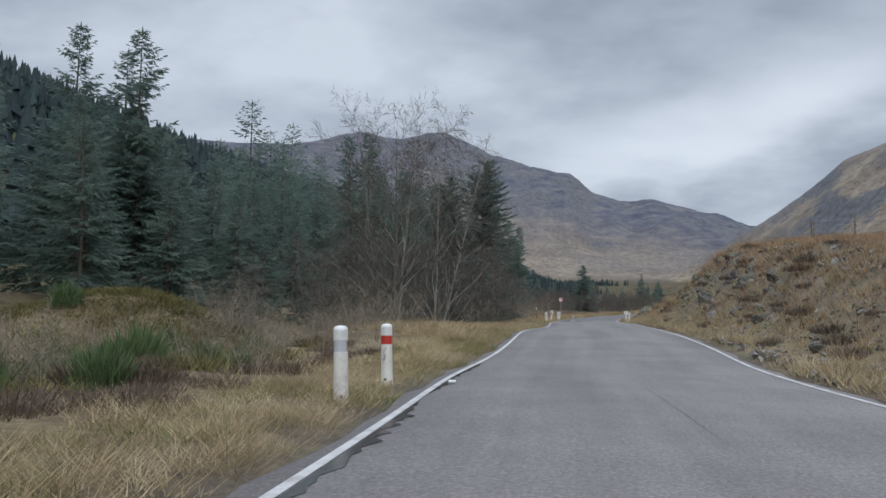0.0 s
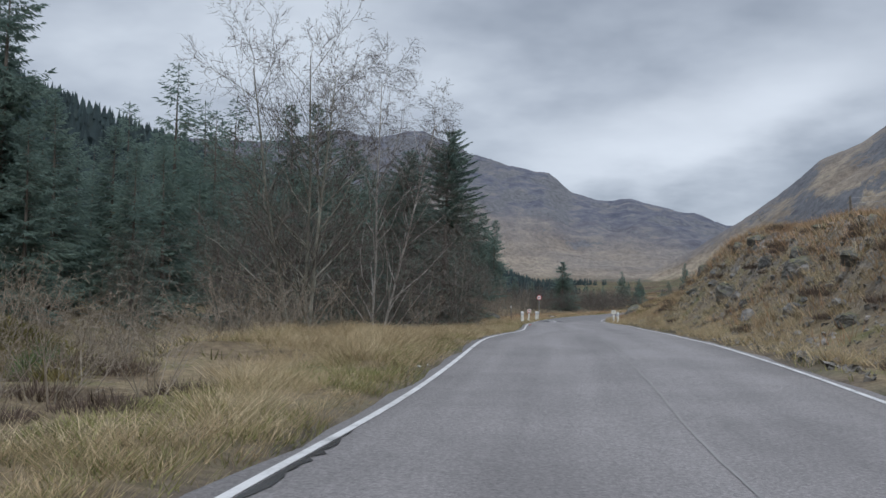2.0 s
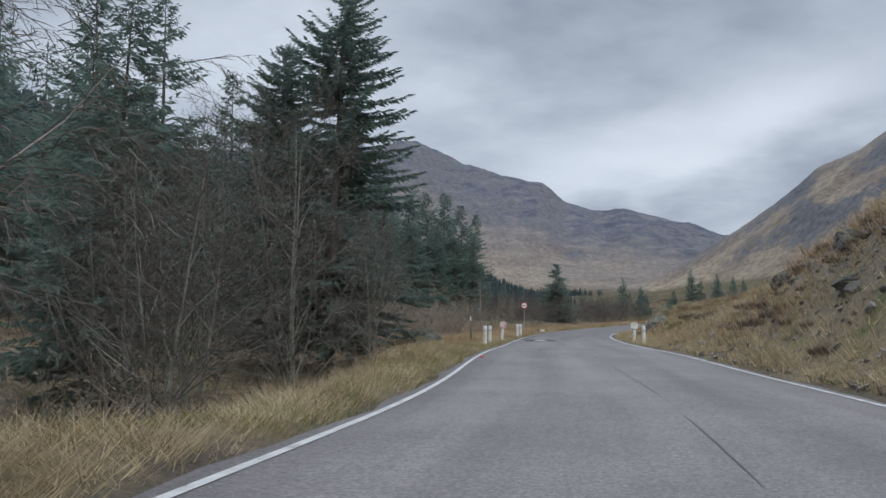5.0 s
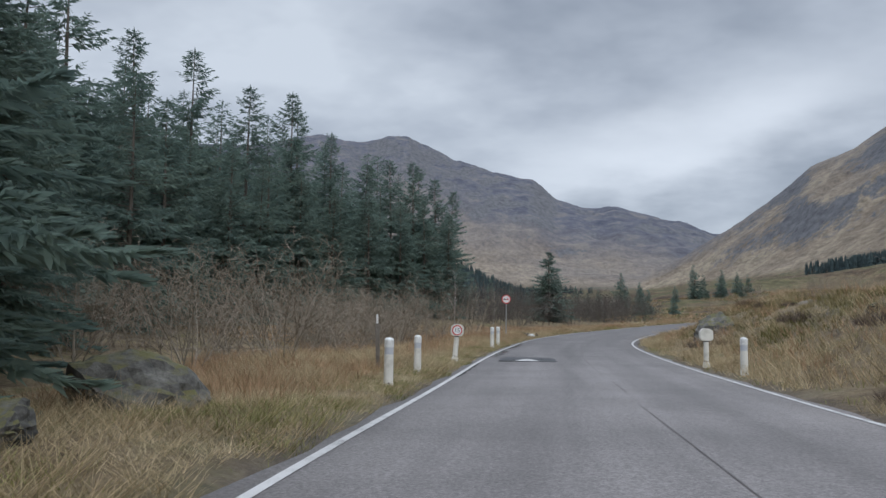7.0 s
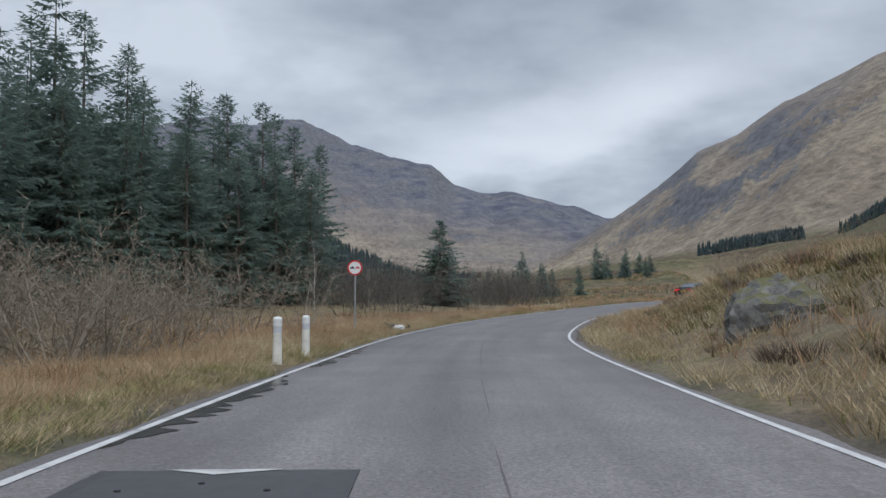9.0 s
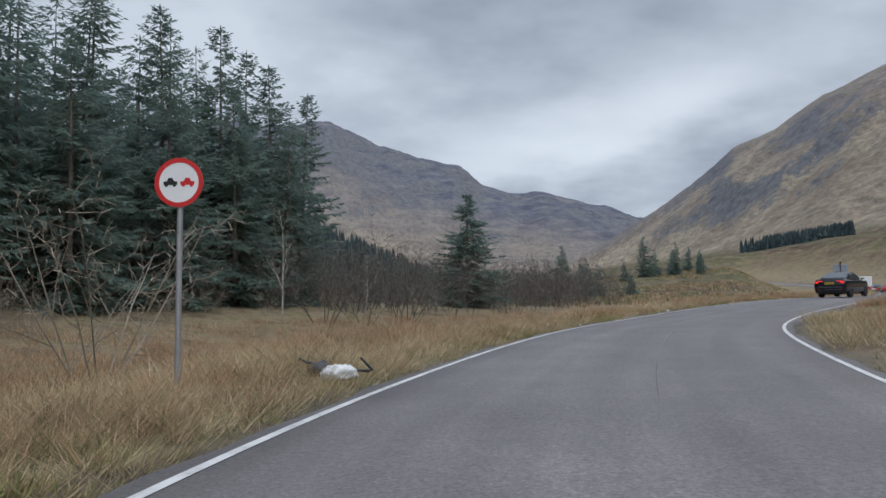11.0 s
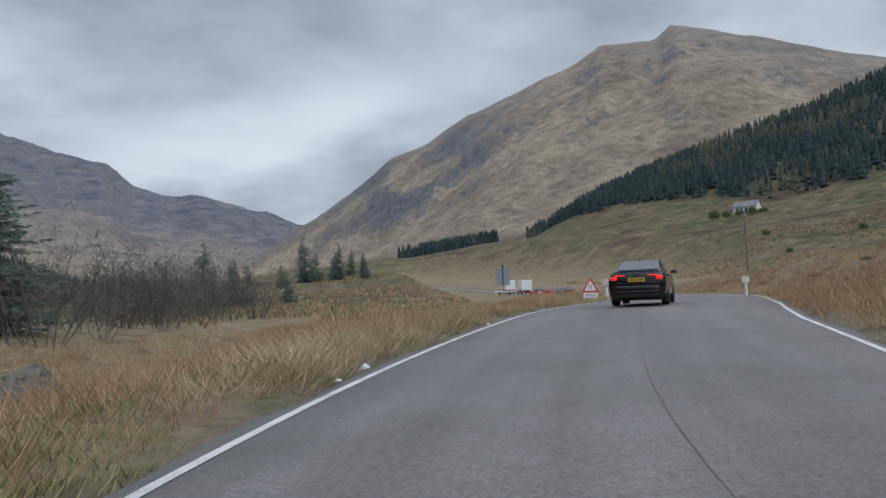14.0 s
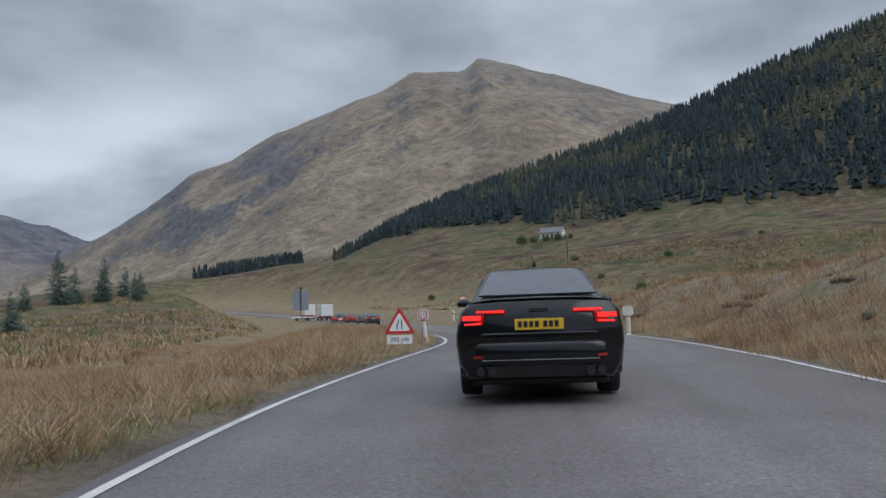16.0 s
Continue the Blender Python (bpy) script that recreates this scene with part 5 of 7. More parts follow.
def plant_grass():
    clump = lambda s, lo: (lambda x, y, o: vnoise(x / s, y / s, 13) > lo)
    s = grass_spots(12500, -1, 128, -1, 0.3, 6, 1, 1.4, lambda x, y, o: (y > 27) | (vnoise(x / 1.7, y / 1.7, 19) + 0.3 * (6.0 - o) > 0.6))
    blades("straw_grass", "pale tan dead grass on the verge", STRAW, s, 0.10 + 0.24 * vnoise(s[:, 0] / 1.6, s[:, 1] / 1.6, 3) * np.clip(np.abs(on_road(s[:, 0], s[:, 1])[1]) - 3.3, 0.4, 1.6), 21, 0.0048, 0.26, 1, 1.25, True)
    s = grass_spots(9500, -1, 150, -1, 0.15, 2.2, 2, 1.3, clump(1.9, 0.36))
    blades("green_grass", "short green grass along the road's edge", GREEN, s, 0.07 + 0.12 * vnoise(s[:, 0], s[:, 1], 4), 14, 0.006, 0.22, 2, 0.8, True)
    s = grass_spots(10500, 102, 186, -1, 0.45, 20, 3, 1.25)
    blades("moor_grass", "knee-high rust-brown moor grass", RUST, s, 0.22 + 0.5 * vnoise(s[:, 0] / 2.2, s[:, 1] / 2.2, 6) * np.clip((np.abs(on_road(s[:, 0], s[:, 1])[1]) - 3.6) / 2.0, 0.2, 1), 13, 0.007, 0.28, 3, 0.8, True)
    s = grass_spots(4200, 66, 122, -1, 1.2, 9, 4, 1.1, clump(3.0, 0.35))
    blades("moor_grass", "rust-brown grass around the posts", RUST, s, 0.2 + 0.35 * vnoise(s[:, 0] / 1.8, s[:, 1] / 1.8, 6), 12, 0.007, 0.24, 4, 0.55, True)
    s = grass_spots(6500, 104, 184, -1, 0.3, 12, 12, 1.4, clump(2.8, 0.4))
    blades("straw_grass", "pale straw grass between the rust-brown tufts", STRAW, s, 0.15 + 0.38 * vnoise(s[:, 0] / 1.4, s[:, 1] / 1.4, 9), 15, 0.007, 0.28, 12, 1.2, True)
    s = grass_spots(9500, 4, 132, 1, 0.35, 11, 5, 1.2, clump(2.0, 0.30))
    blades("straw_grass", "pale tan dead grass on the stony bank", STRAW, s, 0.14 + 0.34 * vnoise(s[:, 0] / 1.2, s[:, 1] / 1.2, 7), 16, 0.009, 0.26, 5, 0.9, True)
    s = grass_spots(6800, 4, 176, 1, 1.6, 18, 6, 1.0, clump(4.0, 0.36))
    blades("moor_grass", "rust-brown grass on the top of the bank", RUST, s, 0.25 + 0.4 * vnoise(s[:, 0] / 1.5, s[:, 1] / 1.5, 8), 12, 0.012, 0.26, 6, 0.5, True)
    r = np.random.RandomState(44)
    x, y = r.uniform(40, 230, 24000), r.uniform(120, 330, 24000)
    b, d = np.degrees(np.arctan2(x - HUB[0], y - HUB[1])), np.hypot(x - HUB[0], y - HUB[1])
    _, off, _, _ = on_road(x, y)
    keep = (b > 2) & (b < 78) & (d > 40) & (d < 250) & (np.abs(off) > 17) & (vnoise(x / 9, y / 9, 15) > 0.42)
    s = np.stack([x[keep], y[keep], land(x[keep], y[keep])], 1)
    blades("pasture_tussocks", "rust-brown and straw tussocks over the rough pasture", RUST, s[::2], np.full(len(s[::2]), 0.6), 7, 0.045, 0.6, 21, 0.8)
    blades("pasture_tussocks", "straw tussocks over the rough pasture", STRAW, s[1::4], np.full(len(s[1::4]), 0.5), 6, 0.06, 0.6, 22, 0.7)
    blades("pasture_rushes", "dark green rushes over the rough pasture", BROOM, s[3::4], np.full(len(s[3::4]), 0.55), 6, 0.05, 0.5, 23, 0.4)
    s = grass_spots(6500, 138, 184, 1, 0.7, 17, 54, 1.2)
    blades("moor_grass", "rust-brown grass on the bank above the road", RUST, s, 0.2 + 0.35 * vnoise(s[:, 0] / 1.5, s[:, 1] / 1.5, 8), 12, 0.008, 0.26, 54, 0.6, True)
    s = grass_spots(5500, 4, 68, 1, 4.0, 14, 55, 0.9)
    blades("moor_grass", "rust-brown grass along the top of the cut", RUST, s, 0.22 + 0.3 * vnoise(s[:, 0] / 1.5, s[:, 1] / 1.5, 8), 11, 0.013, 0.26, 55, 0.6, True)
    # moss and low green growth: the hummock at the wood's edge and the bank by the bend
    r = np.random.RandomState(61)
    x, y = -10.5 + r.normal(0, 3.6, 4200), 29.0 + r.normal(0, 3.0, 4200)
    s = np.stack([x, y, land(x, y)], 1)
    blades("moss_cushions", "yellow-green moss and bleached grass over a hummock", MOSS, s, 0.08 + 0.2 * vnoise(x, y, 4), 11, 0.014, 0.3, 51, 0.8, True)
    x, y = r.uniform(-15, -2.4, 5200), r.uniform(9, 33, 5200)
    keep = (vnoise(x / 2.1, y / 2.1, 23) > 0.5) & (x < np.interp(y, LEFT[:, 1], LEFT[:, 0]) - 3.2)
    x, y = x[keep], y[keep]
    blades("moss_cushions", "yellow-green moss among the brambles by the posts", MOSS, np.stack([x, y, land(x, y)], 1), 0.12 + 0.3 * vnoise(x, y, 4), 10, 0.012, 0.3, 56, 0.8, True)
    s = grass_spots(5200, 82, 120, 1, 2.2, 14, 52, 0.9, clump(2.6, 0.30))
    blades("moss_cushions", "yellow-green moss over the hummocky bank", MOSS, s, 0.10 + 0.22 * vnoise(s[:, 0], s[:, 1], 4), 11, 0.015, 0.3, 52, 0.8, True)
    s = grass_spots(1500, 8, 66, 1, 2.5, 9, 53, 1.0, clump(3.0, 0.55))
    blades("moss_cushions", "yellow-green moss between the stones of the cut", MOSS, s, 0.05 + 0.12 * vnoise(s[:, 0], s[:, 1], 4), 9, 0.012, 0.3, 53, 0.8, True)
    s = grass_spots(2600, 4, 172, 1, 0.3, 9, 7, 1.5, clump(3.2, 0.52))
    blades("green_grass", "short mossy green grass on the bank", GREEN, s, 0.07 + 0.12 * vnoise(s[:, 0], s[:, 1], 4), 6, 0.009, 0.2, 7, 0.6)


plant_grass()

# river beyond the verge
_r = np.array([(-17.5, 20), (-15.5, 32), (-11.0, 44), (-8.5, 54), (-10.5, 66)], float)
_r = catmull(_r)
_t = np.gradient(_r, axis=0)
_t /= np.linalg.norm(_t, axis=1)[:, None]
_v, _f = [], []
for i in range(len(_r)):
    for o in (-3.2, -1.0, 1.0, 3.2):
        _v.append((_r[i, 0] + o * _t[i, 1], _r[i, 1] - o * _t[i, 0], -2.02))
    if i:
        for j in range(3):
            _f.append(((i - 1) * 4 + j, (i - 1) * 4 + j + 1, i * 4 + j + 1, i * 4 + j))
tagged(new("water", mesh_of("water", _v, _f, WATER, smooth=True)), "dark shallow river running beside the road", "river", kind="structure")


# ---- stones ----
def stone_mesh(seed, flat=0.7, detail=4, mat=None):
    bm = bmesh.new()
    bmesh.ops.create_icosphere(bm, subdivisions=detail, radius=0.5)
    o = Vector((seed * 7.3, seed * 3.1, seed * 1.7))
    rnd = random.Random(seed)
    cuts = [(Vector((rnd.gauss(0, 1), rnd.gauss(0, 1), rnd.gauss(0, 0.8))).normalized(), rnd.uniform(0.30, 0.46)) for _ in range(13)]
    for v in bm.verts:
        n = v.co.normalized()
        d = noise.fractal(n * 1.2 + o, 0.9, 2.1, 4) * 0.2
        c = n * (0.56 + d * 0.5)
        for q, lim in cuts:                 # split along flat joints
            over = c.dot(q) - lim
            if over > 0:
                c -= q * over * 0.92
        c += n * (noise.fractal(n * 5.0 + o, 0.8, 2.2, 5) * 0.045 - abs(noise.noise(n * 3.1 + o)) * 0.05)
        v.co = Vector((c.x, c.y * 0.8, c.z * flat))
    me = bpy.data.meshes.new("stone")
    bm.to_mesh(me)
    bm.free()
    me.materials.append(mat or STONE)
    return me


STONES = [stone_mesh(k, f) for k, f in ((1, 0.7), (2, 0.55), (3, 0.8), (4, 0.6))]
PEBBLES = [stone_mesh(k + 10, f, 3, ROCK) for k, f in ((1, 0.7), (2, 0.55), (3, 0.8), (4, 0.6))]


def boulder(x, y, size, k, label, turn=0.0, group="", sink=0.28, name="boulder"):
    ob = new(name, (PEBBLES if name == "rock" else STONES)[k])
    ob.matrix_world = pose(x, y, ground_z(x, y) + size * (0.34 - sink), rng.uniform(-12, 12), rng.uniform(-12, 12), turn) @ Matrix.Diagonal((size, size, size, 1))
    return tagged(ob, label, "boulder", group)


boulder(7.0, 69.2, 2.0, 1, "large grey lichened boulder in the verge grass", 20, sink=0.33)
boulder(6.9, 65.8, 1.0, 3, "grey mossy boulder half sunk in grass", 70)
boulder(24.6, 96.6, 3.1, 2, "big dark mossy outcrop beside the bend", 118, sink=0.47)
for x, y, size, k in ((15.6, 38.0, 1.5, 0), (16.6, 40.2, 1.2, 2), (15.2, 41.8, 1.0, 1), (18.4, 41.5, 1.7, 3), (17.4, 45.0, 1.3, 0), (16.6, 47.6, 1.6, 2), (18.8, 49.5, 1.2, 1), (13.1, 30.3, 1.0, 1), (14.9, 33.4, 0.9, 3), (16.9, 35.6, 1.3, 2),
                      (19.9, 60.4, 1.5, 0), (18.2, 57.0, 1.4, 3), (20.4, 66.0, 1.3, 2), (21.2, 69.5, 1.0, 1), (19.5, 53.5, 1.1, 0), (21.5, 77.0, 0.7, 2), (22.9, 80.4, 0.8, 3)):
    boulder(x, y, size, k, "grey outcrop half buried in the cut bank", x * 57 % 360, "outcrops of the cut bank", sink=0.44)
boulder(29.5, 147.5, 1.9, 2, "grey boulder among rust-brown moor grass", 60, sink=0.1)
boulder(58.9, 147.0, 0.5, 1, "pale stone lying at the road's edge", 30)
for _ in range(285):
    y = rng.uniform(12, 72) if rng.random() < 0.96 else rng.uniform(142, 165)
    o = rng.uniform(1.2, 8.5)
    i = int(np.argmin(np.abs(EDGE_L[:, 1] - y)))
    p = CENTRE[i] + RIGHTWARD[i] * (HALF + 0.3 + o)
    boulder(p[0], p[1], rng.choice((0.14, 0.18, 0.24, 0.3, 0.36, 0.6)) * rng.uniform(0.8, 1.2), rng.randrange(4), "broken grey rock on the cut bank", rng.uniform(0, 360), "rocks of the cut bank", name="rock")


def scree():
    r = np.random.RandomState(8)
    s = grass_spots(6500, 6, 70, 1, 0.4, 7, 31, 1.15)
    v, f = [], []
    for p in s:
        n0, q = len(v), r.uniform(0.03, 0.09) * (1 + (r.uniform() < 0.12))
        for k in range(6):
            d = r.normal(0, 1, 3)
            d = d / np.linalg.norm(d) * q * r.uniform(0.7, 1.2)
            d[2] = abs(d[2]) if k else -q
            v.append(tuple(p + d))
        for a, b, c in ((0, 1, 2), (0, 2, 3), (0, 3, 4), (0, 4, 5), (1, 2, 5), (2, 3, 5), (3, 4, 5), (1, 2, 3), (1, 4, 5), (1, 3, 4)):
            f.append((n0 + a, n0 + b, n0 + c))
    return tagged(new("scree", mesh_of("scree", v, f, SCREE)), "loose broken stone on the cut bank", "gravel", kind="stuff")


scree()


# ---- roadside posts and signs ----
def facing(x, y, turn, lean=(0, 0), sink=0.03):
    return pose(x, y, ground_z(x, y) - sink, lean[0], lean[1], turn)


def bollard(x, y, band, turn, lean, label, base_hole=True, scale=1.0):
    """Hollow plastic verge post: tapering shaft, reflector band, ribbed domed cap."""
    ob = thing("marker_post", facing(x, y, turn, lean), label, "bollard", "white verge posts")
    ob.scale = (scale, scale, scale)
    part("shaft", lathe([(0.100, 0.0), (0.103, 0.01), (0.098, 0.12), (0.094, 0.66), (0.090, 0.665), (0.090, 0.81), (0.088, 0.83)], 20), WHITE, ob, smooth=False)
    part("reflector_band", lathe([(0.0918, 0.667), (0.0925, 0.67), (0.0925, 0.805), (0.0918, 0.808)], 20), band, ob, "red reflective band" if band is REDBAND else "silver reflective band")
    prof = [(0.093, 0.812), (0.098, 0.818)]
    for k in range(4):
        z = 0.83 + 0.026 * k
        prof += [(0.098, z), (0.098, z + 0.016), (0.093, z + 0.019), (0.093, z + 0.023)]
    prof += [(0.098, 0.940), (0.094, 0.965), (0.080, 0.988), (0.055, 1.003), (0.02, 1.009)]
    part("cap", lathe(prof, 20), CAPW, ob, "ribbed domed cap")
    if base_hole:
        h = part("drain_hole", lathe([(0.02, -0.106), (0.02, -0.098)], 12, axis="y", at=(0.0, 0, 0.085)), DARK, ob)
    return ob


SILVER_L, RED_L = "white plastic verge post with silver reflector band", "weathered white verge post with red reflector band"
first = bollard(-0.03, 10.43, GREYBAND, 10, (0, -1.5), "white plastic verge post with silver and red reflectors")
side = bmesh.new()
arc = [(0.0938 * math.cos(radians(a)), 0.0938 * math.sin(radians(a))) for a in range(-30, 43, 9)]
low, top = [side.verts.new((x, y, 0.672)) for x, y in arc], [side.verts.new((x, y, 0.803)) for x, y in arc]
for k in range(len(arc) - 1):
    side.faces.new((low[k], low[k + 1], top[k + 1], top[k]))
part("side_reflector", side, REDBAND, first, "red reflector patch")
bollard(0.34, 13.15, REDBAND, -12, (0, -1.5), "scuffed white verge post with red reflector band", scale=0.99)
bollard(9.87, 74.35, GREYBAND, 6, (0, 0), SILVER_L, scale=0.93)
bollard(10.41, 78.43, GREYBAND, -4, (0, 0), SILVER_L, scale=0.92)
bollard(13.99, 97.7, GREYBAND, 12, (0, 0), SILVER_L, False)
bollard(14.54, 100.38, GREYBAND, -8, (0, 0), SILVER_L, False)
bollard(18.68, 79.12, GREYBAND, 0, (0, 0), SILVER_L, scale=0.98)
bollard(96.0, 196.0, REDBAND, 0, (0, 0), RED_L, False)
bollard(98.6, 198.6, REDBAND, 0, (0, 0), RED_L, False)
scuff = bmesh.new()
for k in range(14):
    a, z, w = -1.75 + rng.uniform(-0.3, 0.3), rng.uniform(0.36, 0.56), rng.uniform(0.02, 0.06)
    v = [scuff.verts.new((0.0975 * math.cos(a + da), 0.0975 * math.sin(a + da), z + dz)) for da, dz in ((0, 0), (0.07, 0.01), (0.14 + w, w + 0.02), (0.08, w))]
    scuff.faces.new(v)
part("scuff_mark", scuff, DARK, [o for o in bpy.data.objects if o.name == "marker_post.001"][0], "black scraped marks")


def speed_post(x, y, turn, lean, label, numbered=True):
    """Flexible post with a thick rounded head that carries a speed roundel on its face."""
    ob = thing("speed_post", facing(x, y, turn, lean), label, "traffic sign", "posts with roundel heads")
    part("foot", lathe([(0.11, 0.0), (0.112, 0.02), (0.108, 0.11), (0.082, 0.17), (0.082, 0.19)], 16), WHITE, ob)
    part("shaft", lathe([(0.080, 0.196), (0.082, 0.20), (0.077, 0.78), (0.074, 0.79)], 16), WHITE, ob)
    part("joint_ring", lathe([(0.081, 0.188), (0.0835, 0.19), (0.0835, 0.198), (0.081, 0.20)], 16), DARK, ob)
    part("neck", lathe([(0.074, 0.785), (0.076, 0.79), (0.076, 0.815), (0.07, 0.825)], 16), DARK, ob)
    hw, z0, z1 = 0.20, 0.82, 1.2
    out = [(-0.13, z0), (0.13, z0), (hw, z0 + 0.06), (hw, z1 - 0.10), (0.15, z1 - 0.035), (0.07, z1), (-0.07, z1), (-0.15, z1 - 0.035), (-hw, z1 - 0.10), (-hw, z0 + 0.06)]
    head = prism(out, -0.085, 0.085)
    bmesh.ops.bevel(head, geom=[e for e in head.edges], offset=0.012, segments=2, affect="EDGES")
    part("head", head, WHITE, ob, "thick rounded white head")
    if numbered:
        part("roundel_field", prism([(a, b + 1.005) for a, b in ring_outline(0.135)], -0.0895, -0.0862), SIGNWHITE, ob)
        part("roundel_ring", annulus(0.127, 0.160, -0.0905, -0.0862, 32, 1.005), SIGNRED, ob, "red ring")
        lettering("15", 0.19, SIGNBLACK, ob, (0, -0.0912, 1.0), (90, 0, 0), "numerals")
    return ob


FIFTEEN = "white plastic post with a red-ringed 15 roundel"
speed_post(11.57, 84.35, -6, (0, 4.5), FIFTEEN + ", leaning")
speed_post(19.31, 83.5, 176, (0, 0), "white plastic post with a blank rounded back", True)
speed_post(59.3, 161.5, -46, (0, -5), FIFTEEN + " in grass")
speed_post(66.0, 157.5, 135, (0, 0), "white plastic post with a blank rounded back", True)


def no_overtaking_sign(x, y, turn, label, height=2.55):
    ob = thing("road_sign", facing(x, y, turn), label, "traffic sign", "round signs on steel poles")
    part("pole", lathe([(0.036, -0.1), (0.036, height + 0.28), (0.03, height + 0.29)], 12), STEEL, ob)
    part("plate", prism([(a, b + height) for a, b in ring_outline(0.30, 36)], -0.052, -0.044), SIGNWHITE, ob)
    part("ring", annulus(0.245, 0.301, -0.0565, -0.0425, 40, height), SIGNRED, ob, "red ring")
    part("back_plate", prism([(a, b + height) for a, b in ring_outline(0.298, 36)], -0.0425, -0.039), STEEL, ob)
    for k, (cx, mat) in enumerate(((-0.105, SIGNBLACK), (0.105, SIGNRED))):
        s = 0.085
        sil = [(-s, -0.03), (s, -0.03), (s, 0.012), (0.5 * s, 0.018), (0.3 * s, 0.055), (-0.3 * s, 0.055), (-0.5 * s, 0.018), (-s, 0.012)]
        part("car_symbol", prism([(a + cx, b + height) for a, b in sil], -0.0555, -0.0523), mat, ob, "red car outline" if k else "black car outline")
        for wx in (-0.05, 0.05):
            part("wheel_symbol", prism([(a + cx + wx, b + height - 0.033) for a, b in ring_outline(0.020, 14)], -0.0556, -0.0524), mat, ob)
    for z in (-0.15, 0.15):
        part("clip", box(-0.06, -0.045, height + z - 0.02, 0.06, 0.045, height + z + 0.02, 0.004), STEEL, ob)
    return ob


no_overtaking_sign(16.28, 112.46, -10, "round no-overtaking sign on a tall grey steel pole")
no_overtaking_sign(88.5, 187.5, -40, "far round sign on a steel pole beyond the bend", 2.0)


def works_sign(x, y, turn):
    """Red triangle for a narrowing road over a distance plate, on a low folding stand."""
    ob = thing("roadworks_sign", facing(x, y, turn, (-6, 0), -0.16), "red-bordered road-narrows triangle above a white distance plate", "traffic sign")
    tri = lambda r, z: [(r * math.cos(math.radians(a)) + c * math.cos(math.radians(a + da)), z + r * math.sin(math.radians(a)) + c * math.sin(math.radians(a + da))) for a in (90, 210, 330) for da in (-60, 0, 60)]
    c = 0.03
    part("triangle_border", prism(tri(0.42, 0.62), 0.0, 0.006), SIGNRED, ob, "red border")
    part("triangle_field", prism(tri(0.28, 0.62), -0.004, -0.001), SIGNWHITE, ob, "white field")
    part("symbol_line", prism([(0.045, 0.50), (0.075, 0.50), (0.075, 0.76), (0.045, 0.76)], -0.008, -0.005), SIGNBLACK, ob)
    part("symbol_line", prism([(-0.085, 0.50), (-0.055, 0.50), (-0.05, 0.60), (-0.01, 0.68), (-0.01, 0.76), (-0.04, 0.76), (-0.04, 0.69), (-0.08, 0.61)], -0.008, -0.005), SIGNBLACK, ob)
    part("distance_plate", box(-0.34, 0.0, 0.10, 0.34, 0.008, 0.34, 0.002), SIGNWHITE, ob, "white plate")
    lettering("200 yds", 0.165, SIGNBLACK, ob, (0, -0.003, 0.225), (90, 0, 0))
    for sx in (-0.30, 0.30):
        part("stand_leg", box(sx - 0.015, 0.01, -0.24, sx + 0.015, 0.04, 0.75, 0.004), STEEL, ob)
        back = part("stay", box(sx - 0.012, -0.012, -0.9, sx + 0.012, 0.012, 0.0, 0.003), STEEL, ob)
        back.matrix_local = pose(sx, 0.05, 0.55, 32, 0, 0)
    return ob


works_sign(54.2, 157.17, -46)


def message_board(x, y, turn):
    ob = thing("message_board", facing(x, y, turn, sink=0.0), "blue-grey sign board seen from behind on a trailer", "road sign")
    part("panel", box(-1.6, -0.08, 2.2, 1.6, 0.08, 6.2, 0.03), SIGNBACK, ob, "blue-grey panel")
    part("mast", lathe([(0.09, 0.5), (0.09, 6.5), (0.05, 6.55)], 10, at=(0, -0.2, 0)), DARK, ob)
    part("lamp_head", box(-0.22, -0.45, 6.4, 0.22, -0.05, 6.85, 0.03), DARK, ob)
    part("trailer_bed", box(-1.9, -0.9, 0.62, 2.6, 0.9, 0.86, 0.03), SIGNWHITE, ob, "white trailer bed")
    for sx in (-1.0, 1.2):
        part("wheel", lathe([(0.2, -0.1), (0.33, -0.09), (0.33, 0.09), (0.2, 0.1)], 14, axis="y", at=(sx, -0.8, 0.33)), RUBBER, ob)
    return ob


message_board(133.4, 276.0, -24)


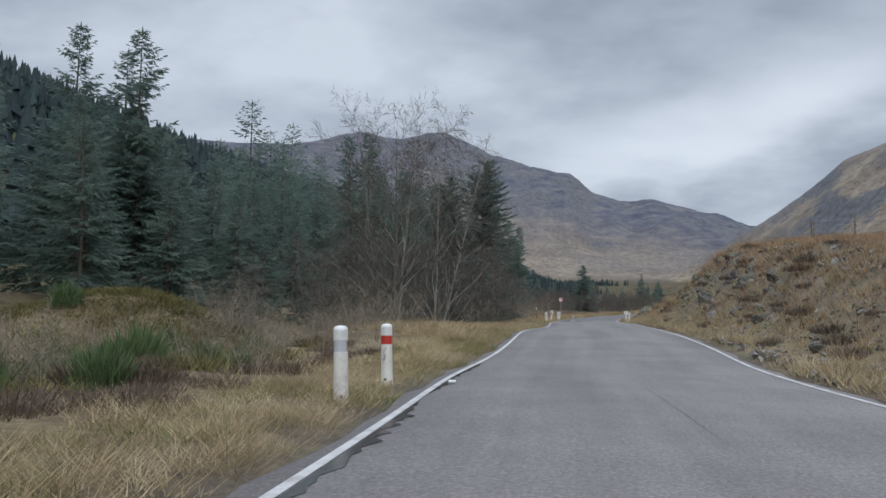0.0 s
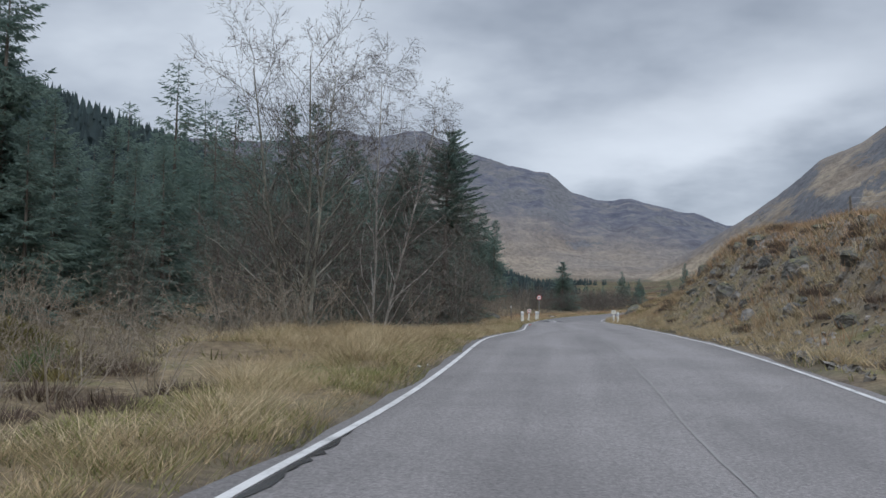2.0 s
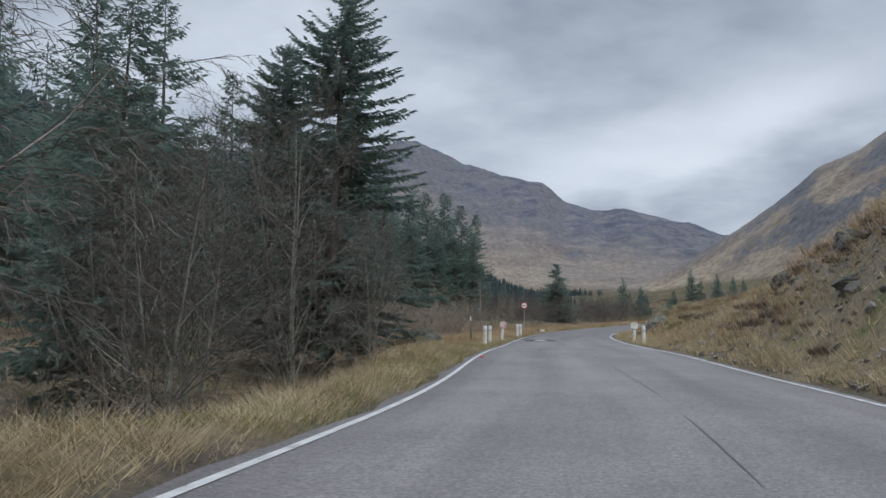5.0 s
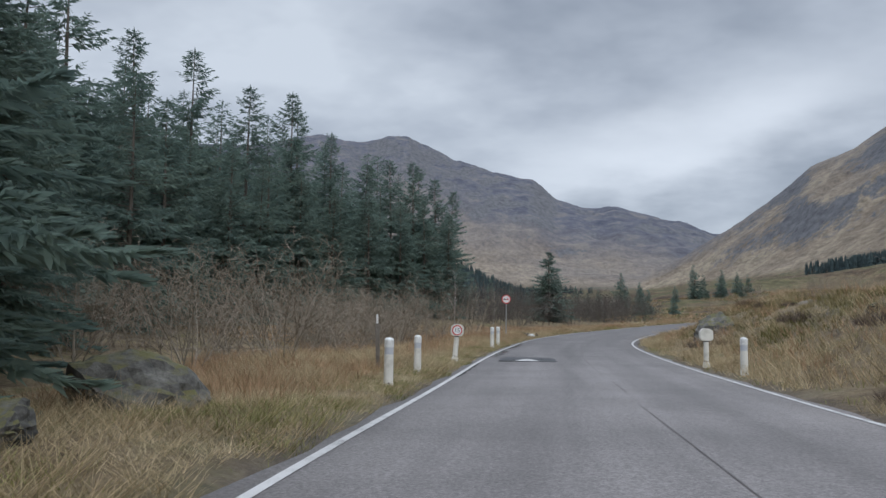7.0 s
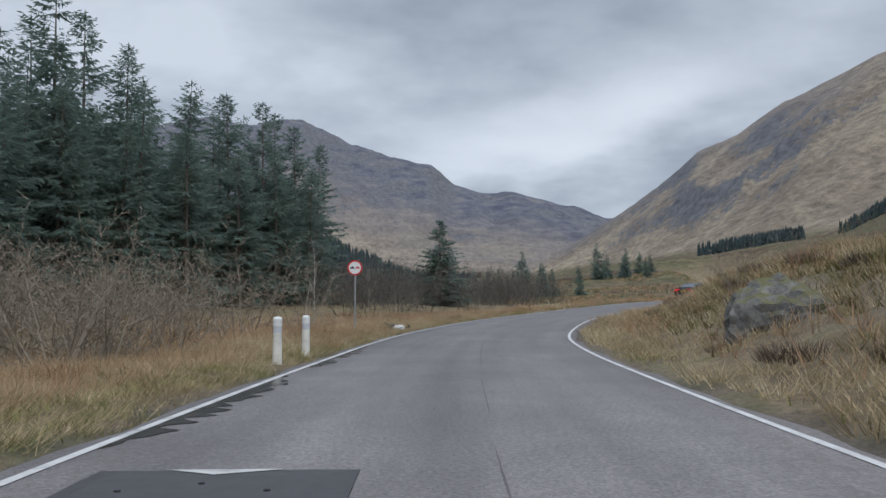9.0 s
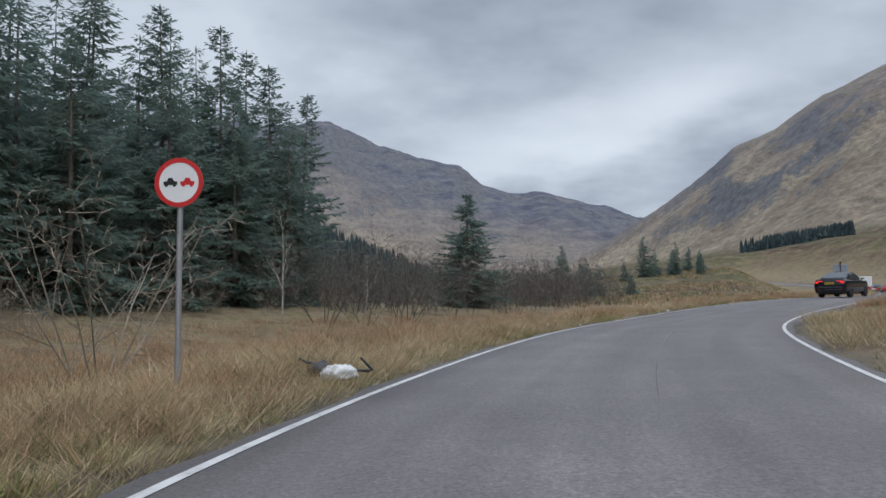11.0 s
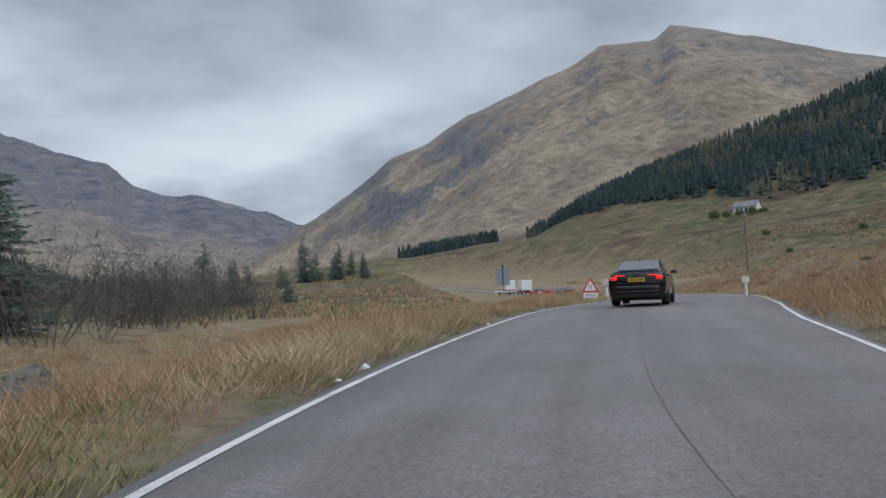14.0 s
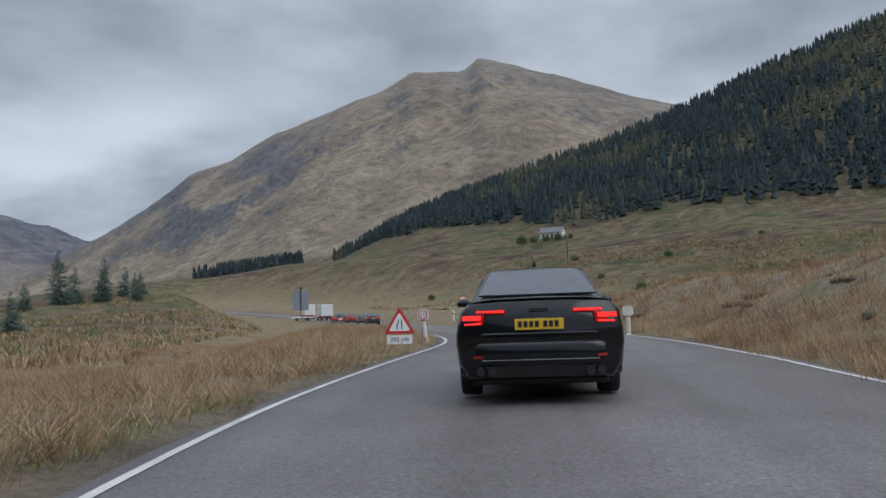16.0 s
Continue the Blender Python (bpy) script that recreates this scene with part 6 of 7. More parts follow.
def speed_cushion(x, y, turn):
    """Low rubber hump, tapered on all four sides, with a white arrow on its approach ramp."""
    i, _, h, _ = on_road([x], [y])
    ob = thing("speed_cushion", pose(x, y, float(h[0]) + 0.024, 0, 0, turn), "black rubber speed cushion with a white painted arrow", "speed hump")
    bm = bmesh.new()
    rings = []
    for w, l, z in ((0.93, 1.02, -0.02), (0.93, 1.02, 0.012), (0.70, 0.55, 0.070), (0.66, 0.50, 0.072)):
        rings.append([bm.verts.new((sx * w, sy * l, z)) for sx, sy in ((-1, -1), (1, -1), (1, 1), (-1, 1))])
    for a, b in zip(rings, rings[1:]):
        for k in range(4):
            bm.faces.new((a[k], a[(k + 1) % 4], b[(k + 1) % 4], b[k]))
    bm.faces.new(rings[-1])
    bm.faces.new(rings[0][::-1])
    part("pad", bm, RUBBER, ob, "bevelled black rubber pad")
    z = lambda yy: 0.016 + 0.058 * (yy + 1.02) / 0.47
    bm = bmesh.new()
    low = [bm.verts.new((sx, sy, z(sy))) for sx, sy in ((-0.42, -1.0), (0.38, -1.0), (0.0, -0.57))]
    top = [bm.verts.new((v.co.x, v.co.y, v.co.z + 0.004)) for v in low]
    bm.faces.new(top)
    for k in range(3):
        bm.faces.new((low[k], low[(k + 1) % 3], top[(k + 1) % 3], top[k]))
    part("arrow", bm, PAINT, ob, "white painted arrow")
    bm = bmesh.new()
    low = [bm.verts.new((sx, sy, z(-sy))) for sx, sy in ((-0.42, 1.0), (0.38, 1.0), (0.0, 0.57))]
    top = [bm.verts.new((v.co.x, v.co.y, v.co.z + 0.004)) for v in low]
    bm.faces.new(top)
    for k in range(3):
        bm.faces.new((low[k], low[(k + 1) % 3], top[(k + 1) % 3], top[k]))
    part("arrow", bm, PAINT, ob, "white painted arrow")
    for sx, sy, zz in ((-0.45, -0.75, 0.052), (0.45, -0.75, 0.052), (0.0, -0.85, 0.043), (-0.45, 0.1, 0.073), (0.45, 0.1, 0.073), (0.0, 0.3, 0.073)):
        part("bolt", lathe([(0.022, 0), (0.022, 0.006), (0.012, 0.009)], 8, at=(sx, sy, zz)), DARK, ob)
    return ob


speed_cushion(14.07, 85.62, -8)


# ---- marks on the road ----
def patch(name, y0, y1, off, width, seed, mat, label, lift=0.034, ragged=0.5):
    r = random.Random(seed)
    i0, i1 = int(np.argmin(np.abs(EDGE_L[:, 1] - y0))), int(np.argmin(np.abs(EDGE_L[:, 1] - y1)))
    v, f = [], []
    steps = max(8, (i1 - i0) * 6)
    wob = 0.0
    for n in range(steps + 1):
        u = i0 + (i1 - i0) * n / steps
        i = int(u)
        fr = u - i
        c = CENTRE[i] * (1 - fr) + CENTRE[min(i + 1, len(CENTRE) - 1)] * fr
        hh = ROAD_H[i] * (1 - fr) + ROAD_H[min(i + 1, len(CENTRE) - 1)] * fr
        ends = min(1, 6 * n / steps, 6 * (steps - n) / steps)
        wob = wob * 0.85 + r.uniform(-1, 1) * width * 0.12 * (ragged < 0.4)
        a = off + wob
        b = a + width * ends * (1 - ragged * r.random()) + 0.004
        for o in (a, b):
            crown = 0.027 * max(0.0, 1 - (abs(o) / 3.36) ** 2)
            v.append((c[0] + o * RIGHTWARD[i, 0], c[1] + o * RIGHTWARD[i, 1], hh - o * BANKED[i] + crown + 0.005))
        if n:
            f.append((2 * n - 2, 2 * n - 1, 2 * n + 1, 2 * n))
    return tagged(new(name, mesh_of(name, v, f, mat)), label, "road mark", kind="structure")


patch("wet_patch", 2, 11, -HALF + 0.07, 0.20, 1, WET, "dark damp streaks beside the edge line", ragged=0.9)
patch("wet_patch", 12, 19, -HALF + 0.07, 0.13, 2, WET, "dark damp streaks beside the edge line", ragged=0.9)
patch("wet_patch", 77, 84, -HALF + 0.06, 0.10, 3, WET, "dark damp streaks beside the edge line", ragged=0.9)
patch("wet_patch", 88, 95, -HALF + 0.07, 0.45, 4, WET, "shallow puddles beside the edge line", ragged=0.95)
patch("wet_patch", 96, 104, -HALF + 0.07, 0.4, 5, WET, "shallow puddles beside the edge line", ragged=0.95)
patch("worn_seam", 8, 38, 0.25, 0.04, 6, PALESEAM, "pale worn seam along the middle of the road", ragged=0.35)
for n_, (a_, b_) in enumerate(((43, 47), (49, 57), (58, 62), (64, 72), (74, 77), (79, 88), (90, 94), (96, 106), (112, 117), (119, 127), (128, 131), (133, 139), (141, 146), (148, 155))):
    patch("tar_seam", a_, b_, 0.32 + 0.04 * math.sin(n_ * 2.1), 0.013, 7 + n_, TAR, "faint dark seam along the middle of the road", ragged=0.37)

# ---- litter ----
PLASTIC = material("white_plastic_bag", [(0.42, 0.43, 0.43), (0.56, 0.57, 0.57), (0.64, 0.65, 0.66)], 5.0, 0.4, 0.4, fine=18.0)
BLACKBAG = material("black_plastic", [(0.012, 0.013, 0.015), (0.03, 0.03, 0.034)], 5.0, 0.35, 0.4, fine=18.0)


def crumple(seed, sx, sy, sz, amount=0.35, detail=4):
    bm = bmesh.new()
    bmesh.ops.create_icosphere(bm, subdivisions=detail, radius=1.0)
    o = Vector((seed * 5.1, seed * 2.3, seed))
    for v in bm.verts:
        n = v.co.normalized()
        k = 1 + amount * noise.fractal(n * 1.6 + o, 0.8, 2.0, 5) - 0.35 * amount * abs(noise.noise(n * 4.0 + o))
        v.co = Vector((n.x * sx, n.y * sy, max(n.z, -0.45) * sz)) * k
    return bm


def fly_tip(x, y, turn):
    ob = thing("dumped_bag", pose(x, y, ground_z(x, y) + 0.03, 0, 0, turn), "torn white plastic sack over black tubing in the grass", "litter")
    part("white_sheet", crumple(3, 0.31, 0.20, 0.16, 0.26), PLASTIC, ob, "crumpled white plastic", True).location = (0.05, -0.05, 0.08)
    part("black_sack", crumple(5, 0.22, 0.20, 0.20, 0.25), BLACKBAG, ob, "black plastic sack", True).location = (-0.22, 0.08, 0.09)
    for pts in (((-0.62, 0.12, 0.33), (-0.5, 0.10, 0.27), (-0.15, 0.08, 0.20), (0.1, 0.05, 0.16)), ((0.30, 0.10, 0.13), (0.55, 0.04, 0.12), (0.62, 0.03, 0.13), (0.42, 0.0, 0.34))):
        s = Soup()
        s.tube(pts, (0.020, 0.026, 0.026, 0.020), 8)
        part("tube", s.mesh("tube", [BLACKBAG]), BLACKBAG, ob, "black bent tube")
    return ob


fly_tip(18.13, 113.96, -8).scale = (0.86, 0.86, 0.86)
for k, (x, y, s) in enumerate(((33.05, 137.9, 0.075), (26.3, 129.35, 0.05), (26.1, 129.1, 0.035), (32.27, 137.0, 0.04), (39.1, 143.8, 0.05), (2.75, 26.6, 0.06), (2.6, 26.2, 0.04), (31.2, 136.1, 0.04))):
    b = crumple(20 + k, s, s * 0.8, s * 0.6, 0.6, 2)
    me = bpy.data.meshes.new("litter_scrap")
    b.to_mesh(me)
    b.free()
    me.materials.append(PLASTIC)
    ob = new("litter_scrap", me)
    _, off_, h_, _ = on_road([x], [y])
    ob.location = (x, y, max(ground_z(x, y), float(h_[0]) + 0.005 if abs(off_[0]) < 3.4 else -99) + s * 0.25)
    tagged(ob, "crumpled white scrap of paper on the verge", "litter", "scraps of litter")
b = crumple(41, 0.07, 0.04, 0.03, 0.5, 2)
me = bpy.data.meshes.new("red_wrapper")
b.to_mesh(me)
b.free()
me.materials.append(REDBAND)
ob = new("red_wrapper", me)
ob.location = (8.74, 59.5, float(on_road([8.74], [59.5])[2][0]) + 0.03)
tagged(ob, "crumpled red wrapper lying beside the edge line", "litter", "scraps of litter")
can = thing("drinks_can", pose(1.42, 13.3, float(on_road([1.42], [13.3])[2][0]) + 0.042, 0, 90, 12), "crushed white drinks can lying on the road", "can")
part("barrel", lathe([(0.026, -0.062), (0.032, -0.055), (0.030, 0.0), (0.032, 0.055), (0.026, 0.062)], 14), CAPW, can, smooth=True)
part("lid", lathe([(0.025, 0.062), (0.027, 0.064), (0.027, 0.066), (0.02, 0.067)], 14), STEEL, can)

# ---- fences and poles ----
WOOD = material("grey_weathered_wood", [(0.09, 0.078, 0.065), (0.17, 0.15, 0.13), (0.24, 0.22, 0.19)], 3.0, 0.9, 0.5, fine=20.0)


def fence(points, label, h=1.05):
    p0 = points[0]
    ob = thing("fence", pose(p0[0], p0[1], ground_z(*p0)), label, "fence")
    tops = []
    for k, (x, y) in enumerate(points):
        z = ground_z(x, y) - ground_z(*p0)
        post = part("post", lathe([(0.055, -0.15), (0.05, h), (0.03, h + 0.02)], 7), WOOD, ob)
        post.location = (x - p0[0], y - p0[1], z)
        post.rotation_euler = (radians(rng.uniform(-4, 4)), radians(rng.uniform(-4, 4)), 0)
        tops.append((x - p0[0], y - p0[1], z))
    for f in (0.5, 0.75, 0.95):
        s = Soup()
        s.tube([(x, y, z + h * f) for x, y, z in tops], [0.006] * len(tops), 3)
        part("wire", s.mesh("wire", [STEEL]), STEEL, ob)
    return ob


fence([(24.6, 36), (25.2, 40), (25.6, 44), (25.6, 48.1), (24.9, 52.2), (26.3, 55), (28, 57.7), (29, 61), (30, 65)], "old post and wire fence along the top of the bank", 1.5)
fence([(86 + 7.5 * k, 150 + 4.5 * k) for k in range(10)], "post and wire fence crossing the rough pasture")
stake = thing("stake", facing(9.45, 78.7, 0, (3, -2)), "weathered wooden stake with a small white tag", "post")
part("shaft", box(-0.05, -0.05, -0.1, 0.05, 0.05, 1.15, 0.008), WOOD, stake)
part("tag", box(-0.02, -0.056, 1.16, 0.03, -0.05, 1.38, 0.002), SIGNWHITE, stake, "white tag")
pole = thing("utility_pole", facing(121, 200, 20, (0, -2.5)), "tall brown wooden utility pole in the pasture", "utility pole")
part("mast", lathe([(0.16, -0.3), (0.14, 4), (0.11, 9.3), (0.06, 9.4)], 10), WOOD, pole)
part("crossarm", box(-0.6, -0.06, 8.9, 0.6, 0.06, 9.02, 0.01), WOOD, pole)
for sx in (-0.5, 0.5):
    part("insulator", lathe([(0.04, 9.02), (0.05, 9.08), (0.03, 9.16)], 8, at=(sx, 0, 0)), SIGNWHITE, pole)

# ---- cottage ----
WALLW = material("white_harling", [(0.58, 0.57, 0.54), (0.72, 0.71, 0.68)], 1.5, 0.9, 0.3, fine=12.0)
SLATE = material("grey_slate_roof", [(0.10, 0.105, 0.112), (0.17, 0.175, 0.182)], 1.2, 0.6, 0.5, fine=9.0)
PANE = material("dark_window_glass", [(0.02, 0.025, 0.03), (0.035, 0.04, 0.045)], 3.0, 0.08)


def cottage(x, y, turn):
    ob = thing("cottage", facing(x, y, turn, sink=0.3), "small white cottage with a grey slate roof below the plantation", "house")
    wl = prism([(-5.6, 0), (5.6, 0), (5.6, 2.7), (-5.6, 2.7)], -3, 3)
    for sx in (-5.6, 5.6):
        d = 0.3 if sx < 0 else -0.3
        g = [wl.verts.new((sx + e, yy, zz)) for e in (0, d) for yy, zz in ((-3, 2.7), (3, 2.7), (0, 5.0))]
        wl.faces.new(g[:3])
        wl.faces.new(g[3:])
    part("wall", wl, WALLW, ob)
    for s in (-1, 1):
        r = bmesh.new()
        pts = [(-5.9, s * 3.35, 2.5), (5.9, s * 3.35, 2.5), (5.9, 0, 5.12), (-5.9, 0, 5.12)]
        lo, hi = [r.verts.new(p) for p in pts], [r.verts.new((p[0], p[1], p[2] + 0.16)) for p in pts]
        r.faces.new(lo), r.faces.new(hi)
        for k in range(4):
            r.faces.new((lo[k], lo[(k + 1) % 4], hi[(k + 1) % 4], hi[k]))
        part("roof", r, SLATE, ob, "grey slate slope")
    part("chimney", box(4.5, -0.3, 4.7, 5.0, 0.3, 5.6, 0.03), SLATE, ob)
    for sx in (-3.6, 3.6, -1.6):
        w = part("window", box(sx - 0.5, -3.06, 1.0, sx + 0.5, -2.98, 2.2, 0.01), SIGNWHITE, ob)
        part("pane", box(sx - 0.42, -3.075, 1.08, sx + 0.42, -3.062, 2.12), PANE, w)
    part("door", box(0.2, -3.06, 0.0, 1.15, -2.98, 2.05, 0.01), DARK, ob, "dark door")
    return ob


cottage(266.6, 312.0, -72).scale = (0.74, 0.8, 0.82)
for x, y, s in ((258.5, 309.0, 1.5), (261.0, 305.5, 1.7), (256.0, 312.5, 1.6), (254.5, 316.5, 2.2), (263.5, 302.5, 1.2), (262.5, 307.2, 1.2), (264.2, 304.8, 1.0), (261.2, 310.2, 1.1)):
    rooted("garden_bush", x, y, s, x * 40, (("foliage", BROOMS[0]),), "dark green bush beside the white cottage", "shrub", "bushes by the cottage")

for _ in range(46):
    b_, d_ = radians(rng.uniform(22, 74)), rng.uniform(75, 235)
    x, y = HUB[0] + d_ * math.sin(b_), HUB[1] + d_ * math.cos(b_)
    if abs(float(on_road([x], [y])[1][0])) > 14:
        rooted("pasture_bush", x, y, rng.uniform(0.5, 1.3), rng.uniform(0, 360), (("foliage", rng.choice(BROOMS + HEATHERS)),), "low scrubby bush in the rough pasture", "shrub", "bushes of the pasture")

# ---- vehicles ----
BLACKPAINT = material("glossy_black_car_paint", [(0.006, 0.007, 0.009), (0.011, 0.012, 0.015)], 2.0, 0.12, spec=0.35, coat=0.25)
TRIM = material("dark_grey_plastic_trim", [(0.014, 0.014, 0.015), (0.026, 0.026, 0.027)], 4.0, 0.5)
CARGLASS = material("tinted_car_glass", [(0.04, 0.048, 0.058), (0.055, 0.064, 0.076)], 2.0, 0.06, spec=0.45)
TYRE = material("tyre_rubber", [(0.012, 0.012, 0.013), (0.022, 0.022, 0.022)], 8.0, 0.75)
ALLOY = material("dark_alloy", [(0.05, 0.05, 0.053), (0.09, 0.09, 0.095)], 5.0, 0.35, metal=0.8)
PLATE = material("yellow_number_plate", [(0.72, 0.47, 0.03), (0.80, 0.53, 0.05)], 5.0, 0.4)
LAMP = glow("lit_red_tail_lamp", (1.0, 0.03, 0.025), 1.5)
LENS = material("dark_red_lens", [(0.16, 0.008, 0.01), (0.22, 0.012, 0.014)], 5.0, 0.15)
LENSLIT = glow("glowing_red_lens", (1.0, 0.02, 0.02), 0.16, (0.2, 0.01, 0.012))
REFLECT = material("dull_red_reflector", [(0.30, 0.02, 0.02), (0.38, 0.03, 0.03)], 5.0, 0.25)


def loft(sections, mirror=True):
    """Closed skin through half sections of (x, z) at stations y."""
    bm = bmesh.new()
    rows = []
    for y, half in sections:
        pts = half + [(-x, z) for x, z in reversed(half) if x > 1e-6]
        rows.append([bm.verts.new((x, y, z)) for x, z in pts])
    n = len(rows[0])
    for a, b in zip(rows, rows[1:]):
        for k in range(n):
            bm.faces.new((a[k], a[(k + 1) % n], b[(k + 1) % n], b[k]))
    bm.faces.new(rows[0])
    bm.faces.new(rows[-1][::-1])
    return bm


def panel(pts, out, thick=0.006):
    """A thin plate over four or more corners, pushed outwards by out."""
    bm = bmesh.new()
    o = Vector(out).normalized()
    a = [bm.verts.new(Vector(p) + o * 0.004) for p in pts]
    b = [bm.verts.new(Vector(p) + o * (0.004 + thick)) for p in pts]
    bm.faces.new(a), bm.faces.new(b)
    n = len(pts)
    for k in range(n):
        bm.faces.new((a[k], a[(k + 1) % n], b[(k + 1) % n], b[k]))
    return bm


def saloon(m, paint, label, group="", lit=True, tall=1.0, bars=True):
    ob = thing("car", m, label, "car", group)
    half = lambda zb, a, b, c, d, e, zd, crown: [(0.0, zb), (a, zb), (b, zb + 0.14), (c, 0.60), (c - 0.004, 0.72), (d, 0.92), (e, zd), (e * 0.55, zd + crown), (0.0, zd + crown * 1.3)]
    S = [(0.00, half(0.30, 0.74, 0.82, 0.845, 0.80, 0.71, 1.005, 0.010)), (0.035, half(0.27, 0.76, 0.85, 0.88, 0.83, 0.73, 1.02, 0.014)), (0.12, half(0.25, 0.77, 0.88, 0.905, 0.86, 0.75, 1.025, 0.018)),
         (0.35, half(0.22, 0.70, 0.885, 0.918, 0.875, 0.76, 1.03, 0.016)), (0.70, half(0.20, 0.72, 0.90, 0.921, 0.895, 0.80, 1.02, 0.014)), (1.5, half(0.19, 0.74, 0.905, 0.921, 0.905, 0.82, 0.99, 0.014)),
         (2.6, half(0.18, 0.74, 0.90, 0.915, 0.90, 0.81, 0.97, 0.014)), (3.5, half(0.18, 0.73, 0.895, 0.915, 0.895, 0.79, 0.965, 0.03)), (4.1, half(0.19, 0.72, 0.88, 0.905, 0.87, 0.72, 0.90, 0.03)),
         (4.5, half(0.22, 0.66, 0.82, 0.85, 0.79, 0.62, 0.80, 0.02)), (4.70, half(0.28, 0.52, 0.66, 0.70, 0.64, 0.50, 0.70, 0.01))]
    part("body", loft(S), paint, ob, smooth=True)
    H = 1.425
    belt, top = 0.81, 0.60
    G = [(0.52, 1.02, belt * 0.93, 1.025, belt * 0.92), (0.64, 1.0, belt * 0.96, 1.06, belt * 0.90), (1.36, 0.97, belt, H - 0.055, top), (1.75, 0.96, belt, H - 0.012, top + 0.015), (2.25, 0.96, belt, H, top + 0.02),
         (2.72, 0.96, belt, H - 0.035, top), (3.45, 0.95, belt * 0.97, 1.0, belt * 0.84), (3.60, 0.95, belt * 0.94, 0.965, belt * 0.82)]
    part("cabin", loft([(y, [(0.0, z0), (w0, z0), (w1 + (w0 - w1) * 0.25, z0 + (z1 - z0) * 0.72), (w1, z1 - 0.012 * (z1 > 1.1)), (w1 * 0.8, z1 + 0.012), (0.0, z1 + 0.022)]) for y, z0, w0, z1, w1 in G]), paint, ob, smooth=True)
    # glass, set just proud of the shell
    part("rear_window", panel([(-0.67, 0.66, 1.085), (0.67, 0.66, 1.085), (0.53, 1.31, 1.362), (0.25, 1.325, 1.378), (-0.25, 1.325, 1.378), (-0.53, 1.31, 1.362)], (0, -0.43, 0.9), 0.02), CARGLASS, ob, "dark tinted glass")
    part("windscreen", panel([(-0.60, 3.42, 1.03), (0.60, 3.42, 1.03), (0.50, 2.80, 1.37), (-0.50, 2.80, 1.37)], (0, 0.5, 0.86), 0.02), CARGLASS, ob, "dark tinted glass")
    for s in (-1, 1):
        part("side_window", panel([(s * 0.765, 1.3, 1.05), (s * 0.768, 2.15, 1.05), (s * 0.645, 2.15, 1.325), (s * 0.642, 1.55, 1.31)], (s, 0, 0.4), 0.018), CARGLASS, ob, "dark tinted glass")
        part("side_window", panel([(s * 0.768, 2.22, 1.05), (s * 0.755, 3.2, 1.03), (s * 0.64, 2.72, 1.30), (s * 0.645, 2.22, 1.325)], (s, 0, 0.4), 0.018), CARGLASS, ob, "dark tinted glass")
        # tail lamp: a tall outer block and a thin bar running inwards
        t = part("tail_lamp", panel([(s * 0.36, 0.012, 0.904), (s * 0.58, 0.004, 0.904), (s * 0.60, 0.004, 0.797), (s * 0.80, 0.03, 0.787), (s * 0.83, 0.05, 0.862), (s * 0.79, 0.05, 0.947), (s * 0.36, 0.012, 0.947)], (0, -1, 0), 0.016), LENSLIT if lit else LENS, ob, "dark red lens")
        part("light_bar", panel([(s * 0.37, -0.012, 0.917), (s * 0.79, 0.024, 0.922), (s * 0.78, 0.024, 0.942), (s * 0.37, -0.012, 0.940)], (0, -1, 0), 0.01), LAMP if lit else LENS, t, "lit red light bar")
        part("light_bar", panel([(s * 0.62, -0.012, 0.804), (s * 0.80, 0.004, 0.797), (s * 0.80, 0.004, 0.814), (s * 0.62, -0.012, 0.822)], (0, -1, 0), 0.01), LAMP if lit else LENS, t, "lit red light bar")
        part("light_bar", panel([(s * 0.62, -0.012, 0.847), (s * 0.82, 0.010, 0.844), (s * 0.82, 0.010, 0.892), (s * 0.62, -0.012, 0.894)], (0, -1, 0), 0.01), LAMP if lit else LENS, t, "lit red light block")
        part("reflector", panel([(s * 0.60, -0.036, 0.46), (s * 0.79, 0.056, 0.463), (s * 0.79, 0.056, 0.49), (s * 0.60, -0.036, 0.484)], (s * 0.35, -1, 0), 0.012), REFLECT, ob, "dull red bumper reflector")
        part("exhaust_tip", lathe([(0.042, -0.03), (0.046, -0.03), (0.046, 0.10), (0.03, 0.10)], 14, axis="y", at=(s * 0.52, -0.045, 0.325)), TRIM, ob, "round exhaust tip")
        part("exhaust_tip", lathe([(0.042, -0.03), (0.046, -0.03), (0.046, 0.10), (0.03, 0.10)], 14, axis="y", at=(s * 0.64, -0.025, 0.328)), TRIM, ob, "round exhaust tip")
        mir = part("door_mirror", crumple(2, 0.115, 0.06, 0.075, 0.02, 3), paint, ob, "", True)
        mir.location = (s * 1.0, 2.98, 1.02)
        part("mirror_arm", box(s * 0.93 - 0.07, 2.96, 0.97, s * 0.93 + 0.05, 3.0, 1.0, 0.008), TRIM, ob)
        for y in (1.03, 3.85):
            w = part("wheel", lathe([(0.225, -0.11), (0.31, -0.118), (0.332, -0.095), (0.332, 0.095), (0.31, 0.118), (0.225, 0.11)], 28, axis="x", at=(s * 0.80, y, 0.332)), TYRE, ob, "black tyre", True)
            rim = lathe([(0.05, s * 0.09), (0.06, s * 0.105), (0.215, s * 0.108), (0.228, s * 0.118), (0.23, s * 0.06)], 24, axis="x", at=(s * 0.80, y, 0.332))
            part("rim", rim, ALLOY, w, "dark alloy rim")
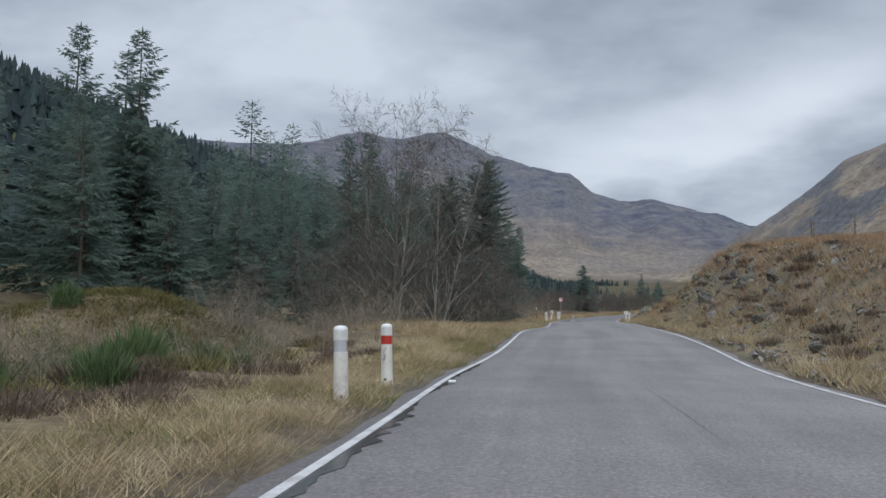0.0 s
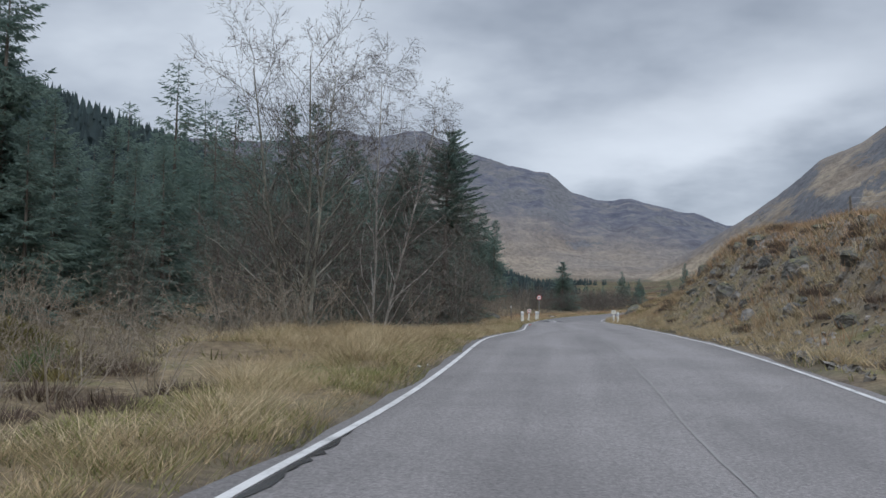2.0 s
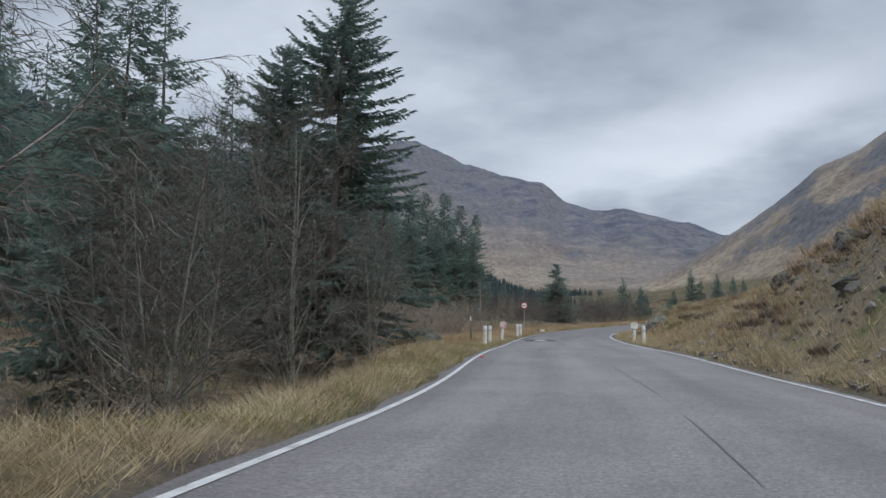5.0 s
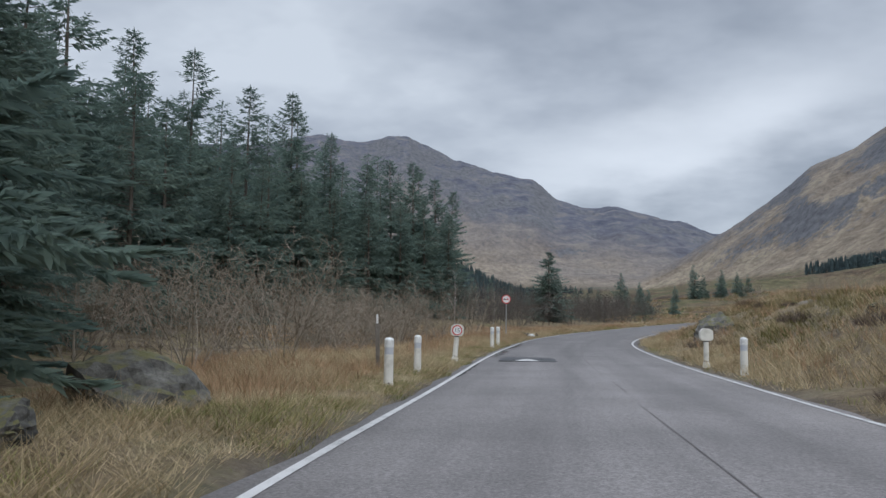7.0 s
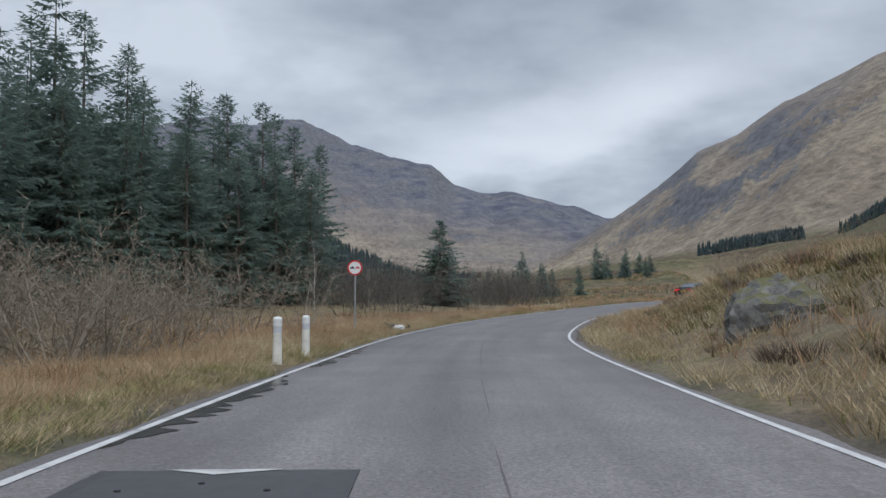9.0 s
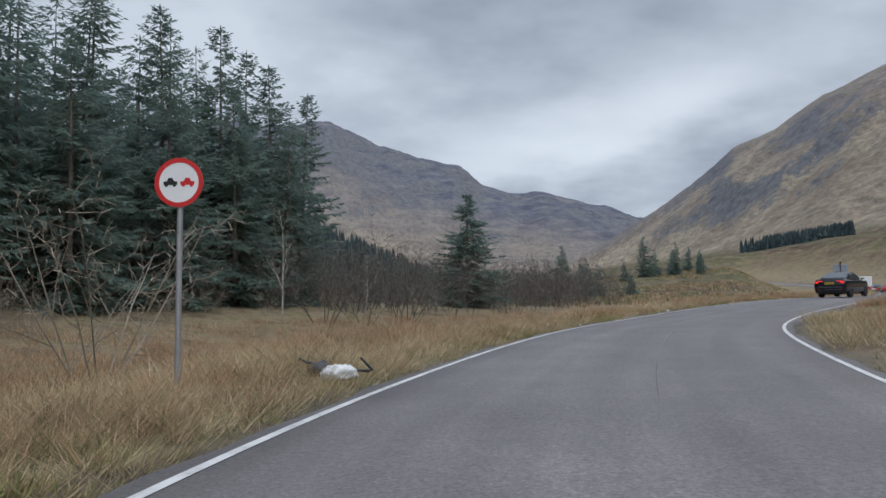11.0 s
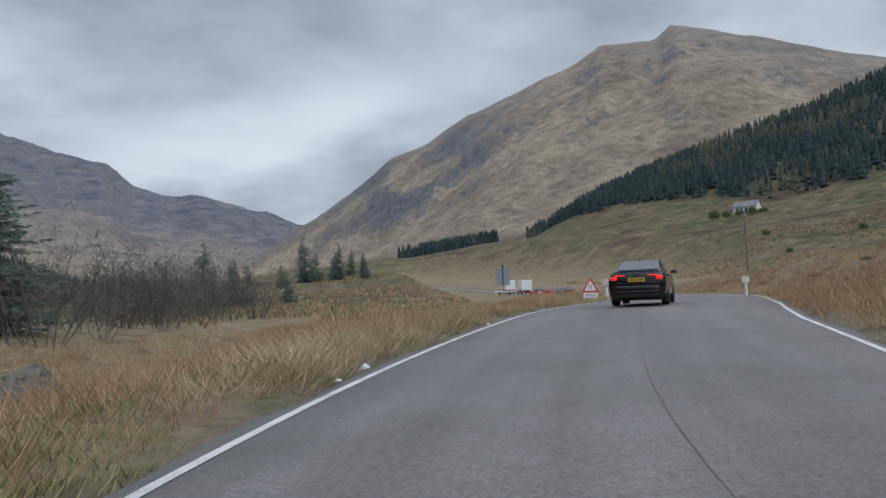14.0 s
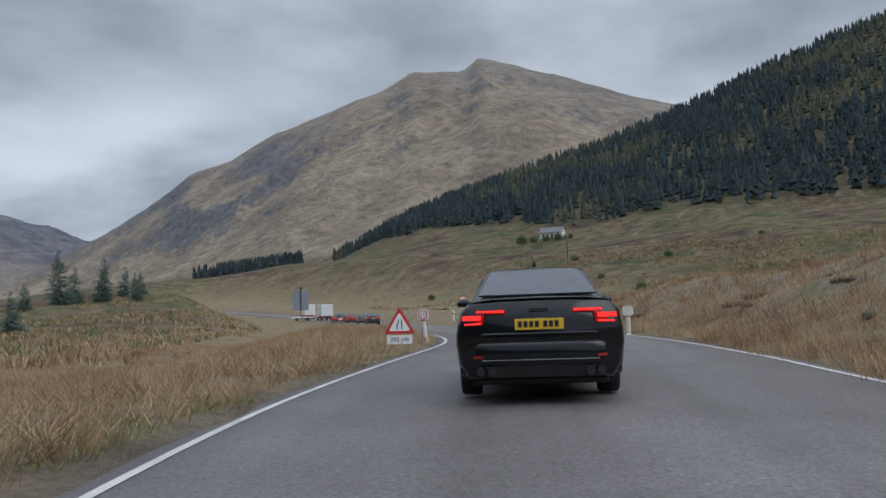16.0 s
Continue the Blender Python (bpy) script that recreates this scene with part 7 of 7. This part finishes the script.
    part("boot_spoiler", loft([(0.02, [(0.0, 1.046), (0.5, 1.040), (0.74, 1.014), (0.755, 1.020), (0.5, 1.054), (0.0, 1.060)]), (0.16, [(0.0, 1.030), (0.5, 1.025), (0.74, 1.010), (0.755, 1.015), (0.5, 1.040), (0.0, 1.046)])]), BLACKPAINT, ob, "dark lip spoiler")
    # rear bumper: a shelf under the boot lid, a bulging face and a tucked lower edge, bowed round the corners
    bm = bmesh.new()
    rows = []
    for k in range(17):
        x = -0.875 + 1.75 * k / 16
        bow = 0.20 * abs(x / 0.875) ** 5
        rows.append([bm.verts.new((x, yy + bow, zz)) for zz, yy in ((0.635, 0.03), (0.618, -0.035), (0.585, -0.062), (0.47, -0.066), (0.445, -0.060), (0.385, -0.050), (0.30, -0.02), (0.27, 0.06))])
    for a, b in zip(rows, rows[1:]):
        for q in range(7):
            bm.faces.new((a[q], b[q], b[q + 1], a[q + 1]))
    part("rear_bumper", bm, paint, ob, smooth=True)
    part("boot_crease", panel([(-0.62, -0.004, 0.688), (0.62, -0.004, 0.688), (0.60, 0.006, 0.703), (-0.60, 0.006, 0.703)], (0, -0.8, 0.5), 0.012), paint, ob)
    part("bumper_strip", panel([(-0.62, -0.062, 0.437), (0.62, -0.062, 0.437), (0.62, -0.062, 0.446), (-0.62, -0.062, 0.446)], (0, -1, 0), 0.008), STEEL, ob, "thin bright strip")
    part("diffuser", panel([(-0.50, -0.012, 0.27), (0.50, -0.012, 0.27), (0.60, -0.05, 0.38), (-0.60, -0.05, 0.38)], (0, -1, -0.2), 0.012), TRIM, ob, "matt black diffuser")
    part("boot_shut_line", panel([(-0.60, 0.0, 0.650), (0.60, 0.0, 0.650), (0.60, 0.0, 0.655), (-0.60, 0.0, 0.655)], (0, -1, 0), 0.003), DARK, ob)
    pl = part("number_plate", box(-0.26, -0.030, 0.738, 0.26, -0.012, 0.849, 0.004), PLATE, ob, "yellow plate")
    if bars:
        x = -0.225
        for k in range(7):
            if k == 4:
                x += 0.03
            part("plate_bar", box(x, -0.034, 0.763, x + 0.042, -0.0305, 0.825), DARK, pl, "dark bar")
            x += 0.06
    part("maker_badge", panel([(-0.10, 0.0, 0.925), (0.10, 0.0, 0.925), (0.10, 0.0, 0.955), (-0.10, 0.0, 0.955)], (0, -1, 0), 0.008), TRIM, ob, "plain dark badge")
    fin = prism([(-0.03, 0.0), (0.03, 0.0), (0.006, 0.055), (-0.006, 0.055)], -0.09, 0.09)
    part("roof_fin", fin, TRIM, ob).location = (0, 1.52, H + 0.012)
    part("underside", box(-0.74, 0.25, 0.17, 0.74, 4.4, 0.24, 0.02), TRIM, ob)
    ob.scale = (1.0, 1.0 if lit and bars and not group else 0.95, tall)
    return ob


def lane_pose(y, off, ahead=0.0, turn=0.0):
    i = int(np.argmin(np.abs(EDGE_L[:, 1] - y)))
    c = CENTRE[i] + RIGHTWARD[i] * off
    pitch = math.degrees(math.atan((ROAD_H[i + 4] - ROAD_H[i]) / 4.0))
    return pose(c[0], c[1], ROAD_H[i] - off * BANKED[i] + 0.02, 0, 0, -math.degrees(math.atan2(TAN[i, 0], TAN[i, 1])) + turn) @ pose(0, 0, 0, pitch)


_, _, hz, _ = on_road([46.76], [146.57])
_, _, hz2, _ = on_road([49.9], [149.2])
saloon(pose(46.76, 146.57, float(hz[0]) + 0.05, 0, 0, -50.5) @ pose(0, 0, 0, math.degrees(math.atan((float(hz2[0]) - float(hz[0])) / 4.1))), BLACKPAINT,
       "glossy black saloon car with lit red tail lamps", "", True, 1.06)
REDPAINT = material("red_car_paint", [(0.30, 0.018, 0.016), (0.36, 0.025, 0.02)], 2.0, 0.25, coat=0.4)
DARKBLUE = material("dark_blue_car_paint", [(0.02, 0.03, 0.045), (0.03, 0.042, 0.06)], 2.0, 0.25, coat=0.4)
GREYPAINT = material("grey_car_paint", [(0.10, 0.105, 0.11), (0.14, 0.145, 0.15)], 2.0, 0.25, coat=0.4)
QUEUE = "vehicles queueing at the roadworks"
saloon(lane_pose(224, -1.6), DARKBLUE, "dark blue hatchback with lit tail lamps waiting in the queue", QUEUE, True, 1.08)
saloon(lane_pose(237, -1.6), GREYPAINT, "grey estate car waiting in the queue", QUEUE, False, 1.12)
saloon(lane_pose(248, -1.6), REDPAINT, "red hatchback waiting in the queue", QUEUE, True, 1.08)
saloon(lane_pose(259, -1.6), DARKBLUE, "dark car waiting in the queue", QUEUE, False, 1.12)


def truck(m, label):
    ob = thing("lorry", m, label, "lorry", QUEUE)
    part("cargo_box", box(-1.2, 0.0, 0.95, 1.2, 4.6, 3.3, 0.05), SIGNWHITE, ob, "white box body")
    part("cab", loft([(4.75, [(0.0, 0.5), (1.05, 0.5), (1.1, 1.2), (0.98, 2.45), (0.0, 2.5)]), (5.9, [(0.0, 0.5), (1.05, 0.5), (1.1, 1.2), (0.98, 2.3), (0.0, 2.35)]), (6.4, [(0.0, 0.5), (1.0, 0.5), (1.05, 1.1), (0.9, 1.35), (0.0, 1.4)])]), SIGNWHITE, ob, "white cab")
    part("chassis", box(-0.9, 0.1, 0.5, 0.9, 6.2, 0.93, 0.03), TRIM, ob)
    part("rear_door", box(-1.1, -0.03, 1.05, -0.02, 0.0, 3.2, 0.01), SIGNWHITE, ob)
    part("rear_door", box(0.02, -0.03, 1.05, 1.1, 0.0, 3.2, 0.01), SIGNWHITE, ob)
    for s in (-1, 1):
        part("tail_lamp", box(s * 0.95 - 0.12, -0.03, 0.70, s * 0.95 + 0.12, 0.09, 0.86, 0.01), LAMP, ob, "lit red lamp")
        for y in (1.0, 5.3):
            part("wheel", lathe([(0.25, -0.14), (0.42, -0.13), (0.42, 0.13), (0.25, 0.14)], 18, axis="x", at=(s * 0.95, y, 0.42)), TYRE, ob, "black tyre")
    return ob


truck(lane_pose(272, -1.7), "small white box lorry waiting in the queue")
truck(lane_pose(289, -1.7, 0, 0), "white van waiting behind roadworks barriers")
for x, y in ((118.5, 243.5), (121.0, 247.5), (124.0, 252.0)):
    b = thing("barrier", facing(x, y, -35, sink=0.0), "red and white plastic roadworks barrier on the verge", "barrier", "roadworks barriers")
    part("board", box(-0.9, -0.03, 0.55, 0.9, 0.03, 0.85, 0.01), SIGNRED, b, "red and white board")
    part("stripe", box(-0.3, -0.036, 0.552, 0.3, 0.036, 0.848), SIGNWHITE, b, "white panel")
    for sx in (-0.7, 0.7):
        part("foot", box(sx - 0.05, -0.3, -0.05, sx + 0.05, 0.3, 0.56, 0.01), TRIM, b)
